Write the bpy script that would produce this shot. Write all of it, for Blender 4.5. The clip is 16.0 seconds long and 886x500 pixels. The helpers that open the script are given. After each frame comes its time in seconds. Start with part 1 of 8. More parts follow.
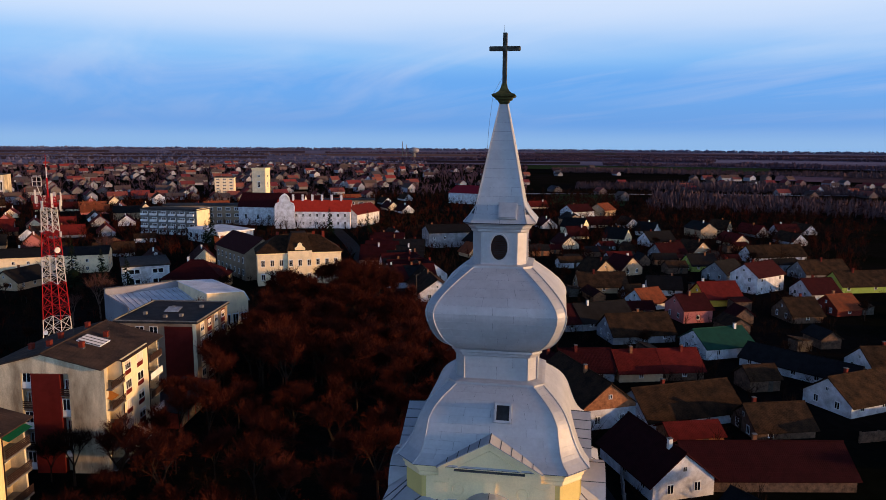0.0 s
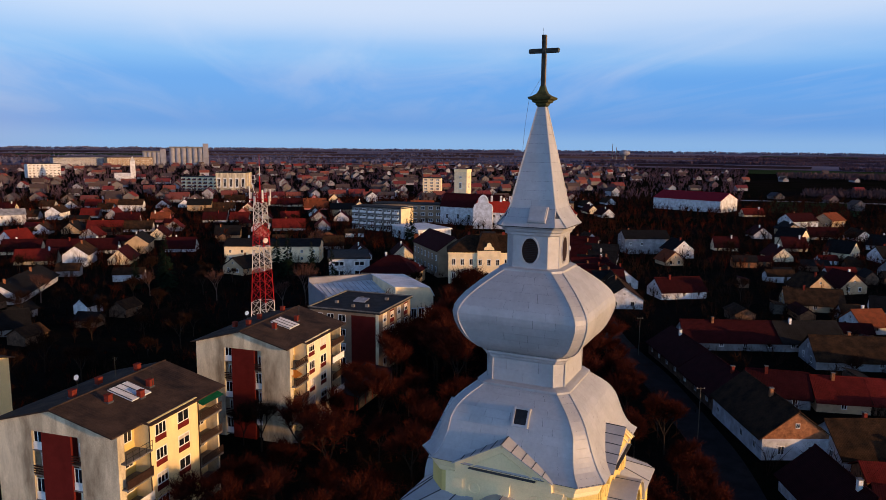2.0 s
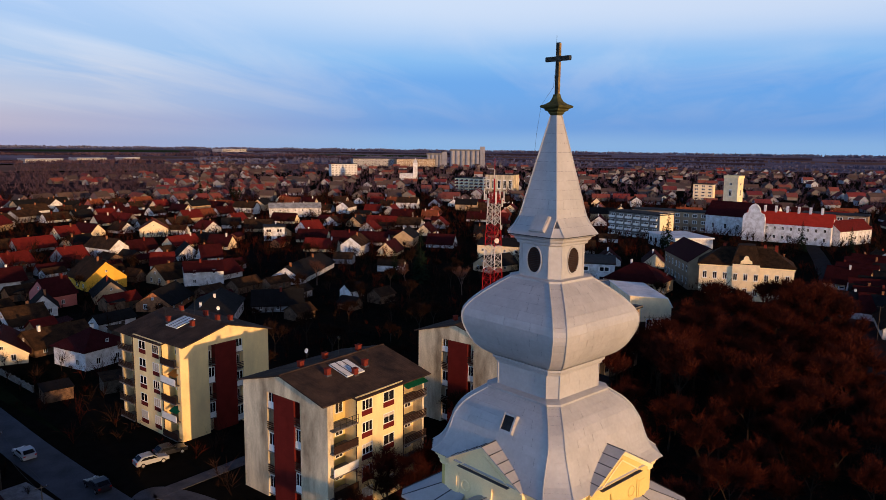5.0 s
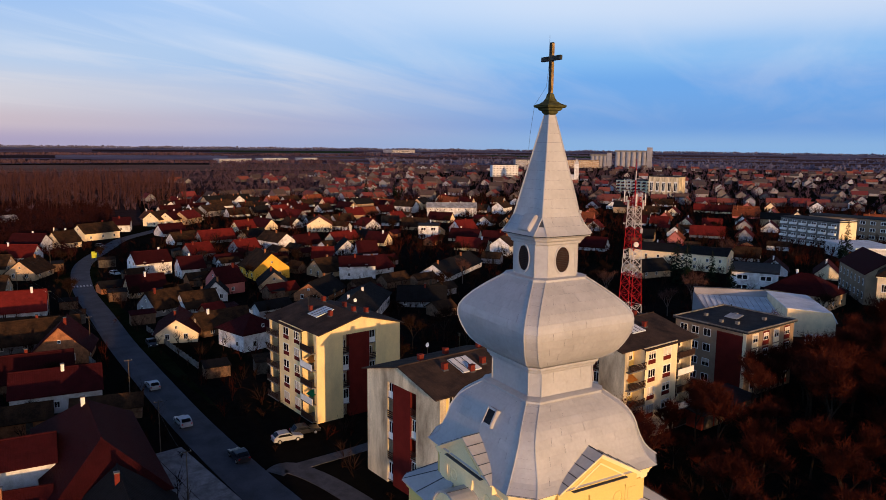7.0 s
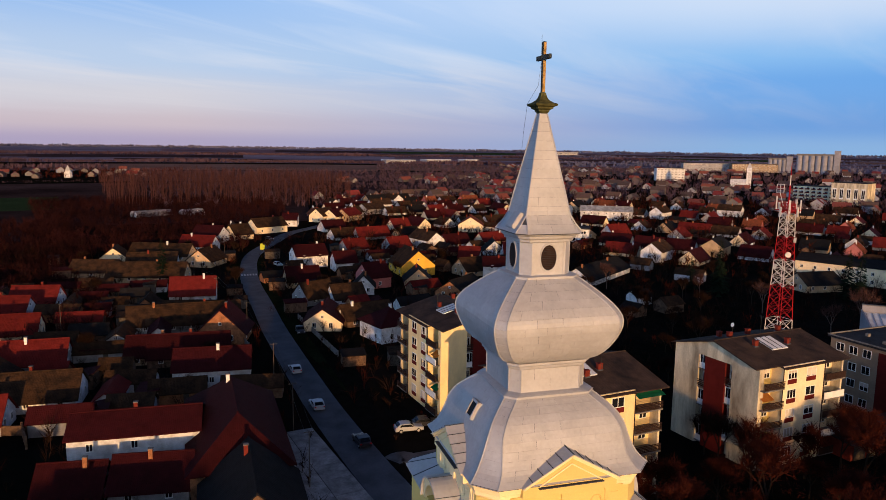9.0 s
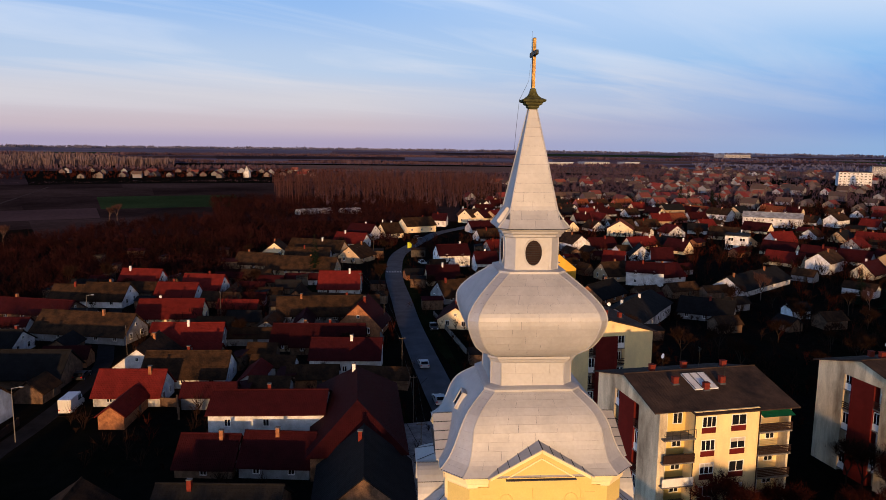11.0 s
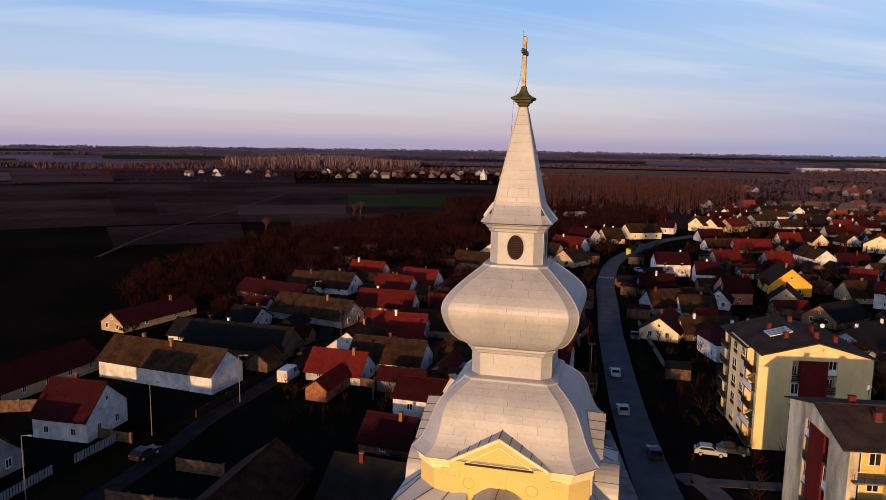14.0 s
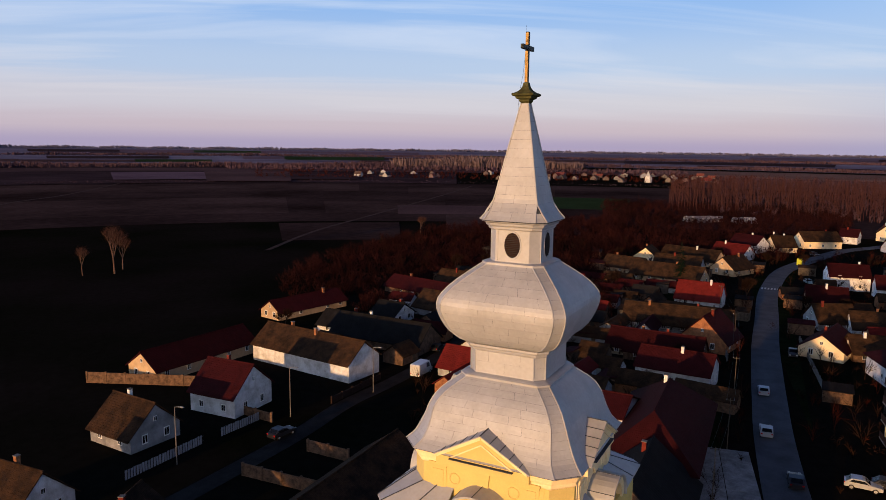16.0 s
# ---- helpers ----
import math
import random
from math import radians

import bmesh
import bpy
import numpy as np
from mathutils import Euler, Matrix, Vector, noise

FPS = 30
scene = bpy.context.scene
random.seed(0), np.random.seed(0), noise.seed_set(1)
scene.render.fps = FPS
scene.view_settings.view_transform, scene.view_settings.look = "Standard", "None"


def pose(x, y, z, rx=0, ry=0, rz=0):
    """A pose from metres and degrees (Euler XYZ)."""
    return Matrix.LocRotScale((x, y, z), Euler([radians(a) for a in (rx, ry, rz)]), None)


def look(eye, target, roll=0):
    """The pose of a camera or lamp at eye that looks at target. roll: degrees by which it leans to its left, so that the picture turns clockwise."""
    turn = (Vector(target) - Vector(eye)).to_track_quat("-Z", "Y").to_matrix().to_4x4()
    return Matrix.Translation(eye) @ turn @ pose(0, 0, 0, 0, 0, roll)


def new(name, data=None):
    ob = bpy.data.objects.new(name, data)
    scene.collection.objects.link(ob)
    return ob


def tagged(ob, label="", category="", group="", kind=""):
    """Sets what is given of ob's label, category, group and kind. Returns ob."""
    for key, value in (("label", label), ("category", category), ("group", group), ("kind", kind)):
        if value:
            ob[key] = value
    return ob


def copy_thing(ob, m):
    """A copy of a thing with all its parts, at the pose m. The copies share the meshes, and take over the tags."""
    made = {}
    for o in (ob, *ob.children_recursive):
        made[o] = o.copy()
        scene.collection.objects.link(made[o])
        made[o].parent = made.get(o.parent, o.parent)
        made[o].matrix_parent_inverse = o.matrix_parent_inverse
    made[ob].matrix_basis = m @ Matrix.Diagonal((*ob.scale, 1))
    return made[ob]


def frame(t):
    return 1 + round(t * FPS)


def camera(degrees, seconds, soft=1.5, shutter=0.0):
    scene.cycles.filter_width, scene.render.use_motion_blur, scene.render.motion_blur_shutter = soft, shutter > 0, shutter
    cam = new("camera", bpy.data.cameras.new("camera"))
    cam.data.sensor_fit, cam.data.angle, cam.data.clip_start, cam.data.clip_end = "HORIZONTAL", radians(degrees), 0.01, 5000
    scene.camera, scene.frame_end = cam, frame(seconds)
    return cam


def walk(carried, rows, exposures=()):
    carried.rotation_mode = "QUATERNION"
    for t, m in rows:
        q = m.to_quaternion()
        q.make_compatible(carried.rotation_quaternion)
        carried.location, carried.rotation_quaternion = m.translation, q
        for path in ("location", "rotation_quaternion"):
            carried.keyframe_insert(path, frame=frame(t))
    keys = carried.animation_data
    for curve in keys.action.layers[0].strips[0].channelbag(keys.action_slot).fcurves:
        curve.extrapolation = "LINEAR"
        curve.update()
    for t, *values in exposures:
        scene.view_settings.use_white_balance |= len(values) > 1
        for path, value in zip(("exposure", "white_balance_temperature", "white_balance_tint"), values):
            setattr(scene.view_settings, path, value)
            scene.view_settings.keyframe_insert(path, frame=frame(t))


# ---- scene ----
cam = camera(63.3, 16.0, soft=0.7)
PATH = [
    (0, (0.242, -0.129, 42.651), (0.22, 1.849, 42.359), 0.4),
    (0.5, (1.581, -0.141, 42.646), (1.409, 1.83, 42.354), 0.4),
    (1, (2.91, -0.088, 42.651), (2.598, 1.866, 42.36), 0.5),
    (1.5, (4.228, 0.02, 42.671), (3.778, 1.947, 42.381), 0.5),
    (2, (5.531, 0.199, 42.705), (4.949, 2.091, 42.415), 0.5),
    (2.5, (6.861, 0.469, 42.757), (6.146, 2.314, 42.466), 0.5),
    (3, (8.16, 0.848, 42.807), (7.315, 2.637, 42.518), 0.5),
    (3.5, (9.433, 1.266, 42.864), (8.468, 2.993, 42.574), 0.5),
    (4, (10.65, 1.806, 42.895), (9.59, 3.477, 42.606), 0.6),
    (6.5, (16.223, 5.275, 42.965), (14.745, 6.59, 42.674), 0.6),
    (7, (17.235, 6.13, 42.953), (15.684, 7.358, 42.662), 0.6),
    (7.5, (18.174, 7.062, 42.934), (16.556, 8.2, 42.643), 0.7),
    (8, (19.058, 8.043, 42.927), (17.378, 9.089, 42.636), 0.7),
    (8.5, (19.9, 9.064, 42.916), (18.165, 10.015, 42.625), 0.7),
    (9, (20.689, 10.115, 42.897), (18.903, 10.968, 42.606), 0.8),
    (9.5, (21.389, 11.23, 42.882), (19.559, 11.983, 42.591), 0.7),
    (12, (23.985, 17.175, 42.71), (22.02, 17.407, 42.42), 0.8),
    (12.5, (24.346, 18.424, 42.705), (22.371, 18.548, 42.415), 0.8),
    (13, (24.607, 19.704, 42.681), (22.628, 19.719, 42.392), 0.8),
    (13.5, (24.787, 20.997, 42.67), (22.81, 20.904, 42.382), 0.8),
    (14, (24.848, 22.298, 42.647), (22.88, 22.096, 42.359), 0.8),
    (14.5, (24.781, 23.595, 42.624), (22.826, 23.283, 42.335), 0.8),
    (15, (24.651, 24.84, 42.604), (22.718, 24.416, 42.315), 0.9),
    (15.5, (24.377, 26.089, 42.578), (22.471, 25.554, 42.29), 0.8),
    (16, (24.004, 27.331, 42.564), (22.131, 26.691, 42.275), 0.7),
]
walk(cam, [(t, look(eye, target, roll)) for t, eye, target, roll in PATH], exposures=[(0, 0.06, 5850, 10), (3.5, -0.04, 5850, 10), (16, -0.06, 5950, 10)])

# ---- light ----
SUN_AZ, SUN_EL = -11.0, 5.0
sun = new("sun", bpy.data.lights.new("sun", "SUN"))
sun.data.energy, sun.data.angle, sun.data.color = 5.0, radians(0.6), (1.0, 0.53, 0.20)
sd = Vector((math.cos(radians(SUN_AZ)) * math.cos(radians(SUN_EL)), math.sin(radians(SUN_AZ)) * math.cos(radians(SUN_EL)), math.sin(radians(SUN_EL))))
sun.matrix_world = look((0, 0, 200), Vector((0, 0, 200)) - sd)


def sky_world():
    w = bpy.data.worlds.new("sky")
    scene.world = w
    w.use_nodes = True
    nt = w.node_tree
    n, l = nt.nodes, nt.links
    n.clear()

    def node(kind, **kw):
        nd = n.new(kind)
        for k, v in kw.items():
            nd.inputs[k].default_value = v
        return nd

    def ramp(fac, stops):
        r = n.new("ShaderNodeValToRGB")
        r.color_ramp.interpolation = "EASE"
        while len(r.color_ramp.elements) < len(stops):
            r.color_ramp.elements.new(0.5)
        for e, (p, c) in zip(r.color_ramp.elements, stops):
            e.position, e.color = p, (*c, 1)
        l.new(fac, r.inputs[0])
        return r.outputs[0]

    def maths(op, a, b):
        m = n.new("ShaderNodeMath")
        m.operation = op
        for i, v in enumerate((a, b)):
            if isinstance(v, (int, float)):
                m.inputs[i].default_value = v
            else:
                l.new(v, m.inputs[i])
        return m.outputs[0]

    def mix(fac, a, b):
        m = n.new("ShaderNodeMix")
        m.data_type = "RGBA"
        for s, v in ((m.inputs[0], fac), (m.inputs[6], a), (m.inputs[7], b)):
            if isinstance(v, (int, float)):
                s.default_value = v
            else:
                l.new(v, s)
        return m.outputs[2]

    tc = n.new("ShaderNodeTexCoord")
    sep = n.new("ShaderNodeSeparateXYZ")
    l.new(tc.outputs["Generated"], sep.inputs[0])
    up = sep.outputs[2]
    # clear dusk sky: one gradient to the north, one opposite the sun
    north = ramp(up, [(0.0, (0.27, 0.47, 0.74)), (0.03, (0.115, 0.33, 0.72)), (0.08, (0.115, 0.35, 0.77)), (0.12, (0.24, 0.48, 0.82)), (0.19, (0.61, 0.73, 0.89)), (0.26, (0.14, 0.24, 0.50)), (0.36, (0.04, 0.09, 0.25)), (1.0, (0.012, 0.025, 0.08))])
    west = ramp(up, [(0.0, (0.45, 0.37, 0.52)), (0.022, (0.60, 0.485, 0.545)), (0.055, (0.65, 0.60, 0.66)), (0.10, (0.49, 0.58, 0.76)), (0.19, (0.29, 0.47, 0.80)), (0.26, (0.14, 0.24, 0.50)), (0.36, (0.04, 0.09, 0.25)), (1.0, (0.012, 0.025, 0.08))])
    turn = maths("ADD", maths("MULTIPLY", sep.outputs[0], -0.95), maths("MULTIPLY", sep.outputs[1], -0.45))
    tr = n.new("ShaderNodeMapRange")
    tr.inputs[1].default_value, tr.inputs[2].default_value = 0.30, 0.90
    l.new(turn, tr.inputs[0])
    base = mix(tr.outputs[0], north, west)
    # unseen southern sky, raised above the rest to fill the tower's shaded south side
    south = ramp(up, [(0.0, (1.0, 1.45, 2.0)), (0.15, (1.0, 1.5, 2.15)), (0.33, (0.7, 1.1, 1.7)), (0.6, (0.04, 0.11, 0.30)), (1.0, (0.012, 0.025, 0.08))])
    ways = []
    for out, sign, lo, hi in ((1, -1.0, 0.2, 0.65), (0, 1.0, -0.6, -0.25)):
        mr = n.new("ShaderNodeMapRange")
        mr.inputs[1].default_value, mr.inputs[2].default_value = lo, hi
        l.new(maths("MULTIPLY", sep.outputs[out], sign), mr.inputs[0])
        ways.append(mr.outputs[0])
    base = mix(maths("MULTIPLY", ways[0], ways[1]), base, south)
    # the low warm glow round the sun
    east = ramp(up, [(0.0, (2.2, 1.65, 1.3)), (0.12, (2.0, 1.6, 1.35)), (0.30, (0.75, 0.66, 0.66)), (0.6, (0.04, 0.05, 0.09)), (1.0, (0.012, 0.025, 0.08))])
    er = n.new("ShaderNodeMapRange")
    er.inputs[1].default_value, er.inputs[2].default_value = 0.56, 0.72
    l.new(sep.outputs[0], er.inputs[0])
    base = mix(er.outputs[0], base, east)
    # long streaks of thin cloud
    mp = n.new("ShaderNodeMapping")
    mp.inputs["Scale"].default_value, mp.inputs["Rotation"].default_value = (1.5, 1.5, 13.0), (0.05, 0.09, 0.3)
    l.new(tc.outputs["Generated"], mp.inputs[0])
    # the cloud sheet is level, so its streaks draw together towards the horizon
    high = maths("ADD", maths("MAXIMUM", up, 0.0), 0.07)
    flat = n.new("ShaderNodeCombineXYZ")
    l.new(maths("DIVIDE", sep.outputs[0], high), flat.inputs[0])
    l.new(maths("DIVIDE", sep.outputs[1], high), flat.inputs[1])
    turned_sheet, drawn = n.new("ShaderNodeMapping"), n.new("ShaderNodeMapping")
    turned_sheet.inputs["Rotation"].default_value = (0, 0, radians(-118))
    drawn.inputs["Scale"].default_value = (0.30, 1.15, 1.0)
    l.new(flat.outputs[0], turned_sheet.inputs[0])
    l.new(turned_sheet.outputs[0], drawn.inputs[0])
    big = node("ShaderNodeTexNoise", Scale=0.85, Detail=10.0, Roughness=0.55, Distortion=0.7)
    l.new(drawn.outputs[0], big.inputs[0])
    cl = n.new("ShaderNodeMapRange")
    cl.inputs[1].default_value, cl.inputs[2].default_value = 0.45, 0.70
    l.new(big.outputs[0], cl.inputs[0])
    hgt = ramp(up, [(0.0, (0, 0, 0)), (0.02, (0.12, 0.12, 0.12)), (0.05, (0.55, 0.55, 0.55)), (0.10, (1, 1, 1)), (0.21, (1, 1, 1)), (0.27, (0.3, 0.3, 0.3)), (0.36, (0, 0, 0))])
    white = ramp(up, [(0.0, (0.66, 0.56, 0.64)), (0.06, (0.72, 0.66, 0.70)), (0.14, (0.68, 0.72, 0.84)), (0.22, (0.72, 0.77, 0.88)), (0.36, (0.10, 0.14, 0.26))])
    faint = maths("MULTIPLY", maths("ADD", maths("MULTIPLY", tr.outputs[0], 0.72), 0.28), maths("SUBTRACT", 1.0, er.outputs[0]))
    base = mix(maths("MULTIPLY", maths("MULTIPLY", cl.outputs[0], hgt), faint), base, white)
    # a veil that whitens the top of the northern sky
    veil = node("ShaderNodeTexNoise", Scale=0.9, Detail=5.0, Roughness=0.5, Distortion=0.3)
    l.new(mp.outputs[0], veil.inputs[0])
    vr = n.new("ShaderNodeMapRange")
    vr.inputs[1].default_value, vr.inputs[2].default_value = 0.11, 0.19
    l.new(maths("ADD", up, maths("MULTIPLY", maths("SUBTRACT", veil.outputs[0], 0.5), 0.10)), vr.inputs[0])
    low = ramp(up, [(0.0, (1, 1, 1)), (0.22, (1, 1, 1)), (0.32, (0, 0, 0))])
    turned = maths("MULTIPLY", maths("SUBTRACT", 1.0, tr.outputs[0]), maths("SUBTRACT", 1.0, er.outputs[0]))
    northern = n.new("ShaderNodeMapRange")
    northern.inputs[1].default_value, northern.inputs[2].default_value = -0.2, 0.3
    l.new(sep.outputs[1], northern.inputs[0])
    base = mix(maths("MULTIPLY", maths("MULTIPLY", maths("MULTIPLY", vr.outputs[0], low), maths("MULTIPLY", turned, 0.8)), northern.outputs[0]), base, white)
    sky = n.new("ShaderNodeTexSky")
    sky.sky_type, sky.sun_disc = "NISHITA", False
    sky.sun_elevation, sky.sun_rotation = radians(SUN_EL), radians(90 - SUN_AZ)
    tint = n.new("ShaderNodeMix")
    tint.data_type, tint.blend_type = "RGBA", "ADD"
    tint.inputs[0].default_value = 0.03
    l.new(base, tint.inputs[6])
    l.new(sky.outputs[0], tint.inputs[7])
    bg = n.new("ShaderNodeBackground")
    bg.inputs[1].default_value = 0.92
    out = n.new("ShaderNodeOutputWorld")
    l.new(tint.outputs[2], bg.inputs[0])
    l.new(bg.outputs[0], out.inputs[0])


sky_world()

# ---- materials ----


def mat(name, rgb, rough=0.8, metal=0.0, var=0.25, scale=1.5, fine=14.0, bump=0.15, tint=None, obj=0.0, rows=0.0, cols=0.0, spec=0.06, streak=0.0):
    """A surface with stains (scale, per metre), grain (fine), rows or columns of relief (periods per metre of the face), and a shade per object."""
    m = bpy.data.materials.new(name)
    m.use_nodes = True
    nt = m.node_tree
    n, l = nt.nodes, nt.links
    b = n["Principled BSDF"]
    b.inputs["Roughness"].default_value, b.inputs["Metallic"].default_value = rough, metal
    b.inputs["Specular IOR Level"].default_value = spec
    tc = n.new("ShaderNodeTexCoord")
    src = tc.outputs["Object"]
    if streak:
        mp = n.new("ShaderNodeMapping")
        mp.inputs["Scale"].default_value = (1, 1, streak)
        l.new(src, mp.inputs[0])
        src = mp.outputs[0]
    n1 = n.new("ShaderNodeTexNoise")
    n1.inputs["Scale"].default_value, n1.inputs["Detail"].default_value, n1.inputs["Roughness"].default_value = scale, 6, 0.62
    n2 = n.new("ShaderNodeTexNoise")
    n2.inputs["Scale"].default_value, n2.inputs["Detail"].default_value = fine, 3
    l.new(src, n1.inputs[0])
    l.new(tc.outputs["Object"], n2.inputs[0])
    r = n.new("ShaderNodeValToRGB")
    dark = tint or tuple(c * (1 - 2 * var) for c in rgb)
    r.color_ramp.elements[0].position, r.color_ramp.elements[1].position = 0.33, 0.62
    r.color_ramp.elements[0].color, r.color_ramp.elements[1].color = (*dark, 1), (*rgb, 1)
    l.new(n1.outputs[0], r.inputs[0])
    hsv = n.new("ShaderNodeHueSaturation")
    mul = n.new("ShaderNodeMapRange")
    mul.inputs[1].default_value, mul.inputs[2].default_value = 0.25, 0.75
    mul.inputs[3].default_value, mul.inputs[4].default_value = 1 - var, 1 + var * 0.6
    l.new(n2.outputs[0], mul.inputs[0])
    val = mul.outputs[0]
    if obj:
        oi = n.new("ShaderNodeObjectInfo")
        om = n.new("ShaderNodeMapRange")
        om.inputs[3].default_value, om.inputs[4].default_value = 1 - obj, 1 + obj
        l.new(oi.outputs["Random"], om.inputs[0])
        mm = n.new("ShaderNodeMath")
        mm.operation = "MULTIPLY"
        l.new(val, mm.inputs[0])
        l.new(om.outputs[0], mm.inputs[1])
        val = mm.outputs[0]
    l.new(val, hsv.inputs["Value"])
    l.new(r.outputs[0], hsv.inputs["Color"])
    col = hsv.outputs[0]
    height = n2.outputs[0]
    if rows or cols:
        uv = n.new("ShaderNodeUVMap")
        mp = n.new("ShaderNodeMapping")
        mp.inputs["Scale"].default_value = (cols or 0.001, rows or 0.001, 1)
        l.new(uv.outputs[0], mp.inputs[0])
        sp = n.new("ShaderNodeSeparateXYZ")
        l.new(mp.outputs[0], sp.inputs[0])
        total = None
        for k, on in ((0, cols), (1, rows)):
            if not on:
                continue
            s = n.new("ShaderNodeMath")
            s.operation = "PINGPONG" if k == 0 else "FRACT"
            l.new(sp.outputs[k], s.inputs[0])
            if k == 0:
                s.inputs[1].default_value = 0.5
            if total is None:
                total = s.outputs[0]
            else:
                ad = n.new("ShaderNodeMath")
                l.new(total, ad.inputs[0])
                l.new(s.outputs[0], ad.inputs[1])
                total = ad.outputs[0]
        ad = n.new("ShaderNodeMath")
        ad.operation = "MULTIPLY_ADD"
        l.new(total, ad.inputs[0])
        ad.inputs[1].default_value = 1.0
        l.new(n2.outputs[0], ad.inputs[2])
        height = ad.outputs[0]
    l.new(col, b.inputs["Base Color"])
    bp = n.new("ShaderNodeBump")
    bp.inputs["Strength"].default_value, bp.inputs["Distance"].default_value = min(1.0, bump * 2), 0.04
    l.new(height, bp.inputs["Height"])
    l.new(bp.outputs[0], b.inputs["Normal"])
    return m


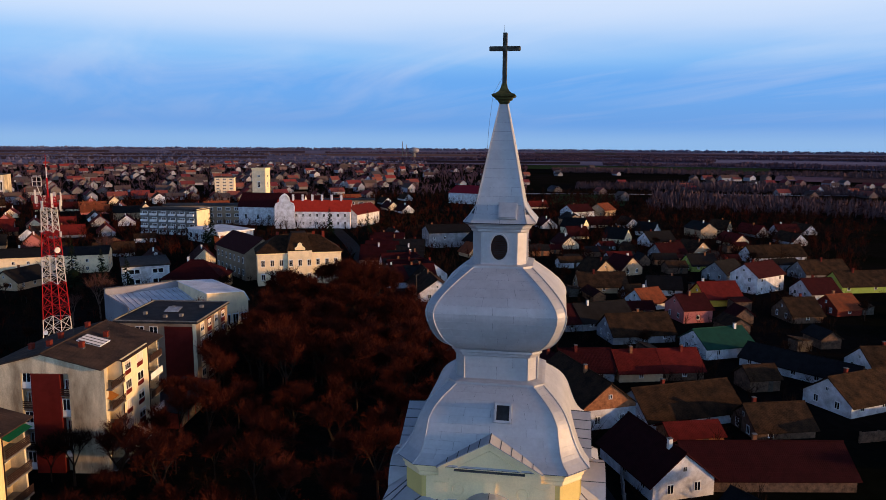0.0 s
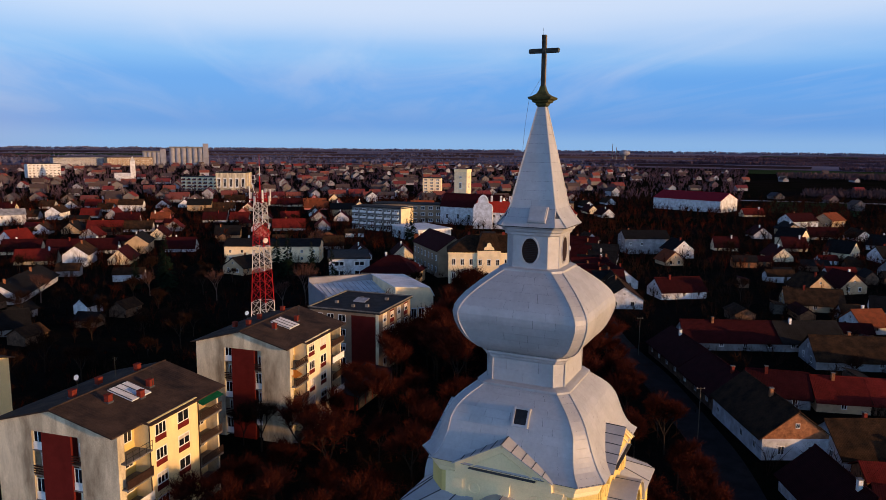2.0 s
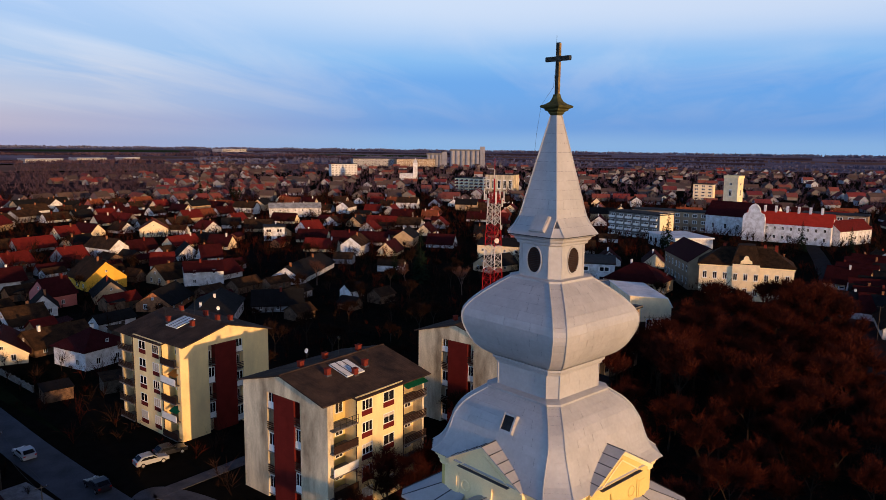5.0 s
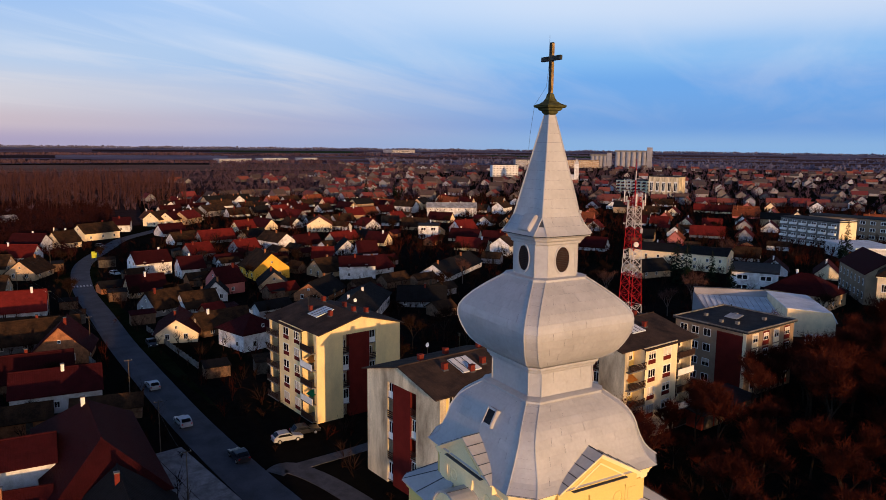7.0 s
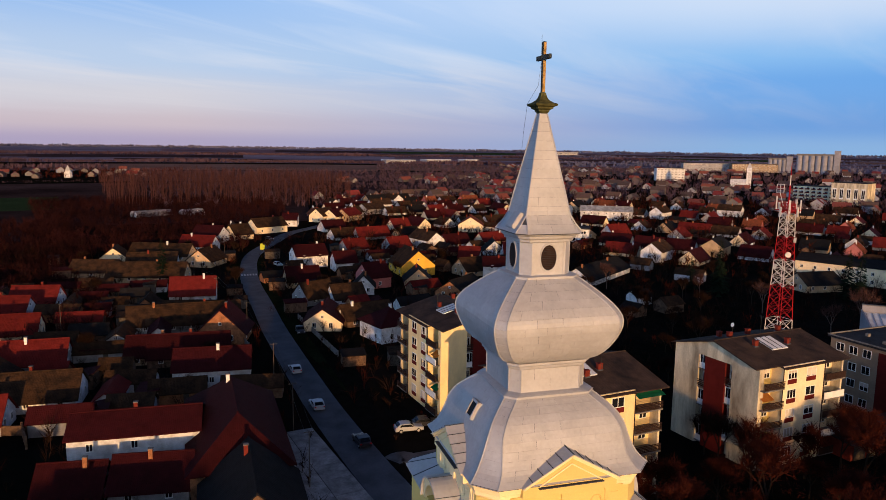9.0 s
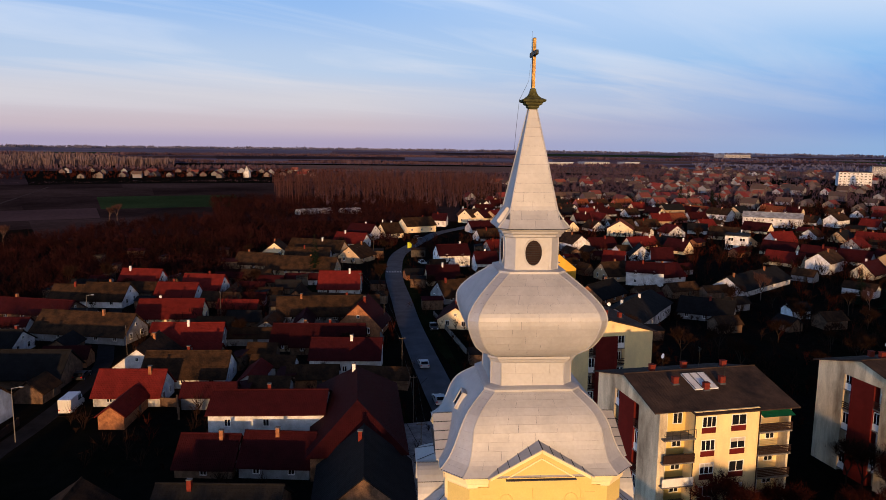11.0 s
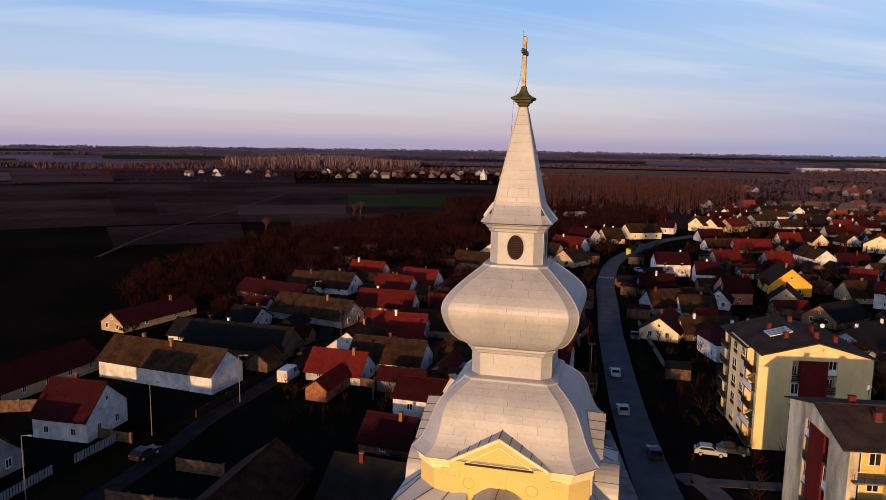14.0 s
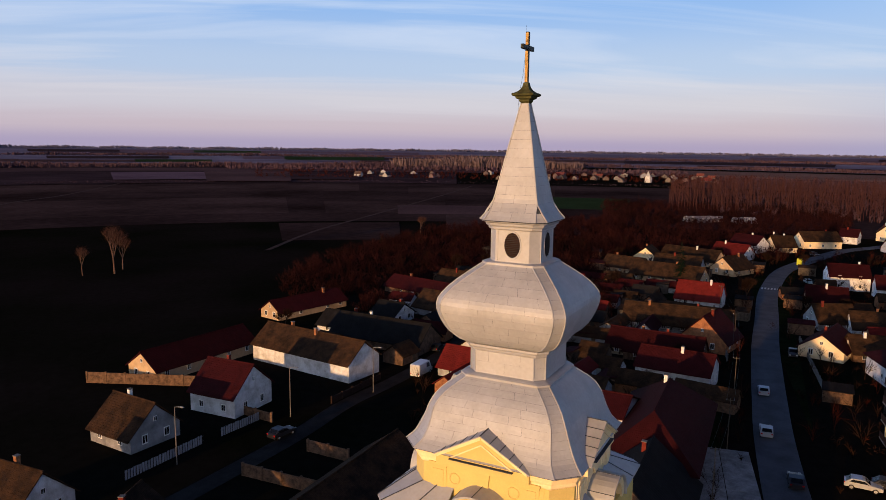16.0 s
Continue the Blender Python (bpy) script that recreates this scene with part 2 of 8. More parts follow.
M = {
    "metal": mat("grey_sheet_metal", (0.425, 0.435, 0.46), 0.55, 0.18, 0.07, 1.3, 9, 0.04, obj=0.03, spec=0.25),
    "metal_dark": mat("weathered_joint_metal", (0.085, 0.095, 0.115), 0.6, 0.3, 0.2, 2, 9, 0.05),
    "cream": mat("cream_trim_and_shade_plaster", (0.92, 0.75, 0.43), 0.85, 0, 0.07, 0.8, 20, 0.08),
    "yellow": mat("yellow_plaster", (0.68, 0.54, 0.19), 0.85, 0, 0.06, 0.6, 20, 0.08),
    "iron": mat("dark_weathered_iron", (0.055, 0.06, 0.055), 0.5, 0.4, 0.3, 6, 30, 0.1),
    "brass": mat("gilded_weathered_iron", (0.36, 0.23, 0.08), 0.45, 0.5, 0.3, 6, 30, 0.1),
    "copper": mat("mossy_copper", (0.10, 0.10, 0.04), 0.7, 0.2, 0.3, 6, 30, 0.1),
    "beige": mat("stained_beige_render", (0.70, 0.62, 0.44), 0.9, 0, 0.20, 0.40, 9, 0.1, tint=(0.24, 0.20, 0.14), streak=0.28),
    "pale": mat("pale_cream_render", (0.84, 0.70, 0.46), 0.9, 0, 0.10, 0.5, 12, 0.08),
    "butter": mat("butter_yellow_render", (0.86, 0.68, 0.34), 0.9, 0, 0.10, 0.35, 12, 0.08, tint=(0.66, 0.52, 0.28), streak=0.4),
    "redpanel": mat("dark_red_facade_panel", (0.115, 0.014, 0.011), 0.8, 0, 0.12, 0.8, 10, 0.05),
    "corr": mat("brown_corrugated_roofing", (0.066, 0.044, 0.034), 0.85, 0, 0.30, 0.35, 8, 0.45, cols=2.5, tint=(0.020, 0.016, 0.016)),
    "felt": mat("black_roofing_felt", (0.035, 0.035, 0.04), 0.8, 0, 0.25, 0.6, 12, 0.15),
    "redbrick": mat("red_chimney_brick", (0.17, 0.030, 0.020), 0.9, 0, 0.2, 3, 20, 0.2),
    "white": mat("white_paint", (0.75, 0.75, 0.73), 0.6, 0, 0.06, 1, 14, 0.05),
    "whitewash": mat("whitewashed_plaster", (0.70, 0.71, 0.74), 0.9, 0, 0.14, 0.6, 10, 0.12, tint=(0.40, 0.39, 0.39), obj=0.12),
    "glass": mat("dark_window_glass", (0.012, 0.014, 0.018), 0.12, 0, 0.05, 1, 5, 0.0, spec=0.5),
    "blind": mat("pale_roller_blind", (0.55, 0.50, 0.42), 0.8, 0, 0.08, 1, 12, 0.1, obj=0.2),
    "concrete": mat("grey_concrete", (0.20, 0.19, 0.18), 0.9, 0, 0.22, 0.8, 14, 0.15),
    "rail": mat("dark_brown_rail", (0.035, 0.02, 0.016), 0.7, 0, 0.2, 3, 20, 0.1),
    "green": mat("green_awning_cloth", (0.02, 0.20, 0.10), 0.8, 0, 0.1, 2, 20, 0.05),
    "orange": mat("orange_awning_cloth", (0.62, 0.26, 0.05), 0.8, 0, 0.1, 2, 20, 0.05),
    "asphalt": mat("worn_asphalt", (0.095, 0.102, 0.122), 0.85, 0, 0.18, 0.25, 8, 0.1),
    "lane": mat("dark_worn_lane", (0.024, 0.021, 0.021), 0.9, 0, 0.25, 0.4, 8, 0.1),
    "path": mat("concrete_slab_path", (0.105, 0.105, 0.115), 0.9, 0, 0.2, 0.6, 8, 0.1),
    "yard": mat("pale_cracked_concrete_slab", (0.33, 0.32, 0.32), 0.9, 0, 0.25, 0.5, 6, 0.15, obj=0.2, tint=(0.16, 0.155, 0.155)),
    "paint": mat("white_road_paint", (0.55, 0.55, 0.55), 0.8, 0, 0.2, 3, 20, 0.05),
    "mast_red": mat("red_mast_paint", (0.30, 0.010, 0.014), 0.6, 0, 0.1, 1, 9, 0.03),
    "mast_white": mat("white_mast_paint", (0.55, 0.53, 0.52), 0.6, 0, 0.08, 1, 9, 0.03),
    "tin": mat("light_tin_roofing", (0.42, 0.44, 0.47), 0.5, 0.2, 0.18, 0.4, 6, 0.25, cols=2.0, tint=(0.18, 0.18, 0.19)),
    "pale_tin": mat("pale_ribbed_metal_roofing", (0.72, 0.76, 0.82), 0.55, 0.0, 0.12, 0.25, 5, 0.3, cols=1.6, tint=(0.50, 0.54, 0.60)),
    "wood": mat("weathered_grey_timber", (0.10, 0.085, 0.07), 0.9, 0, 0.25, 2, 18, 0.2),
    # worn concrete, its colour dimmed and blued for haze on the far silos
    "hazed_weathered_concrete": mat("haze_tinted_weathered_concrete", (0.28, 0.28, 0.32), 0.9, 0, 0.15, 0.1, 8, 0.1),
    "stone": mat("rough_old_wall", (0.17, 0.105, 0.070), 0.95, 0, 0.28, 1.2, 8, 0.3, tint=(0.06, 0.040, 0.028)),
    "gablebrick": mat("orange_gable_brick", (0.34, 0.15, 0.07), 0.95, 0, 0.2, 1.5, 10, 0.25, tint=(0.16, 0.07, 0.035)),
}
ROOF = {
    "brown": mat("old_brown_clay_tiles", (0.048, 0.026, 0.014), 0.92, 0, 0.34, 0.55, 4.5, 0.6, tint=(0.013, 0.009, 0.007), obj=0.18, rows=3.2, cols=4.5),
    "red": mat("red_clay_tiles", (0.115, 0.013, 0.011), 0.85, 0, 0.16, 0.8, 6, 0.45, obj=0.22, rows=3.0, cols=4.0),
    "maroon": mat("maroon_roof_tiles", (0.034, 0.005, 0.0065), 0.85, 0, 0.16, 0.8, 6, 0.45, obj=0.2, rows=3.0, cols=4.0),
    "orange": mat("orange_clay_tiles", (0.20, 0.055, 0.024), 0.88, 0, 0.2, 0.8, 6, 0.45, tint=(0.12, 0.04, 0.02), obj=0.15, rows=3.0, cols=4.0),
    "grey": mat("grey_slate_roofing", (0.014, 0.0135, 0.0145), 0.85, 0, 0.22, 0.7, 6, 0.4, obj=0.2, rows=2.2, cols=2.0),
    "green": mat("green_sheet_roofing", (0.014, 0.060, 0.042), 0.6, 0, 0.12, 0.8, 6, 0.2, cols=2.0),
    "tin": M["tin"],
    "crimson": mat("crimson_sheet_roofing", (0.22, 0.012, 0.022), 0.7, 0, 0.1, 0.5, 6, 0.2, cols=1.5),
}
WALL = {
    "white": M["whitewash"], "cream": M["pale"], "beige": M["beige"], "stone": M["stone"], "brick": M["gablebrick"],
    "yellow": mat("bright_yellow_render", (0.72, 0.42, 0.05), 0.9, 0, 0.08, 0.6, 12, 0.08),
    "pink": mat("dusty_pink_render", (0.45, 0.16, 0.15), 0.9, 0, 0.10, 0.6, 12, 0.08),
    "grey": mat("grey_render", (0.30, 0.30, 0.32), 0.9, 0, 0.24, 0.5, 12, 0.1, obj=0.15),
    "tan": mat("tan_render", (0.50, 0.36, 0.22), 0.9, 0, 0.14, 0.6, 12, 0.1, obj=0.12),
    "redbrick": M["redbrick"],
    "lime": mat("lime_green_render", (0.30, 0.40, 0.08), 0.9, 0, 0.1, 0.6, 12, 0.08),
}

# ---- mesh helpers ----


def mesh_object(name, bm, material, parent=None, label="", smooth=False):
    me = bpy.data.meshes.new(name)
    bm.normal_update()
    bm.to_mesh(me)
    bm.free()
    for p in me.polygons:
        p.use_smooth = smooth
    for m in material if isinstance(material, (list, tuple)) else [material]:
        me.materials.append(m)
    ob = new(name, me)
    if parent is not None:
        ob.parent = parent
    if label:
        ob["label"] = label
    return ob


def part(name, bm, material, parent, label="", smooth=False):
    return mesh_object(name, bm, material, parent, label, smooth)


def share(name, mesh, parent, m=None, label=""):
    ob = new(name, mesh)
    ob.parent = parent
    if m is not None:
        ob.matrix_basis = m
    if label:
        ob["label"] = label
    return ob


def thing(name, m, label, category, group="", kind=""):
    e = new(name)
    e.matrix_world = m
    e.empty_display_size = 0.3
    return tagged(e, label, category, group, kind)


def add_box(bm, x0, y0, z0, x1, y1, z1, mi=0):
    v = [bm.verts.new(p) for p in ((x0, y0, z0), (x1, y0, z0), (x1, y1, z0), (x0, y1, z0), (x0, y0, z1), (x1, y0, z1), (x1, y1, z1), (x0, y1, z1))]
    for f in ((0, 3, 2, 1), (4, 5, 6, 7), (0, 1, 5, 4), (1, 2, 6, 5), (2, 3, 7, 6), (3, 0, 4, 7)):
        bm.faces.new([v[i] for i in f]).material_index = mi
    return v


def box(x0, y0, z0, x1, y1, z1):
    bm = bmesh.new()
    add_box(bm, min(x0, x1), min(y0, y1), min(z0, z1), max(x0, x1), max(y0, y1), max(z0, z1))
    return bm


def bar(bm, a, b, r, r2=None, n=4):
    """A tapered rod from a to b."""
    a, b = Vector(a), Vector(b)
    q = (b - a).to_track_quat("Z", "Y")
    rings = []
    for p, rr in ((a, r), (b, r if r2 is None else r2)):
        rings.append([bm.verts.new(p + q @ Vector((rr * math.cos(2 * math.pi * (i + 0.5) / n), rr * math.sin(2 * math.pi * (i + 0.5) / n), 0))) for i in range(n)])
    for i in range(n):
        bm.faces.new((rings[0][i], rings[0][(i + 1) % n], rings[1][(i + 1) % n], rings[1][i]))
    bm.faces.new(rings[0][::-1])
    bm.faces.new(rings[1])


def quad(bm, pts, mi=0, uv=None):
    f = bm.faces.new([bm.verts.new(p) for p in pts])
    f.material_index = mi
    if uv:
        lay = bm.loops.layers.uv.verify()
        for lp, c in zip(f.loops, uv):
            lp[lay].uv = c
    return f


def prism(bm, outline, y0, y1, mi=0):
    """An upright outline of (x, z) drawn out from y0 to y1."""
    a = [bm.verts.new((x, y0, z)) for x, z in outline]
    b = [bm.verts.new((x, y1, z)) for x, z in outline]
    k = len(outline)
    fs = [bm.faces.new(a), bm.faces.new(b[::-1])]
    for i in range(k):
        fs.append(bm.faces.new((a[i], b[i], b[(i + 1) % k], a[(i + 1) % k])))
    for f in fs:
        f.material_index = mi
    bmesh.ops.recalc_face_normals(bm, faces=fs)


def frame_mesh(bm, u0, u1, z0, z1, d0, d1, f, bars, m=0.04):
    """A window frame with upright bars as one piece: outer ring and bars share their corners; it lies between d0 and d1."""
    xs = [u0, u0 + f]
    for i in range(bars):
        c = u0 + (u1 - u0) * (i + 1) / (bars + 1)
        xs += [c - m, c + m]
    xs += [u1 - f, u1]
    zs = [z0, z0 + f, z1 - f, z1]
    grid = [[[bm.verts.new((x, d, z)) for x in xs] for z in zs] for d in (d0, d1)]
    solid = {(i, j) for i in range(len(xs) - 1) for j in range(3) if j != 1 or i % 2 == 0}
    for i, j in solid:
        c = ((i, j), (i + 1, j), (i + 1, j + 1), (i, j + 1))
        for k in (0, 1):
            bm.faces.new([grid[k][b][a] for a, b in (c if k == 0 else c[::-1])])
        for (a, b), (e, g), n in ((c[0], c[1], (i, j - 1)), (c[1], c[2], (i + 1, j)), (c[2], c[3], (i, j + 1)), (c[3], c[0], (i - 1, j))):
            if n not in solid:
                bm.faces.new((grid[0][b][a], grid[1][b][a], grid[1][g][e], grid[0][g][e]))
    bmesh.ops.recalc_face_normals(bm, faces=bm.faces[:])


def slab_quad(bm, p, t, uvscale=True):
    """A roof plane: four corners (eave a, eave b, ridge b, ridge a) made t thick downwards, with metres as its UV."""
    lay = bm.loops.layers.uv.verify()
    p = [Vector(q) for q in p]
    nrm = (p[1] - p[0]).cross(p[-1] - p[0]).normalized()
    if nrm.z < 0:
        nrm = -nrm
    top = [bm.verts.new(q) for q in p]
    low = [bm.verts.new(q - nrm * t) for q in p]
    k = len(p)
    fs = [bm.faces.new(top), bm.faces.new(low[::-1])]
    for i in range(k):
        fs.append(bm.faces.new((top[i], low[i], low[(i + 1) % k], top[(i + 1) % k])))
    bmesh.ops.recalc_face_normals(bm, faces=fs)
    u = (p[1] - p[0]).normalized()
    v = nrm.cross(u)
    for f in fs:
        for lp in f.loops:
            d = lp.vert.co - p[0]
            lp[lay].uv = (d.dot(u), d.dot(v))

# ---- ground ----


def ground_material():
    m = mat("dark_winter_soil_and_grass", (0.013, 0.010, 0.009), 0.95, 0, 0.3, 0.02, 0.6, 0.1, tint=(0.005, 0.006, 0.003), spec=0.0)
    return m


def ground():
    bm = bmesh.new()
    rings = (0, 40, 90, 160, 260, 400, 620, 950, 1450, 2200, 3300, 4940)
    last = None
    for r in rings:
        if r == 0:
            last = [bm.verts.new((0, 0, 0))]
            continue
        ring = [bm.verts.new((r * math.cos(2 * math.pi * i / 48), r * math.sin(2 * math.pi * i / 48), 0)) for i in range(48)]
        for i in range(48):
            j = (i + 1) % 48
            bm.faces.new((last[0], ring[i], ring[j]) if len(last) == 1 else (last[i], ring[i], ring[j], last[j]))
        last = ring
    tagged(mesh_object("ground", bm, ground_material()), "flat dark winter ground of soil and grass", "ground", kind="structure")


ground()


def strip(name, pts, width, z, material, label, category="road"):
    """A paved strip along a smooth line, with a low raised edge."""
    bm = bmesh.new()
    lay = bm.loops.layers.uv.verify()
    pts = [Vector((*p, 0)) for p in pts]
    fine = []
    for i in range(len(pts) - 1):
        p0, p1, p2, p3 = pts[max(i - 1, 0)], pts[i], pts[i + 1], pts[min(i + 2, len(pts) - 1)]
        for k in range(8):
            t = k / 8
            fine.append(0.5 * ((2 * p1) + (p2 - p0) * t + (2 * p0 - 5 * p1 + 4 * p2 - p3) * t * t + (3 * p1 - p0 - 3 * p2 + p3) * t ** 3))
    fine.append(pts[-1])
    rows, d = [], 0
    for i, p in enumerate(fine):
        tan = (fine[min(i + 1, len(fine) - 1)] - fine[max(i - 1, 0)]).normalized()
        side = Vector((-tan.y, tan.x, 0)) * width / 2
        d += (p - fine[i - 1]).length if i else 0
        rows.append([bm.verts.new(p + side * s + Vector((0, 0, h))) for s, h in ((1, -0.05), (1, z), (-1, z), (-1, -0.05))])
    for a, b in zip(rows, rows[1:]):
        for k in range(3):
            bm.faces.new((a[k], a[k + 1], b[k + 1], b[k]))
    bmesh.ops.recalc_face_normals(bm, faces=bm.faces[:])
    return tagged(mesh_object(name, bm, material), label, category, kind="structure"), fine


MAIN = [(-36, 41), (-57, 41), (-64, 40.9), (-76, 41), (-90, 41.4), (-104, 42.2), (-121, 43.3), (-144, 45), (-168, 47.4), (-200, 50.4), (-222, 53.8), (-243, 58), (-262, 64), (-288, 76), (-317, 90.5), (-342, 112), (-381, 141)]
road, main_line = strip("road", MAIN, 5.6, 0.06, M["asphalt"], "winding grey asphalt village street with cracks")

# ---- the church tower ----
TX, TY, TROT = 1.836, 22.402, -8.57
TOWER = pose(TX, TY, 0, 0, 0, TROT)
# rows of (height, half-width) of the roofs, and of (height, cut at the corners)
BELL = [(33.32, 2.87), (33.42, 2.75), (33.56, 2.62), (33.81, 2.48), (34.1, 2.36), (34.5, 2.22), (34.85, 2.03), (35.1, 1.79), (35.28, 1.57), (35.40, 1.42)]
BELL_CUT = [(33.32, 0.605), (33.56, 0.55), (34.05, 0.43), (34.5, 0.33), (35.40, 0.28)]
ONION = [(36.42, 1.26), (36.48, 1.40), (36.62, 1.60), (36.82, 1.78), (37.05, 1.90), (37.3, 2.0), (37.6, 2.068), (37.85, 2.04), (38.1, 1.90), (38.35, 1.68), (38.6, 1.41), (38.8, 1.17), (38.95, 0.98)]
ONION_CUT = [(36.42, 0.27), (38.0, 0.27), (38.95, 0.26)]
NECK = [(35.46, 1.236), (36.26, 1.236)]
NECK_CUT = [(35.46, 0.28), (36.26, 0.28)]
SPIRE = [(40.30, 1.104), (40.42, 0.99), (40.58, 0.87), (40.82, 0.72), (41.2, 0.64), (42.4, 0.40), (43.88, 0.10)]
SPIRE_CUT = [(40.30, 0.28), (40.82, 0.004), (43.88, 0.002)]


def lerp_profile(prof, z):
    """A smooth curve through the rows of (z, half-width)."""
    i = next((k for k in range(len(prof) - 2) if z <= prof[k + 1][0]), len(prof) - 2)
    (z1, a1), (z2, a2) = prof[i], prof[i + 1]
    s1 = (a2 - prof[i - 1][1]) / (z2 - prof[i - 1][0]) if i else (a2 - a1) / (z2 - z1)
    s2 = (prof[i + 2][1] - a1) / (prof[i + 2][0] - z1) if i + 2 < len(prof) else (a2 - a1) / (z2 - z1)
    h = z2 - z1
    t = min(1.0, max(0.0, (z - z1) / h))
    return (2 * t ** 3 - 3 * t * t + 1) * a1 + (t ** 3 - 2 * t * t + t) * h * s1 + (-2 * t ** 3 + 3 * t * t) * a2 + (t ** 3 - t * t) * h * s2


def fine(prof, n=30):
    return [(z, lerp_profile(prof, z)) for z in np.linspace(prof[0][0], prof[-1][0], n)]


def octagon(a, c):
    """Corners of a square of half-width a with its corners cut by c, in order, face by face."""
    pts = []
    for k in range(4):
        q = Matrix.Rotation(radians(90 * k), 3, "Z")
        pts += [q @ Vector((a, -(a - c), 0)), q @ Vector((a, a - c, 0))]
    return pts


def cut_at(cut, z, a):
    """The corner's cut: a share of the half-width, or rows over the height."""
    return float(np.interp(z, [c[0] for c in cut], [c[1] for c in cut])) if isinstance(cut, list) else a * cut


def loft(rows, cut):
    """A closed body of octagonal rings; rows of (z, half-width)."""
    bm = bmesh.new()
    rings = [[bm.verts.new(p + Vector((0, 0, z))) for p in octagon(a, cut_at(cut, z, a))] for z, a in rows]
    for r0, r1 in zip(rings, rings[1:]):
        for i in range(8):
            bm.faces.new((r0[i], r0[(i + 1) % 8], r1[(i + 1) % 8], r1[i]))
    bm.faces.new(rings[0][::-1])
    bm.faces.new(rings[-1])
    return bm


def sheets(parent, prof, cut, heights, cols, cols_cut, off=0.010):
    """The metal sheets of a roof: each one a thin curved plate with its own edges, in courses with staggered joints."""
    for f in range(8):
        k, narrow = f // 2, f % 2
        q = Matrix.Rotation(radians(90 * k), 3, "Z")
        for r, (z0, z1) in enumerate(zip(heights, heights[1:])):
            n = cols_cut if narrow else cols(0.5 * (z0 + z1))
            if narrow and cut_at(cut, z1, 1.0) < 0.02:
                continue
            cuts = [-1 + 2 * i / n for i in range(n + 1)]
            if n > 1 and r % 2:
                cuts = [-1] + [-1 + 2 * (i + 0.5) / n for i in range(n)] + [1]
            cuts = [c + (0.06 * math.sin(7.3 * r + 3.1 * i + f) if 0 < i < len(cuts) - 1 else 0) for i, c in enumerate(cuts)]
            for u0, u1 in zip(cuts, cuts[1:]):
                bm = bmesh.new()
                g = 0.0034
                zs = [z0 + g * 0.6, 0.5 * (z0 + z1), z1 - g * 0.6]
                top = []
                for j, z in enumerate(zs):
                    a = lerp_profile(prof, z)
                    c = cut_at(cut, z, a)
                    row = []
                    for i in range(3):
                        a2 = a + off + 0.005 * (j == 0)
                        if narrow:
                            p0, p1 = Vector((a2, a - c, 0)), Vector((a - c, a2, 0))
                            s = (u0 + (u1 - u0) * i / 2 + 1) / 2
                            p = q @ p0.lerp(p1, s)
                        else:
                            half = a - c
                            u = (u0 + (u1 - u0) * i / 2) * half
                            u += g * (i == 0) - g * (i == 2)
                            p = q @ Vector((a2, u, 0))
                        row.append(bm.verts.new((p.x, p.y, z)))
                    top.append(row)
                for j in range(2):
                    for i in range(2):
                        bm.faces.new((top[j][i], top[j][i + 1], top[j + 1][i + 1], top[j + 1][i]))
                cen = Vector((0, 0, 0.5 * (z0 + z1)))
                rim = [top[0][0], top[0][1], top[0][2], top[1][2], top[2][2], top[2][1], top[2][0], top[1][0]]
                inn = []
                for v in rim:
                    d = (v.co - cen) * Vector((1, 1, 0))
                    inn.append(bm.verts.new(v.co - d.normalized() * (off + 0.004)))
                for i in range(8):
                    bm.faces.new((rim[i], inn[i], inn[(i + 1) % 8], rim[(i + 1) % 8]))
                part("sheet", bm, M["metal"], parent, smooth=False)


def ribs(parent, prof, cut, z0, z1):
    """Raised seams along the eight edges."""
    for e in range(8):
        bm = bmesh.new()
        zs = np.linspace(z0, z1, 15)
        pts = []
        for z in zs:
            a = lerp_profile(prof, z) + 0.016
            p = octagon(a, cut_at(cut, z, a))[e]
            pts.append(Vector((p.x, p.y, z)))
        for a, b in zip(pts, pts[1:]):
            bar(bm, a, b, 0.019, n=5)
        part("seam", bm, M["metal"], parent)


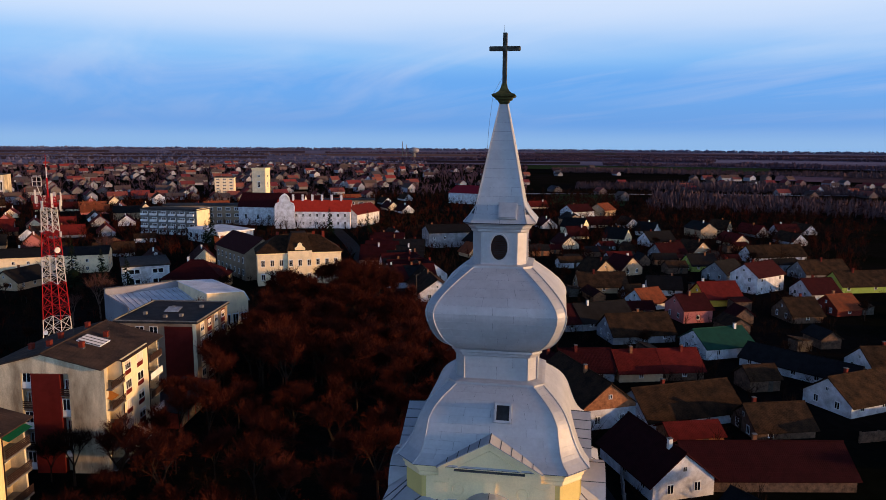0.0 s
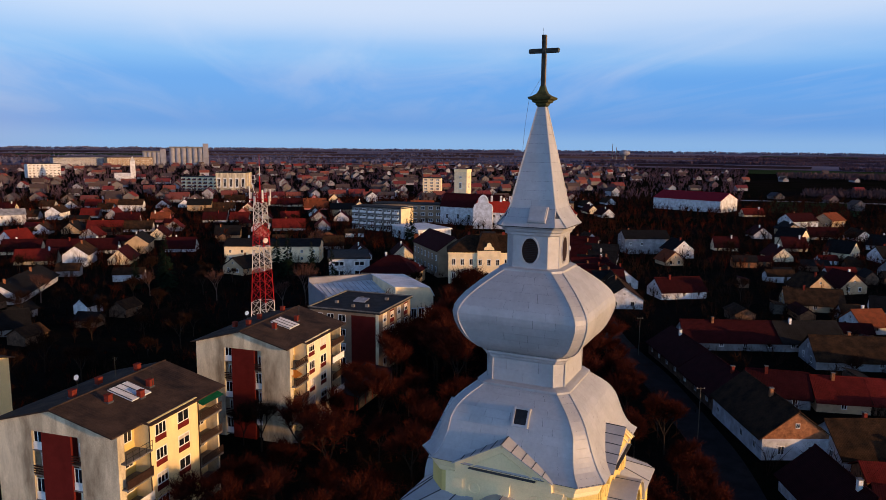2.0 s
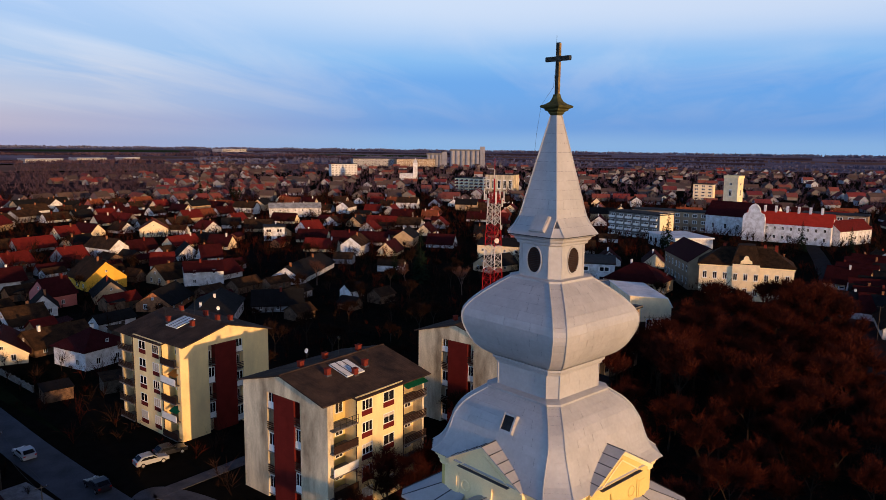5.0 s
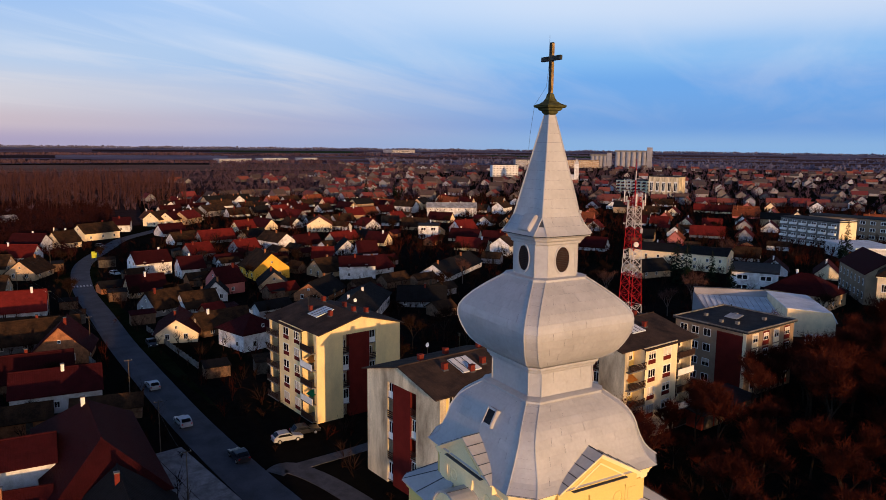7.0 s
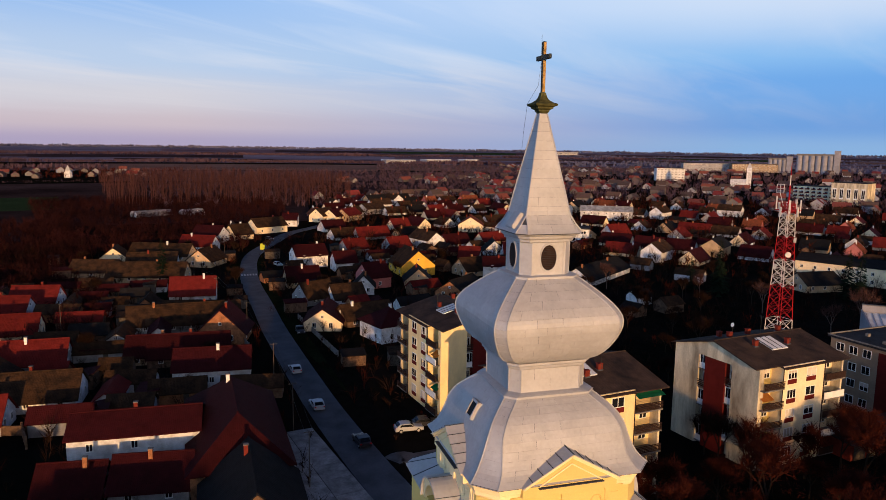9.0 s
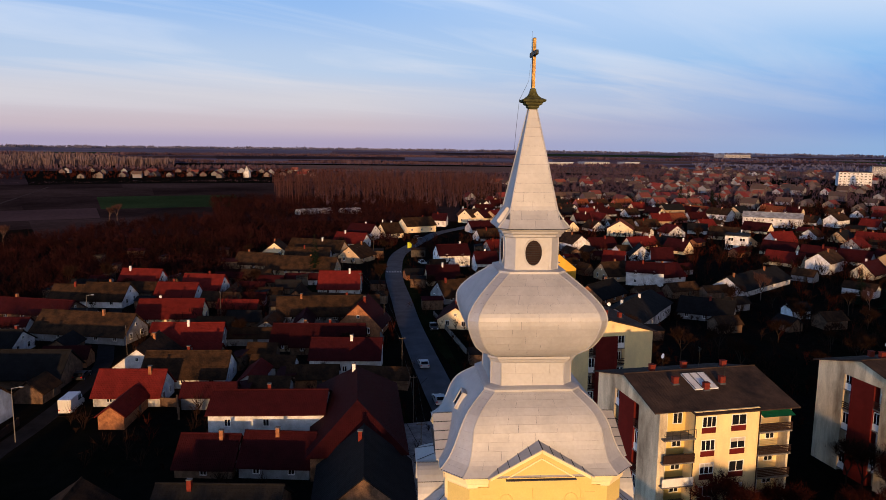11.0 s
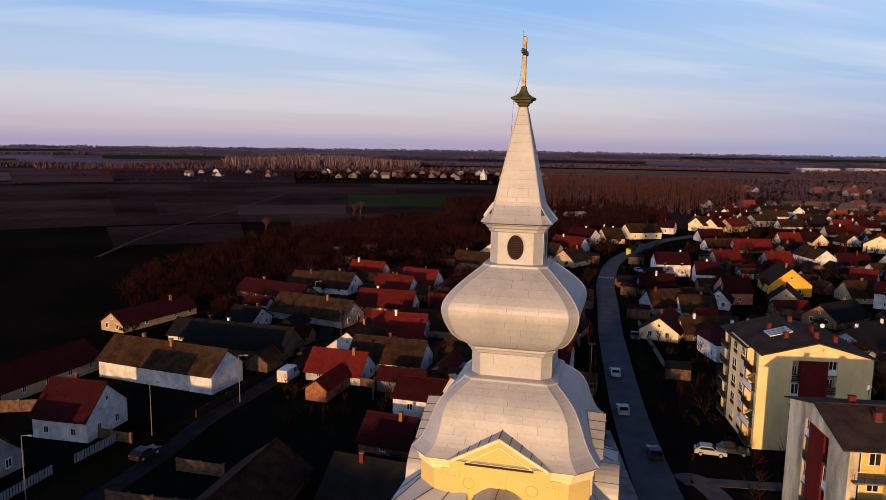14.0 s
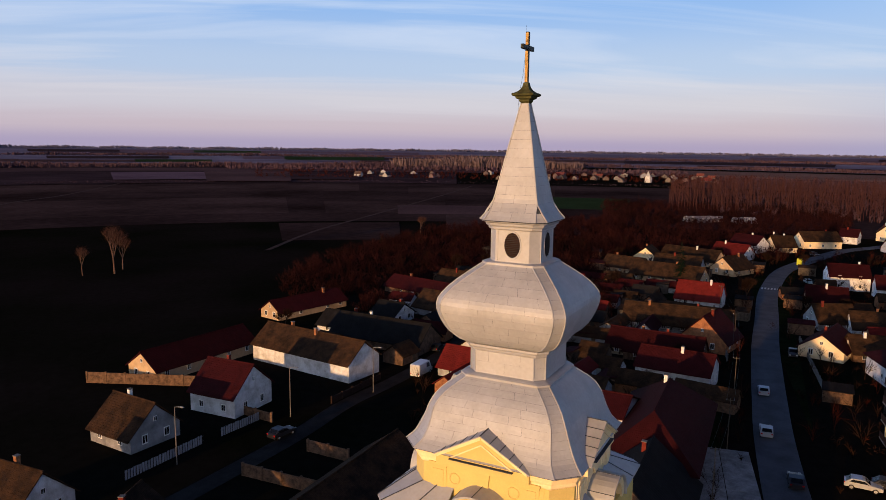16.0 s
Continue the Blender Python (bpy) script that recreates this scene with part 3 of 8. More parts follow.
def tower():
    t = thing("church_tower", TOWER, "yellow baroque church tower with grey sheet-metal onion dome and spire", "church tower")
    # shaft
    bm = loft([(0.0, 3.24), (31.3, 3.24), (31.4, 3.32), (31.56, 3.32)], 0.09)
    part("lower_shaft", bm, M["yellow"], t)
    part("shaft", loft([(30.2, 2.62), (33.0, 2.62)], 0.22), M["yellow"], t)
    part("cornice", loft([(32.86, 2.63), (32.92, 2.67), (33.02, 2.67), (33.06, 2.71), (33.16, 2.73), (33.20, 2.78), (33.28, 2.80), (33.31, 2.79)], 0.21), M["cream"], t)
    # bell-shaped roof
    bell = part("bell_roof", loft([(33.28, 2.85)] + fine(BELL), BELL_CUT), M["metal_dark"], t, "bell-shaped lower roof of grey metal sheets")
    sheets(bell, BELL, BELL_CUT, [33.31, 33.46, 33.68, 33.92, 34.16, 34.40, 34.62, 34.84, 35.03, 35.2, 35.32, 35.40], lambda z: 4 if z < 34.9 else 3, 1)
    ribs(bell, BELL, BELL_CUT, 33.32, 35.40)
    part("ledge", loft([(35.34, 1.40), (35.39, 1.49), (35.45, 1.49), (35.48, 1.40), (35.50, 1.25)], 0.2), M["metal"], t)
    neck = part("neck", loft(NECK, NECK_CUT), M["metal_dark"], t)
    sheets(neck, NECK, NECK_CUT, [35.50, 35.88, 36.26], lambda z: 2, 1, 0.008)
    ribs(neck, NECK, NECK_CUT, 35.50, 36.26)
    part("ledge", loft([(36.21, 1.24), (36.25, 1.30), (36.33, 1.32), (36.37, 1.38), (36.44, 1.38)], 0.2), M["metal"], t)
    onion = part("onion_dome", loft(fine(ONION, 40), ONION_CUT), M["metal_dark"], t, "bulbous onion dome of grey metal sheets", smooth=False)
    sheets(onion, ONION, ONION_CUT, [36.43, 36.55, 36.75, 36.98, 37.22, 37.46, 37.70, 37.94, 38.18, 38.40, 38.62, 38.80, 38.95], lambda z: 4 if z < 38.2 else 3, 1)
    ribs(onion, ONION, ONION_CUT, 36.44, 38.95)
    part("ledge", loft([(38.88, 0.93), (38.92, 1.03), (38.99, 1.03), (39.01, 0.88)], 0.27), M["metal"], t)
    # lantern
    lan = part("lantern", loft([(38.96, 0.82), (40.08, 0.82)], 0.317), M["metal"], t, "small grey metal-clad lantern with oval louvres")
    for k in range(4):
        q = Matrix.Rotation(radians(90 * k), 4, "Z")
        bm = bmesh.new()
        n = 28
        ring = []
        for i in range(n):
            a = 2 * math.pi * i / n
            ring.append([bm.verts.new((x, s * math.cos(a) * 0.255, 39.54 + s * math.sin(a) * 0.385)) for x, s in ((0.815, 1.0), (0.845, 1.02), (0.85, 1.14), (0.815, 1.16))])
        for i in range(n):
            for j in range(3):
                bm.faces.new((ring[i][j], ring[(i + 1) % n][j], ring[(i + 1) % n][j + 1], ring[i][j + 1]))
        bm.transform(q)
        ov = part("oval_frame", bm, M["metal"], lan)
        bm = bmesh.new()
        vs = [bm.verts.new((0.826, math.cos(2 * math.pi * i / n) * 0.255, 39.54 + math.sin(2 * math.pi * i / n) * 0.385)) for i in range(n)]
        bm.faces.new(vs)
        bm.transform(q)
        part("oval_opening", bm, M["felt"], ov, "dark louvred oval opening")
        for i in range(13):
            dz = -0.33 + 0.055 * i
            h = 0.25 * math.sqrt(max(0.0, 1 - (dz / 0.385) ** 2))
            bm = bmesh.new()
            v = [(0.828, -h, 39.54 + dz + 0.03), (0.828, h, 39.54 + dz + 0.03), (0.85, h, 39.54 + dz), (0.85, -h, 39.54 + dz)]
            quad(bm, v)
            quad(bm, [(x - 0.004, y, z - 0.006) for x, y, z in v][::-1])
            bm.transform(q)
            part("slat", bm, M["rail"], ov)
        for s in (-1, 1):
            b2 = box(0.81, s * 0.515 - 0.04, 39.0, 0.835, s * 0.515 + 0.04, 40.08)
            b2.transform(q)
            part("corner_strip", b2, M["metal"], lan)
    part("cornice", loft([(40.0, 0.83), (40.03, 0.88), (40.10, 0.89), (40.14, 0.95), (40.21, 0.97), (40.25, 1.06), (40.30, 1.08)], 0.27), M["metal"], t, "stepped metal cornice under the spire")
    spire = part("spire", loft([(40.27, 1.09)] + fine(SPIRE, 24), SPIRE_CUT), M["metal_dark"], t, "tapering grey metal spire")
    sheets(spire, SPIRE, SPIRE_CUT, [40.30, 40.56, 40.82, 41.08, 41.36, 41.64, 41.92, 42.2, 42.48, 42.76, 43.04, 43.32, 43.6, 43.87], lambda z: 2 if z < 41.3 else 1, 1, 0.008)
    ribs(spire, SPIRE, SPIRE_CUT, 40.31, 43.87)
    hatch = part("roof_hatch", box(-0.28, -0.27, -0.04, 0.28, 0.27, 0.07), M["metal"], t, "flat metal hatch near the foot of the spire")
    hatch.matrix_basis = pose(0.24, -0.885, 40.64, 55, 0, 0)
    part("lid", box(-0.25, -0.24, 0.07, 0.25, 0.25, 0.095), M["metal"], hatch)
    # skylight in the bell roof
    sk = part("skylight", box(-0.25, -0.29, -0.10, 0.25, 0.29, 0.045), M["metal"], t, "small open skylight with a metal frame")
    sk.matrix_basis = pose(0.31, -2.13, 34.77, 62, 0, 0)
    part("pane", box(-0.19, -0.22, 0.02, 0.19, 0.22, 0.05), M["felt"], sk)
    for s in (-1, 1):
        part("frame_strip", box(s * 0.19, -0.29, 0.03, s * 0.25, 0.29, 0.085), M["metal"], sk)
        part("frame_strip", box(-0.25, s * 0.22, 0.03, 0.25, s * 0.29, 0.075), M["metal"], sk)
    # pediments on the four sides
    for k in range(4):
        q = Matrix.Rotation(radians(90 * k), 4, "Z")
        X1, hw, z0, z1 = 2.86, 1.50, 33.28, 34.12
        bm = bmesh.new()
        prism(bm, [(-hw, z0 - 0.32), (hw, z0 - 0.32), (hw, z0 - 0.02), (0, z1 - 0.05), (-hw, z0 - 0.02)], 0, 1)
        bm.transform(Matrix(((0, 1, 0, X1 - 1.02), (1, 0, 0, 0), (0, 0, 1, 0), (0, 0, 0, 1))))
        bmesh.ops.recalc_face_normals(bm, faces=bm.faces[:])
        bm.transform(q)
        # one plaster: yellow where the sun falls, cream on the shaded sides
        ped = part("pediment", bm, M["yellow"] if k == 0 else M["cream"], t, "triangular plaster pediment")
        # raking mouldings
        for s in (-1, 1):
            bm = bmesh.new()
            p0, p1 = Vector((0, s * (hw + 0.06), z0 + 0.0)), Vector((0, 0, z1 + 0.03))
            d = (p1 - p0).normalized()
            nrm = Vector((0, -s * d.z, abs(d.y)))
            for x0, x1, h0, h1 in ((X1 - 0.25, X1 + 0.03, -0.13, -0.06), (X1 - 0.25, X1 + 0.07, -0.06, 0.0)):
                vs = []
                for x in (x0, x1):
                    for p in (p0.lerp(p1, 0.07), p1):
                        for h in (h0, h1):
                            vs.append(bm.verts.new((x, p.y + nrm.y * h * 0.3, p.z + h)))
                for f in ((0, 1, 3, 2), (4, 6, 7, 5), (0, 4, 5, 1), (2, 3, 7, 6), (1, 5, 7, 3), (0, 2, 6, 4)):
                    bm.faces.new([vs[i] for i in f])
            bmesh.ops.recalc_face_normals(bm, faces=bm.faces[:])
            bm.transform(q)
            part("raking_moulding", bm, M["cream"], ped)
            # metal cover of the pediment, in sheets up to the bell roof
            n = 5
            for i in range(n):
                bm = bmesh.new()
                u0, u1 = i / n + 0.004, (i + 1) / n - 0.004
                e0, e1 = p0.lerp(p1, u0), p0.lerp(p1, u1)
                back = []
                for e in (e0, e1):
                    zz = e.z + 0.05
                    back.append(max(0.2, lerp_profile(BELL, min(zz, 35.4)) - 0.06))
                for lift in (0.0,):
                    c = [(X1 + 0.10, e0.y, e0.z + 0.03), (X1 + 0.10, e1.y, e1.z + 0.03), (back[1], e1.y, e1.z + 0.05), (back[0], e0.y, e0.z + 0.05)]
                    top = [bm.verts.new(v) for v in c]
                    low = [bm.verts.new((v[0], v[1], v[2] - 0.03)) for v in c]
                    bm.faces.new(top)
                    bm.faces.new(low[::-1])
                    for j in range(4):
                        bm.faces.new((top[j], low[j], low[(j + 1) % 4], top[(j + 1) % 4]))
                bmesh.ops.recalc_face_normals(bm, faces=bm.faces[:])
                bm.transform(q)
                sh = part("sheet", bm, M["metal"], ped)
                bm = bmesh.new()
                bar(bm, (X1 + 0.11, e1.y, e1.z + 0.035), (back[1], e1.y, e1.z + 0.06), 0.013, n=4)
                bm.transform(q)
                part("seam", bm, M["metal_dark"], ped)
        # inner triangle: sill ledge and sunk field
        # dark colour of the thin ledge draws the shadow line below it
        bm = box(X1 - 0.05, -1.03, z0 - 0.05, X1 + 0.10, 1.03, z0 - 0.03)
        bm.transform(q)
        part("ledge", bm, M["metal_dark"], ped, "ledge across the pediment, coloured dark for its shadow line")
        for s in (-1, 1):
            bm = bmesh.new()
            bar(bm, (X1 - 0.005, s * 0.98, z0 + 0.0), (X1 - 0.005, 0.0, z1 - 0.26), 0.03, n=4)
            bm.transform(q)
            part("inner_moulding", bm, M["cream"], ped)
        # wall below: pilasters, roundels, keystone
        # sunlit and shaded look set by colour: yellow east side, cream elsewhere
        wallm = M["yellow"] if k in (0,) else M["cream"]
        bm = box(2.55, -1.9, 30.6, 2.64, 1.9, 33.2)
        bm.transform(q)
        wall = part("wall_panel", bm, wallm, t)
        for s in (-1, 1):
            for y0, y1, x1 in ((1.24, 1.76, 2.665), (1.33, 1.67, 2.68)):
                bm = box(2.6, s * y0, 30.6, x1, s * y1, 32.84 if x1 < 2.67 else 32.72)
                bm.transform(q)
                part("pilaster", bm, wallm, wall)
            for z2, d, x1 in ((32.80, 0.02, 2.69), (32.87, 0.05, 2.715)):
                bm = box(2.6, s * (1.24 - d), z2, x1, s * (1.76 + d), z2 + 0.075)
                bm.transform(q)
                part("capital", bm, wallm, wall)
            bm = bmesh.new()
            loops = []
            for i in range(24):
                a = 2 * math.pi * i / 24
                loops.append([bm.verts.new((2.64 + 0.03 * math.sin(c), s * 0.96 + (0.17 + 0.026 * math.cos(c)) * math.cos(a), 32.5 + (0.17 + 0.026 * math.cos(c)) * math.sin(a))) for c in (0, 1.05, 2.09, 3.14, 4.19, 5.24)])
            for i in range(24):
                for c in range(6):
                    bm.faces.new((loops[i][c], loops[(i + 1) % 24][c], loops[(i + 1) % 24][(c + 1) % 6], loops[i][(c + 1) % 6]))
            bmesh.ops.recalc_face_normals(bm, faces=bm.faces[:])
            bm.transform(q)
            part("roundel", bm, wallm, wall)
        bm = bmesh.new()
        prism(bm, [(-0.13, 32.1), (0.13, 32.1), (0.22, 32.98), (-0.22, 32.98)], 0, 0.07)
        bm.transform(Matrix(((0, 1, 0, 2.63), (1, 0, 0, 0), (0, 0, 1, 0), (0, 0, 0, 1))))
        bmesh.ops.recalc_face_normals(bm, faces=bm.faces[:])
        bm.transform(q)
        part("keystone", bm, wallm, wall)
        # barrel hood above the belfry opening
        def arch(bm, x0, x1, r0, r1, n=16):
            rows = []
            for i in range(n + 1):
                a = math.pi * i / n
                rows.append([bm.verts.new((x, r * math.cos(a), 31.5 + r * math.sin(a))) for x, r in ((x0, r0), (x1, r0), (x1, r1), (x0, r1))])
            for u, v in zip(rows, rows[1:]):
                for k2 in range(4):
                    bm.faces.new((u[k2], u[(k2 + 1) % 4], v[(k2 + 1) % 4], v[k2]))
            bmesh.ops.recalc_face_normals(bm, faces=bm.faces[:])
            bm.transform(q)
        bm = bmesh.new()
        arch(bm, 2.6, 3.47, 0.94, 1.0)
        hood = part("arched_hood", bm, M["metal"], t, "projecting barrel hood of grey metal over the belfry arch")
        bm = bmesh.new()
        arch(bm, 2.6, 3.38, 0.70, 0.94)
        part("arch_moulding", bm, wallm, hood)
        for a in (0.75, 1.57, 2.4):
            bm = bmesh.new()
            bar(bm, (2.64, 1.005 * math.cos(a), 31.5 + 1.005 * math.sin(a)), (3.475, 1.005 * math.cos(a), 31.5 + 1.005 * math.sin(a)), 0.012)
            bm.transform(q)
            part("seam", bm, M["metal_dark"], hood)
        bm = box(2.6, -0.72, 30.3, 2.66, 0.72, 31.52)
        bm.transform(q)
        part("belfry_opening", bm, M["felt"], t)
    # low skirt roofs over the corners of the wider lower storey
    for k in range(4):
        q = Matrix.Rotation(radians(90 * k), 4, "Z")
        top = [(2.63, 0.98, 32.2), (2.63, 2.05, 32.2), (2.05, 2.63, 32.2), (0.98, 2.63, 32.2)]
        eave = [(3.42, 0.98, 31.62), (3.42, 3.12, 31.62), (3.12, 3.42, 31.62), (0.98, 3.42, 31.62)]
        bm = bmesh.new()
        vt = [bm.verts.new(p) for p in top + eave]
        vb = [bm.verts.new((p[0], p[1], p[2] - 0.06)) for p in top + eave]
        for i in range(3):
            bm.faces.new((vt[i], vt[i + 1], vt[i + 5], vt[i + 4]))
            bm.faces.new((vb[i], vb[i + 4], vb[i + 5], vb[i + 1]))
            bm.faces.new((vt[i + 4], vt[i + 5], vb[i + 5], vb[i + 4]))
        bmesh.ops.recalc_face_normals(bm, faces=bm.faces[:])
        bm.transform(q)
        cr = part("corner_roof", bm, M["metal"], t, "low hipped metal roof at the tower's corner")
        for i in range(3):
            p0, p1, e0, e1 = (Vector(p) for p in (top[i], top[i + 1], eave[i], eave[i + 1]))
            for u in ((0.5,) if i != 1 else (0.0, 1.0)):
                bm = bmesh.new()
                bar(bm, p0.lerp(p1, u) + Vector((0, 0, 0.012)), e0.lerp(e1, u) + Vector((0, 0, 0.012)), 0.016)
                bm.transform(q)
                part("seam", bm, M["metal_dark"], cr)
    # finial and cross
    bm = bmesh.new()
    rows = [(43.85, 0.10), (43.93, 0.17), (43.97, 0.17), (44.01, 0.25), (44.06, 0.26), (44.09, 0.34), (44.14, 0.36), (44.16, 0.34), (44.20, 0.24), (44.27, 0.15), (44.37, 0.10), (44.49, 0.075)]
    rings = [[bm.verts.new((s * a, u * a, z)) for s, u in ((1, -1), (1, 1), (-1, 1), (-1, -1))] for z, a in rows]
    for r0, r1 in zip(rings, rings[1:]):
        for i in range(4):
            bm.faces.new((r0[i], r0[(i + 1) % 4], r1[(i + 1) % 4], r1[i]))
    bm.faces.new(rings[-1])
    part("finial", bm, M["copper"], t, "mossy stepped copper finial")
    bm = bmesh.new()
    add_box(bm, -0.065, -0.05, 44.39, 0.065, 0.05, 46.00)
    add_box(bm, -0.46, -0.049, 45.46, -0.065, 0.049, 45.60)
    add_box(bm, 0.065, -0.049, 45.46, 0.46, 0.049, 45.60)
    for s in (-1, 1):
        add_box(bm, s * 0.46 - 0.02, -0.03, 45.47, s * 0.46 + 0.02, 0.03, 45.59)
    bmesh.ops.bevel(bm, geom=bm.edges[:], offset=0.012, segments=1, affect="EDGES")
    cross = part("cross", bm, M["iron"], t, "plain dark iron cross")
    bm = bmesh.new()
    add_box(bm, 0.066, -0.045, 44.51, 0.072, 0.045, 45.44)
    add_box(bm, 0.066, -0.045, 45.62, 0.072, 0.045, 45.97)
    part("gilded_face", bm, M["brass"], cross, "worn gilded edge of the cross")
    bm = bmesh.new()
    pts = [(-0.02, -0.07, 46.2), (-0.02, -0.08, 45.3), (-0.03, -0.14, 44.7), (-0.3, -0.36, 44.16), (-0.40, -0.42, 43.3), (-0.46, -0.47, 42.3), (-0.66, -0.67, 41.3), (-0.78, -0.78, 40.8), (-1.05, -0.9, 40.33)]
    for a, b in zip(pts, pts[1:]):
        bar(bm, a, b, 0.0045, n=4)
    part("lightning_rod", bm, M["iron"], t)


tower()



def church_nave():
    """The body of the church, east of its tower: unseen, added to shadow the street westward."""
    t = thing("church_nave", TOWER, "unseen yellow plastered church nave with a steep tiled roof, added for its shadow", "church")
    part("wall", gable_body(34.0, 16.5, 11.5, 20.0), M["yellow"], t).matrix_basis = pose(20.4, 0, 0)
    for s in (-1, 1):
        bm = bmesh.new()
        slab_quad(bm, [(3.3, s * 9.0, 10.9), (37.8, s * 9.0, 10.9), (37.8, 0, 20.1), (3.3, 0, 20.1)], 0.2)
        part("roof_slope", bm, ROOF["maroon"], t)
        for i in range(5):
            part("window", box(6.5 + 6.6 * i, s * 8.22, 4.0, 8.3 + 6.6 * i, s * 8.29, 8.6), M["glass"], t)


# ---- apartment blocks ----


def facing(q, u, d, z):
    """A point of a wall plane: u along it, d outwards, z up; q carries it to its side of the block."""
    return q @ Vector((u, d, z))


def window_part(parent, q, u0, u1, z0, z1, d, bars=1, blind=0.0, name="window"):
    """A white-framed window set in a wall; d is its outward place. Frame, then panes, blind and mullions as one frame."""
    bm = bmesh.new()
    f = 0.09
    frame_mesh(bm, u0, u1, z0, z1, d - 0.05, d + 0.03, f, bars)
    bm.transform(q)
    fr = part(name, bm, M["white"], parent, "white-framed window")
    bm = box(u0 + f, d - 0.06, z0 + f, u1 - f, d + 0.006, z1 - f)
    bm.transform(q)
    part("pane", bm, M["glass"], fr)
    if blind:
        bm = box(u0 + f, d + 0.009, z1 - f - (z1 - z0 - 2 * f) * blind, u1 - f, d + 0.02, z1 - f)
        bm.transform(q)
        part("roller_blind", bm, M["blind"], fr)
    return fr


def apartment_block(m, mirror, label, seed, green=False, LX=15.4, LY=16.6, H=14.0, front="pale", end="beige"):
    """Five storeys under a low gabled roof. The end wall with the red stair strip lies on local -y, the balcony front on local +x (mirrored: -x)."""
    rnd = random.Random(seed)
    t = thing("apartment_block", m, label, "apartment building", "apartment blocks")
    S = Matrix.Diagonal((-1 if mirror else 1, 1, 1, 1))

    def put(name, bm, material, parent, lab=""):
        bm.transform(S)
        bmesh.ops.recalc_face_normals(bm, faces=bm.faces[:])
        return part(name, bm, material, parent, lab)

    hx, hy, R = LX / 2, LY / 2, 2.0
    fl = 2.72
    # body: end walls follow the roof
    strips = ((-3.0, -1.75), (1.95, 3.1))
    bm = bmesh.new()
    prism(bm, [(-hx, 0), (hx - 1.6, 0), (hx - 1.6, H + R * 0.2), (0, H + R), (-hx, H)], -hy + 0.9, hy)
    body = put("body_wall", bm, M["beige"], t)
    # end wall of stained render between the recessed strips
    segs = [(-hx, strips[0][0]), (strips[0][1], strips[1][0]), (strips[1][1], hx)]
    for i, (a, b) in enumerate(segs):
        bm = bmesh.new()
        top = lambda x: H + R * (1 - abs(x) / hx) - 0.02
        if i == 1:
            prism(bm, [(a, 0), (b, 0), (b, H - 0.6), (a, H - 0.6)], -hy - 0.02, -hy + 0.9)
            put("red_panel", bm, M["redpanel"], t, "dark red stair panel")
        else:
            prism(bm, [(a, 0), (b, 0), (b, top(b)), (a, top(a))], -hy, -hy + 0.9)
            put("end_wall", bm, M[end], t, "stained beige end wall" if end == "beige" else "butter-yellow end wall")
    bm = bmesh.new()
    prism(bm, [(strips[0][0], H - 0.6), (strips[1][1], H - 0.6), (strips[1][1], top(strips[1][1])), (0, top(0)), (strips[0][0], top(strips[0][0]))], -hy, -hy + 0.9)
    put("end_wall", bm, M[end], t, "stained beige end wall" if end == "beige" else "butter-yellow end wall")
    qf = Matrix.Rotation(radians(180), 4, "Z")
    for k, (a, b) in enumerate(strips):
        for s in range(5):
            z = 0.5 + s * fl + (0.0 if k == 0 else -1.0)
            if z < 0:
                continue
            white = (s + k) % 2 == 0
            bm = box(a, -hy + 0.02, z - 0.12, b, -hy + 0.88, z)
            put("balcony_slab", bm, M["concrete"], t)
            q = S @ Matrix.Rotation(math.pi, 4, "Z")
            if white:
                window_part(t, q, -b + 0.06, -a - 0.06, z + 0.75, z + 2.35, hy - 0.2, 1, 0)
                bm = box(a + 0.05, -hy + 0.12, z, b - 0.05, -hy + 0.2, z + 0.75)
                put("parapet", bm, M["white"], t)
            else:
                for i in range(4):
                    bm = box(a + 0.02, -hy - 0.06, z + 0.12 + 0.26 * i, b - 0.02, -hy - 0.02, z + 0.26 + 0.26 * i)
                    put("rail", bm, M["rail"], t)
                window_part(t, q, -b + 0.2, -a - 0.2, z + 0.6, z + 2.0, hy - 0.86, 1, 0)
    # balcony front on +x: loggia, windows, loggia
    b0, b1 = -hy + 4.1, hy - 4.4
    qx = S @ Matrix.Rotation(radians(-90), 4, "Z")
    FX = hx - 1.6

    def wallbox(name, y0, y1, x0, x1, z0, z1, material, lab="", parent=None):
        return put(name, box(x0, y0, z0, x1, y1, z1), material, parent or t, lab)

    wallbox("front_wall", b0, b1, FX, hx + 0.35, 0.0, H + 0.06, M[front], "pale plaster front")
    wallbox("end_wall", hy - 0.3, hy, FX, hx, 0, H + 0.0, M["beige"])
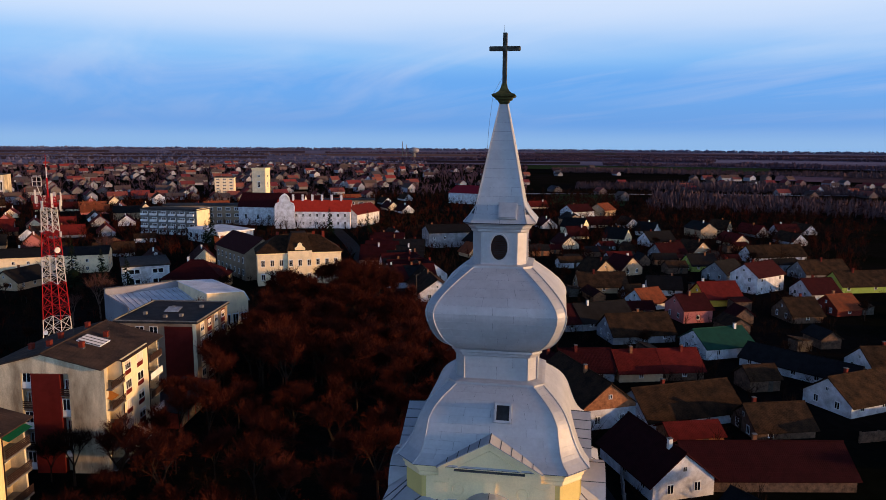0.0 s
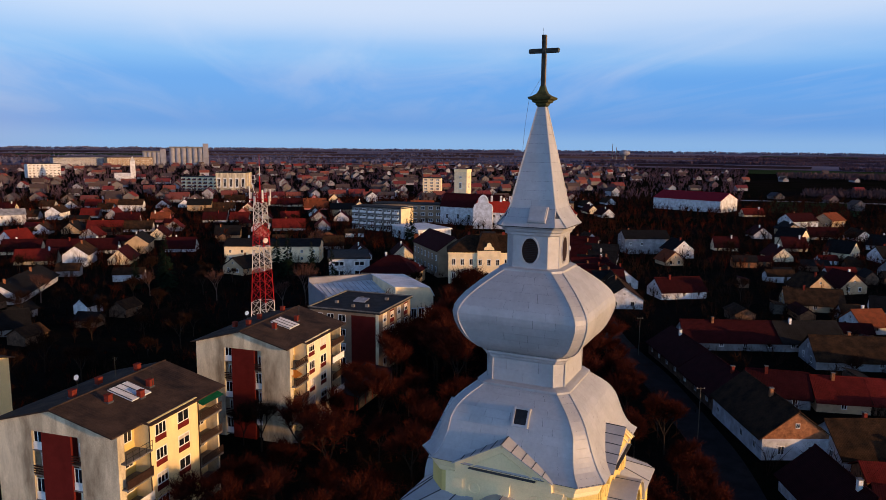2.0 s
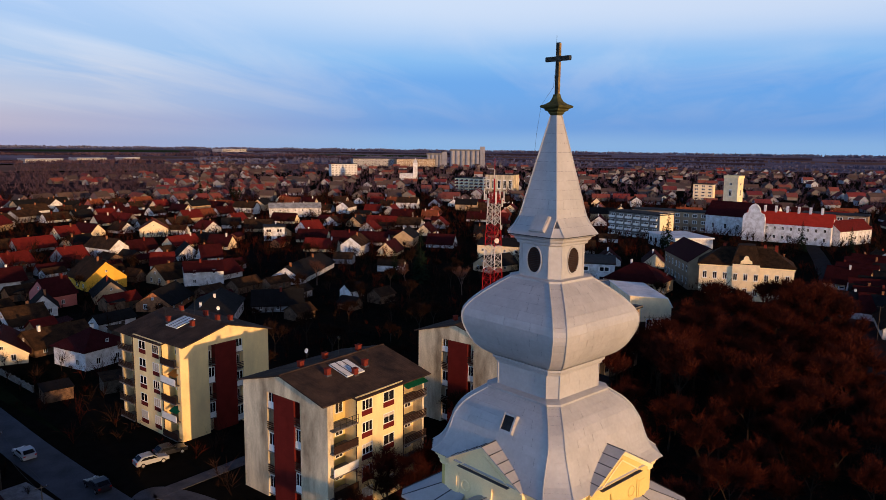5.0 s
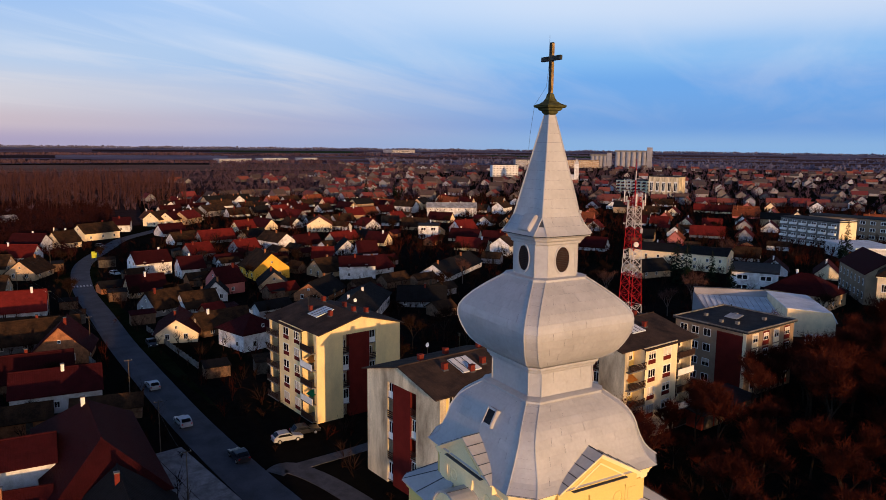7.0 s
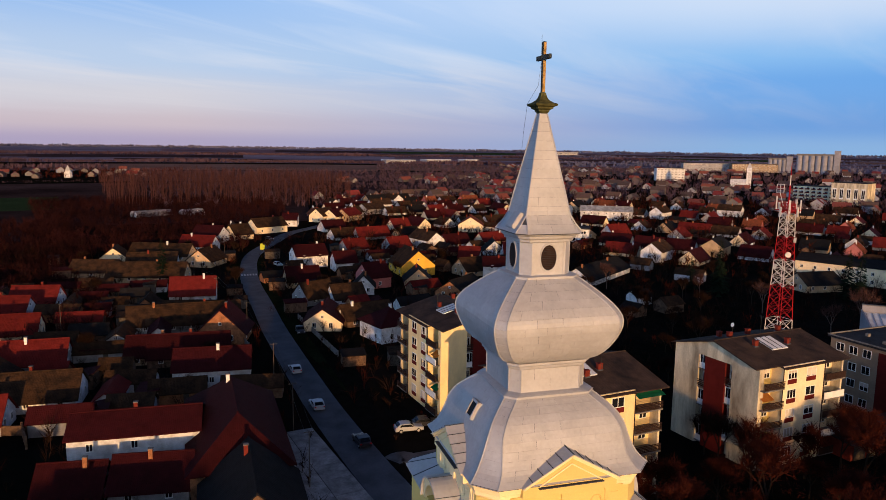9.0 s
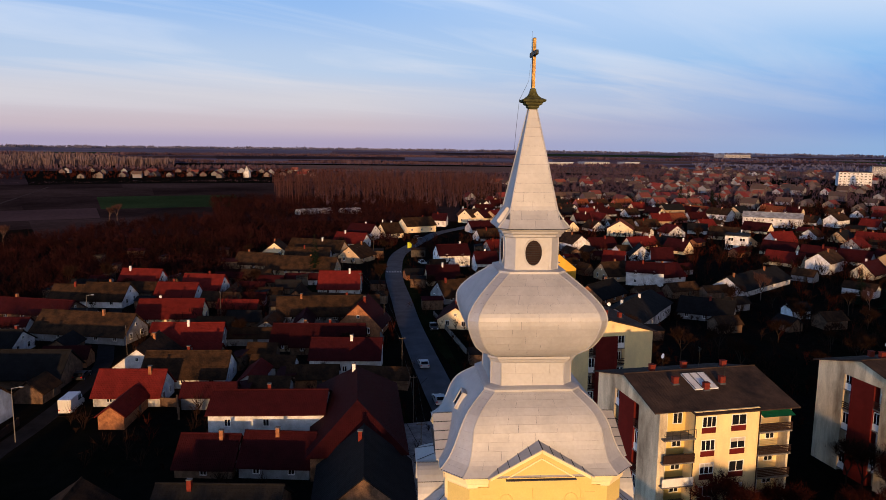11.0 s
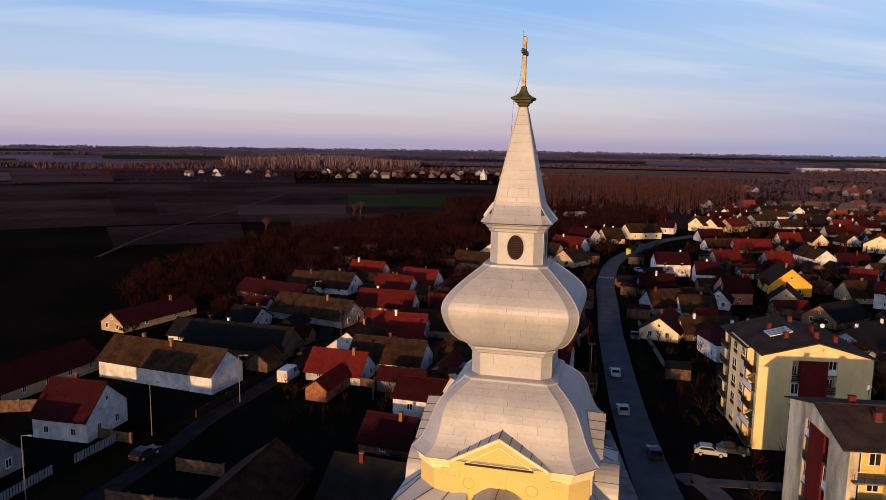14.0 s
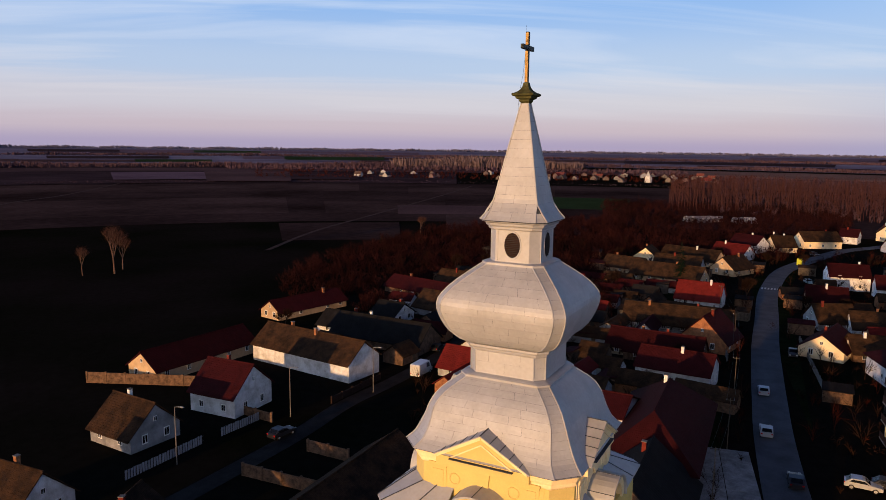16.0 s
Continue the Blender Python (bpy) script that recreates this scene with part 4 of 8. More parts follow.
    for li, (y0, y1) in enumerate(((-hy + 0.3, b0), (b1, hy - 0.3))):
        wallbox("loggia_back", y0, y1, FX, FX + 0.06, 0, H + 0.1, M["yellow"] if li == 0 else M[front])
        for s in range(5):
            z = 0.35 + s * fl
            wallbox("balcony_slab", y0, y1, FX, hx + 0.75, z - 0.16, z, M["concrete"])
            q = S @ Matrix.Rotation(radians(-90), 4, "Z")
            style = (s * 2 + li + seed) % 4 if not (s == 4 and li == 0 and green) else 9
            if style == 9:
                bm = bmesh.new()
                for zz in (0.5, 1.0):
                    bar(bm, (hx + 0.72, y0, z + zz), (hx + 0.72, y1, z + zz), 0.03)
                for i in range(5):
                    y = y0 + (y1 - y0) * i / 4
                    bar(bm, (hx + 0.72, y, z), (hx + 0.72, y, z + 1.0), 0.03)
                put("balcony_rail", bm, M["iron"], t, "thin iron balcony rail")
            elif style in (0, 2):
                for i in range(5):
                    wallbox("rail", y0, y1, hx + 0.68, hx + 0.74, z + 0.1 + 0.19 * i, z + 0.22 + 0.19 * i, M["rail"])
            elif style == 1:
                wallbox("parapet", y0, y1, hx + 0.66, hx + 0.74, z, z + 0.95, M["white"], "white balcony parapet")
            else:
                wallbox("parapet", y0, y1, hx + 0.66, hx + 0.74, z, z + 0.95, M["rail"], "dark balcony parapet")
            mid = 0.5 * (y0 + y1)
            window_part(t, qx, -(mid + 1.5), -(mid + 0.3), z + 0.85, z + 2.2, FX + 0.1, 1, 0.0 if rnd.random() < 0.6 else 0.5)
            window_part(t, qx, -(mid - 0.35), -(mid - 1.2), z + 0.05, z + 2.2, FX + 0.1, 0, 0.0, "balcony_door")
            if s in (1, 3) and li == 0 and not green:
                bm = bmesh.new()
                quad(bm, [(FX + 0.2, y0 + 0.1, z + 2.3), (FX + 0.2, y1 - 1.6, z + 2.3), (hx + 0.6, y1 - 1.6, z + 1.25), (hx + 0.6, y0 + 0.1, z + 1.25)])
                bmesh.ops.solidify(bm, geom=bm.faces[:], thickness=0.03)
                put("awning", bm, M["orange"] if s == 3 else M["green"], t, "let-down cloth awning")
        if green and li == 1:
            bm = bmesh.new()
            quad(bm, [(FX + 0.3, y0, H + 0.0), (FX + 0.3, y1, H + 0.0), (hx + 1.1, y1, H - 0.9), (hx + 1.1, y0, H - 0.9)])
            bmesh.ops.solidify(bm, geom=bm.faces[:], thickness=0.04)
            put("awning", bm, M["green"], t, "green cloth awning over the top balcony")
    for s in range(5):
        z = 0.35 + s * fl
        for i, (a, w) in enumerate(((0.9, 1.75), (4.55, 1.9))):
            y = b0 + a
            window_part(t, qx, -(y + w), -y, z + 0.95, z + 2.25, hx + 0.36, 1 + (i == 0), rnd.choice((0, 0, 0.35, 0.95)))
            wallbox("red_panel", y, y + w, hx + 0.34, hx + 0.372, z + 0.28, z + 0.93, M["redpanel"], "dark red panel under the window")
    for y in (b0 - 0.02, b1 + 0.02):
        bm = bmesh.new()
        bar(bm, (hx + 0.42, y, 0), (hx + 0.42, y, H), 0.06, n=6)
        put("downpipe", bm, M["rail"], t)
    # roof
    bm = bmesh.new()
    o = 0.55
    zr, ze = H + R + 0.14, H + 0.08 - 0.14
    slab_quad(bm, [(-hx - o, -hy - o, ze), (-hx - o, hy + o, ze), (0, hy + o, zr), (0, -hy - o, zr)], 0.14)
    slope = (zr - ze) / (hx + o)
    cut = [(hx - 0.1, -hy - o), (hx - 0.1, b0 - 0.3), (hx + 0.75, b0 - 0.1), (hx + 0.75, b1 + 0.1), (hx + 0.75, hy + o)]
    pts = [(0, -hy - o, zr)] + [(x, y, zr - slope * x) for x, y in cut] + [(0, hy + o, zr)]
    lay = bm.loops.layers.uv.verify()
    tp = [bm.verts.new(p) for p in pts]
    lo = [bm.verts.new((p[0], p[1], p[2] - 0.14)) for p in pts]
    fs = [bm.faces.new(tp), bm.faces.new(lo[::-1])] + [bm.faces.new((tp[i], lo[i], lo[(i + 1) % len(tp)], tp[(i + 1) % len(tp)])) for i in range(len(tp))]
    for f in fs:
        for lp in f.loops:
            lp[lay].uv = (lp.vert.co.y, lp.vert.co.x)
    put("roof", bm, M["corr"], t, "low brown corrugated roof")
    bm = bmesh.new()
    bar(bm, (0, -hy - o, zr + 0.02), (0, hy + o, zr + 0.02), 0.10, n=5)
    put("ridge_cap", bm, M["corr"], t)
    roofz = lambda x: zr - slope * abs(x)
    for x, y in ((-1.2, -4.5), (2.6, -3.6), (3.1, 2.2), (-2.4, 0.5), (-0.9, 5.0), (4.1, -0.5) if green else (-4.5, -3.0)):
        z = roofz(x)
        ch = put("chimney", box(x - 0.27, y - 0.33, z - 0.5, x + 0.27, y + 0.33, z + 0.80), M["redbrick"], t, "red brick chimney")
        put("chimney_cap", box(x - 0.32, y - 0.38, z + 0.80, x + 0.32, y + 0.38, z + 0.88), M["redbrick"], ch)
        put("flashing", box(x - 0.34, y - 0.40, z - 0.6, x + 0.34, y + 0.40, z + 0.10), M["metal_dark"], ch)
    # glazed roof light
    a0, a1 = (1.0, 4.2)
    bm = bmesh.new()
    slab_quad(bm, [(a0, -1.9, roofz(a0) + 0.2), (a0, 1.1, roofz(a0) + 0.2), (a1, 1.1, roofz(a1) + 0.2), (a1, -1.9, roofz(a1) + 0.2)], 0.16)
    rl = put("roof_light", bm, M["pale_tin"], t, "pale ribbed roof-light panel")
    for i in range(4):
        y = -1.9 + i
        bm = bmesh.new()
        bar(bm, (a0, y, roofz(a0) + 0.23), (a1, y, roofz(a1) + 0.23), 0.05)
        put("glazing_bar", bm, M["metal_dark"], rl)
    # aerials
    for x, y, h in ((-1.4, 2.0, 2.6), (3.4, 2.3, 2.4), (-3.0, -2.0, 1.6)):
        bm = bmesh.new()
        z = roofz(x)
        bar(bm, (x, y, z - 0.1), (x, y, z + h), 0.025)
        for i in range(4):
            bar(bm, (x - 0.4 + 0.05 * i, y, z + h - 0.12 * i), (x + 0.4 - 0.05 * i, y, z + h - 0.12 * i), 0.015)
        put("aerial", bm, M["iron"], t)
    bm = bmesh.new()
    bmesh.ops.create_cone(bm, cap_ends=True, segments=14, radius1=0.08, radius2=0.32, depth=0.12, matrix=pose(-3.0, -2.0, roofz(-3.0) + 1.7, 70, 0, 0))
    put("satellite_dish", bm, M["white"], t)
    return t


apartment_block(pose(-52.2, 63.1, 0), False, "yellow five-storey apartment block with loggias and a green awning", 1, green=True, front="butter")
apartment_block(pose(-51.4, 95.7, 0), False, "pale five-storey apartment block with stained end wall", 2)
apartment_block(pose(-85.9, 64.6, 0, 0, 0, 90), True, "yellow-lit five-storey apartment block beside the street", 3, front="butter", end="butter")


def flat_block(m, label, LX, LY, H):
    t = thing("apartment_block", m, label, "apartment building", "apartment blocks")
    hx, hy = LX / 2, LY / 2
    part("body_wall", box(-hx, -hy, 0, hx, hy, H), M["tan_dark"], t)
    part("roof", box(-hx - 0.4, -hy - 0.4, H + 0.004, hx + 0.4, hy + 0.4, H + 0.3), M["felt"], t, "flat felt roof with upstand")
    for x0, y0, x1, y1 in ((-hx - 0.4, -hy - 0.4, hx + 0.4, -hy - 0.2), (-hx - 0.4, hy + 0.2, hx + 0.4, hy + 0.4), (-hx - 0.4, -hy - 0.2, -hx - 0.2, hy + 0.2), (hx + 0.2, -hy - 0.2, hx + 0.4, hy + 0.2)):
        part("roof_edge", box(x0, y0, H + 0.3, x1, y1, H + 0.5), M["concrete"], t)
    part("red_panel", box(hx - 5.6, -hy - 0.06, 0.2, hx - 0.6, -hy - 0.003, H - 0.6), M["redpanel"], t, "dark red panel on the end wall")
    part("end_wall", box(hx - 0.6, -hy - 0.1, 0, hx + 0.02, -hy - 0.004, H), M["pale"], t)
    qs = Matrix.Rotation(math.pi, 4, "Z")
    qx = Matrix.Rotation(radians(-90), 4, "Z")
    rnd = random.Random(8)
    for s in range(4):
        z = 0.5 + 2.75 * s
        for u in (-6.0, -3.6, -1.2):
            window_part(t, qs, -(u + 1.5) + 0, -u, z + 0.8, z + 2.2, hy + 0.02, 1, rnd.choice((0, 0, 0.5)))
        for i, y in enumerate((-6.0, -2.6, 0.8, 4.4)):
            part("red_panel", box(hx, y, z, hx + 0.03, y + 2.0, z + 2.5), M["redpanel"] if i % 2 else M["pale"], t)
            window_part(t, qx, -(y + 1.7), -(y + 0.2), z + 0.9, z + 2.2, hx + 0.06, 1, rnd.choice((0, 0.5)))
    for x, y in ((-4, -3), (-1, 2), (3, -4), (4, 3), (0.5, -5)):
        part("roof_vent", box(x - 0.3, y - 0.3, H + 0.3, x + 0.3, y + 0.3, H + 0.8), M["concrete"], t)
    bm = bmesh.new()
    slab_quad(bm, [(-1.2, -1.6, H + 0.6), (1.4, -1.6, H + 0.6), (1.4, 0.6, H + 1.0), (-1.2, 0.6, H + 1.0)], 0.1)
    part("roof_light", bm, M["tin"], t, "pale roof-light panel")


M["tan_dark"] = mat("tan_weathered_render", (0.30, 0.22, 0.15), 0.9, 0, 0.15, 0.4, 12, 0.1)
flat_block(pose(-50.6, 128.5, 0, 0, 0, -2), "four-storey flat-roofed apartment block with red end panels", 14.2, 15.5, 11.6)

# ---- radio mast ----


def radio_mast():
    t = thing("radio_mast", pose(-67.4, 119.6, 0), "red and white lattice telecom mast with panel antennas", "radio mast")
    top, base, head = 33.4, 1.95, 0.80

    def hw(z):
        return base + (head - base) * z / top

    bands = [(0, 6.4), (6.4, 12.6), (12.6, 18.7), (18.7, 23.3), (23.3, 27.5), (27.5, 31.6), (31.6, 33.4)]
    for i, (z0, z1) in enumerate(bands):
        bm = bmesh.new()
        n = 3
        for k in range(n):
            za, zb = z0 + (z1 - z0) * k / n, z0 + (z1 - z0) * (k + 1) / n
            for c in range(4):
                s = ((1, -1), (1, 1), (-1, 1), (-1, -1))
                a, b = s[c], s[(c + 1) % 4]
                ha, hb = hw(za), hw(zb)
                p = lambda q, h, z: (q[0] * h, q[1] * h, z)
                bar(bm, p(a, ha, za), p(a, hb, zb), 0.09)
                bar(bm, p(a, ha, za), p(b, hb, zb), 0.045)
                bar(bm, p(b, ha, za), p(a, hb, zb), 0.045)
                bar(bm, p(a, hb, zb), p(b, hb, zb), 0.04)
        part("lattice_section", bm, M["mast_white"] if i % 2 else M["mast_red"], t, "white painted lattice" if i % 2 else "red painted lattice")
    part("platform", box(-1.5, -1.5, 32.2, 1.5, 1.5, 32.35), M["mast_red"], t)
    for i in range(8):
        a = 2 * math.pi * i / 8
        bm = box(-0.16, -0.1, 0, 0.16, 0.1, 2.3 if i % 2 else 1.7)
        bm.transform(pose(1.95 * math.cos(a), 1.95 * math.sin(a), 31.2 + 0.6 * (i % 3), 0, 0, math.degrees(a) + 90))
        an = part("panel_antenna", bm, M["mast_white"], t, "upright white panel antenna")
        bm = bmesh.new()
        bar(bm, (0.8 * math.cos(a), 0.8 * math.sin(a), 32.0), (1.9 * math.cos(a), 1.9 * math.sin(a), 32.0), 0.05)
        part("bracket", bm, M["mast_red"], an)
    for z, r, a in ((27.0, 1.5, 30), (24.5, 1.5, 330), (22.0, 1.5, 200)):
        bm = bmesh.new()
        bmesh.ops.create_cone(bm, cap_ends=True, segments=16, radius1=0.45, radius2=0.5, depth=0.35, matrix=pose(r * math.cos(radians(a)), r * math.sin(radians(a)), z, 90, 0, a + 90))
        part("dish_antenna", bm, M["mast_white"], t)
    bm = bmesh.new()
    bar(bm, (0, 0, 33.2), (0, 0, 36.6), 0.14, 0.12, 6)
    part("pole", bm, M["mast_red"], t)
    bm = bmesh.new()
    bar(bm, (0, 0, 36.6), (0, 0, 38.4), 0.10, 0.08, 6)
    part("pole", bm, M["mast_white"], t)
    bm = bmesh.new()
    bar(bm, (0, 0, 38.4), (0, 0, 40.6), 0.07, 0.04, 6)
    part("pole", bm, M["mast_red"], t)
    bm = bmesh.new()
    c = Vector((-1.2, -0.9, 36.0))
    for s in (-0.75, 0, 0.75):
        bar(bm, c + Vector((-0.75, 0.3 * 0, s)), c + Vector((0.75, 0, s)), 0.06)
        bar(bm, c + Vector((s, 0, -0.75)), c + Vector((s, 0, 0.75)), 0.06)
    bar(bm, c + Vector((0, 0, -0.75)), (-0.6, -0.6, 33), 0.07)
    part("grid_antenna", bm, M["mast_white"], t, "square white grid antenna")


radio_mast()

# ---- houses ----
TAKEN = []
PLOTS = []
WIN = {}


def shared_window(kind):
    """Frame and pane meshes shared by all small house windows; they face local +y and are 1 x 1 in size."""
    if kind not in WIN:
        bm = bmesh.new()
        frame_mesh(bm, -0.5, 0.5, -0.5, 0.5, -0.04, 0.05, 0.1, 1)
        fr = bpy.data.meshes.new("window")
        bm.to_mesh(fr)
        bm.free()
        fr.materials.append(M["white"])
        bm = bmesh.new()
        add_box(bm, -0.42, -0.05, -0.42, 0.42, 0.02, 0.42)
        pn = bpy.data.meshes.new("pane")
        bm.to_mesh(pn)
        bm.free()
        pn.materials.append(M["glass"])
        WIN[kind] = (fr, pn)
    return WIN[kind]


def put_window(parent, x, y, z, w, h, turn):
    fr, pn = shared_window("plain")
    at = parent.matrix_basis.translation
    if math.hypot(at.x - TX, at.y - TY) > 150:
        if "far" not in WIN:
            bm = bmesh.new()
            grid = [[bm.verts.new((x0, 0.05, z0)) for x0 in (-0.5, -0.39, -0.04, 0.04, 0.39, 0.5)] for z0 in (-0.5, -0.39, 0.39, 0.5)]
            for j in range(3):
                for i in range(5):
                    f = bm.faces.new((grid[j][i], grid[j + 1][i], grid[j + 1][i + 1], grid[j][i + 1]))
                    f.material_index = 1 if j == 1 and i in (1, 3) else 0
            rim = grid[0] + [grid[1][5], grid[2][5]] + grid[3][::-1] + [grid[2][0], grid[1][0]]
            low = [bm.verts.new((v.co.x, -0.05, v.co.z)) for v in rim]
            for i in range(len(rim)):
                j = (i + 1) % len(rim)
                bm.faces.new((rim[i], rim[j], low[j], low[i]))
            bm.faces.new(low[::-1])
            WIN["far"] = bpy.data.meshes.new("window")
            bm.to_mesh(WIN["far"])
            bm.free()
            WIN["far"].materials.append(M["white"])
            WIN["far"].materials.append(M["glass"])
        return share("window", WIN["far"], parent, pose(x, y, z, 0, 0, turn) @ Matrix.Diagonal((w, 1, h, 1)))
    ob = share("window", fr, parent, pose(x, y, z, 0, 0, turn) @ Matrix.Diagonal((w, 1, h, 1)))
    share("pane", pn, ob)
    return ob


WALLWORD = {"white": "whitewashed", "cream": "cream", "beige": "beige", "stone": "rough brick-and-stone", "brick": "orange brick", "yellow": "bright yellow", "pink": "dusty pink", "grey": "grey rendered", "tan": "tan rendered", "redbrick": "red brick", "lime": "lime green"}
ROOFWORD = {"brown": "old brown tile", "red": "red tile", "maroon": "dark maroon tile", "orange": "orange tile", "grey": "grey slate", "crimson": "crimson sheet-metal", "green": "green sheet-metal", "tin": "pale tin"}


def gable_body(L, W, e, r):
    bm = bmesh.new()
    prism(bm, [(-W / 2, 0), (W / 2, 0), (W / 2, e - 0.2), (0, r - 0.32), (-W / 2, e - 0.2)], -L / 2, L / 2)
    bm.transform(Matrix.Rotation(radians(90), 4, "Z"))
    return bm


def house(x, y, az, L, W, e, r, wall, roof, label="", windows=True, chimneys=1, hip=False, seed=None, storeys=1, name="house", category="house", group="village houses", lower=""):
    """A house whose ridge runs along az (degrees from +x); L long, W wide, eaves at e, ridge at r."""
    rnd = random.Random(seed if seed is not None else int(abs(x * 7 + y * 13)))
    lab = label or ("%s %s with %s roof" % (WALLWORD[wall], "two-storey house" if e > 4.2 else "low village house" if L > 13 else "village house", ROOFWORD[roof]))
    t = thing(name, pose(x, y, 0, 0, 0, az), lab, category, group)
    TAKEN.append((x, y, max(L, W) * 0.5 + 3))
    PLOTS.append((x, y, radians(az), L / 2, W / 2))
    if e < 3.5:
        e, r = e - 0.7, r - 0.4
    o, g = 0.60, 0.30
    if hip:
        part("wall", box(-L / 2, -W / 2, 0, L / 2, W / 2, e), WALL[wall], t)
        k = max(0.4, L / 2 - W / 2)
        sl = (r - e) / (W / 2)
        ez = e - o * sl * 0.5
        c = [(-L / 2 - o, -W / 2 - o, ez), (L / 2 + o, -W / 2 - o, ez), (L / 2 + o, W / 2 + o, ez), (-L / 2 - o, W / 2 + o, ez)]
        p, q = (-k, 0, r), (k, 0, r)
        for f in ((c[0], c[1], q, p), (c[2], c[3], p, q), (c[1], c[2], q), (c[3], c[0], p)):
            bm = bmesh.new()
            slab_quad(bm, f, 0.14)
            part("roof_slope", bm, ROOF[roof], t)
        bm = bmesh.new()
        bar(bm, p, q, 0.12, n=6)
    else:
        part("wall", gable_body(L, W, e, r), WALL[wall], t)
        if lower:
            part("lower_wall", box(-L / 2 - 0.03, -W / 2 - 0.03, 0, L / 2 + 0.03, W / 2 + 0.03, e - 0.5), WALL[lower], t, WALLWORD[lower] + " lower wall")
        sl = (r - e) / (W / 2)
        ez = e - o * sl
        sag = 0.05 + 0.05 * rnd.random()
        n = max(2, int(L / 5))
        for s in (-1, 1):
            bm = bmesh.new()
            lay = bm.loops.layers.uv.verify()
            tops = []
            for i in range(n + 1):
                xx = -L / 2 - g + (L + 2 * g) * i / n
                d = -sag * math.sin(math.pi * i / n) * rnd.uniform(0.6, 1.2) if 0 < i < n else 0
                tops.append((Vector((xx, s * (W / 2 + o), ez + d * 0.6)), Vector((xx, 0, r + d))))
            up = [(bm.verts.new(a), bm.verts.new(b)) for a, b in tops]
            dn = [(bm.verts.new(a - Vector((0, 0, 0.16))), bm.verts.new(b - Vector((0, 0, 0.16)))) for a, b in tops]
            for i in range(n):
                bm.faces.new((up[i][0], up[i + 1][0], up[i + 1][1], up[i][1]))
                bm.faces.new((dn[i][0], dn[i][1], dn[i + 1][1], dn[i + 1][0]))
                bm.faces.new((up[i][0], dn[i][0], dn[i + 1][0], up[i + 1][0]))
            for i in (0, n):
                bm.faces.new((up[i][0], up[i][1], dn[i][1], dn[i][0]))
            bmesh.ops.recalc_face_normals(bm, faces=bm.faces[:])
            for f in bm.faces:
                for lp in f.loops:
                    lp[lay].uv = (lp.vert.co.x, lp.vert.co.y * 1.15)
            part("roof_slope", bm, ROOF[roof], t)
        bm = bmesh.new()
        bar(bm, (-L / 2 - g, 0, r + 0.02), (L / 2 + g, 0, r + 0.02), 0.12, n=6)
    part("ridge", bm, ROOF[roof], t)
    for i in range(chimneys):
        cx = rnd.uniform(-0.35, 0.35) * L
        cy = rnd.choice((-1, 1)) * 0.5
        cm = rnd.choice((M["redbrick"], M["white"], M["gablebrick"]))
        bm = box(cx - 0.25, cy - 0.25, r - 1.0, cx + 0.25, cy + 0.25, r + 0.7)
        if math.hypot(x - TX, y - TY) > 170:
            add_box(bm, cx - 0.31, cy - 0.31, r + 0.7, cx + 0.31, cy + 0.31, r + 0.79)
            part("chimney", bm, cm, t)
        else:
            ch = part("chimney", bm, cm, t)
            part("chimney_cap", box(cx - 0.31, cy - 0.31, r + 0.7, cx + 0.31, cy + 0.31, r + 0.79), M["concrete"], ch)
    if windows:
        fl = 1 if e < 4.2 else 2

        def seen(lx, ly):
            """Whether a wall looks towards the church."""
            a = radians(az)
            return (lx * math.cos(a) - ly * math.sin(a)) * (12 - x) + (lx * math.sin(a) + ly * math.cos(a)) * (15 - y) > 0

        for s in range(fl):
            z = min(1.45, e - 0.9) + 2.6 * s
            nw = max(1, int(L / 4.2))
            for side in (-1, 1):
                for i in range(nw):
                    if seen(0, side) and rnd.random() < 0.8:
                        put_window(t, -L / 2 + (i + 0.5) * L / nw, side * (W / 2 + 0.01), z, 0.9, 1.15, 0 if side > 0 else 180)
            for side in (-1, 1):
                for yy in (-0.22, 0.22) if seen(side, 0) else ():
                    put_window(t, side * (L / 2 + 0.01), yy * W, z, 0.95, 1.35, -90 if side > 0 else 90)
        if r - e > 2.2:
            for side in (-1, 1):
                if seen(side, 0):
                    put_window(t, side * (L / 2 + 0.01), 0, e + (r - e) * 0.38, 0.6, 0.7, -90 if side > 0 else 90)
    return t

church_nave()
house(-55.6, -46.6, 78, 9.0, 8.2, 3.2, 6.6, "grey", "brown")
house(-33.5, -43.5, 85, 8.8, 8.0, 3.0, 6.5, "white", "brown")
house(-32.9, -27.6, 15, 7.5, 7.0, 3.0, 5.6, "brick", "brown")
house(-49.6, -8.8, -7, 21.0, 9.0, 2.8, 5.6, "stone", "brown", windows=False, chimneys=0)
house(-55.6, 7.8, 77, 13.8, 9.0, 2.8, 5.6, "stone", "grey", windows=False)
house(-95.5, -39.5, 75, 25.0, 8.6, 3.7, 6.9, "white", "brown", "long whitewashed barn with a mossy old tile roof", chimneys=2, name="barn", category="barn", windows=False)
house(-71.6, -41.5, 84, 9.0, 9.0, 3.7, 7.6, "white", "maroon")
house(-88.0, -61.2, 168, 24.0, 7.5, 3.4, 5.8, "tan", "maroon", "long low outbuilding with a sandy gable and dark maroon roof", chimneys=0)
house(-135.0, -64.1, 160, 22.1, 7.0, 2.9, 5.0, "tan", "maroon")
house(-121.6, -45.5, 83, 11.1, 8.0, 2.8, 5.0, "white", "grey")
house(-135.0, -40.0, 75, 7.5, 8.0, 2.8, 5.0, "white", "grey")
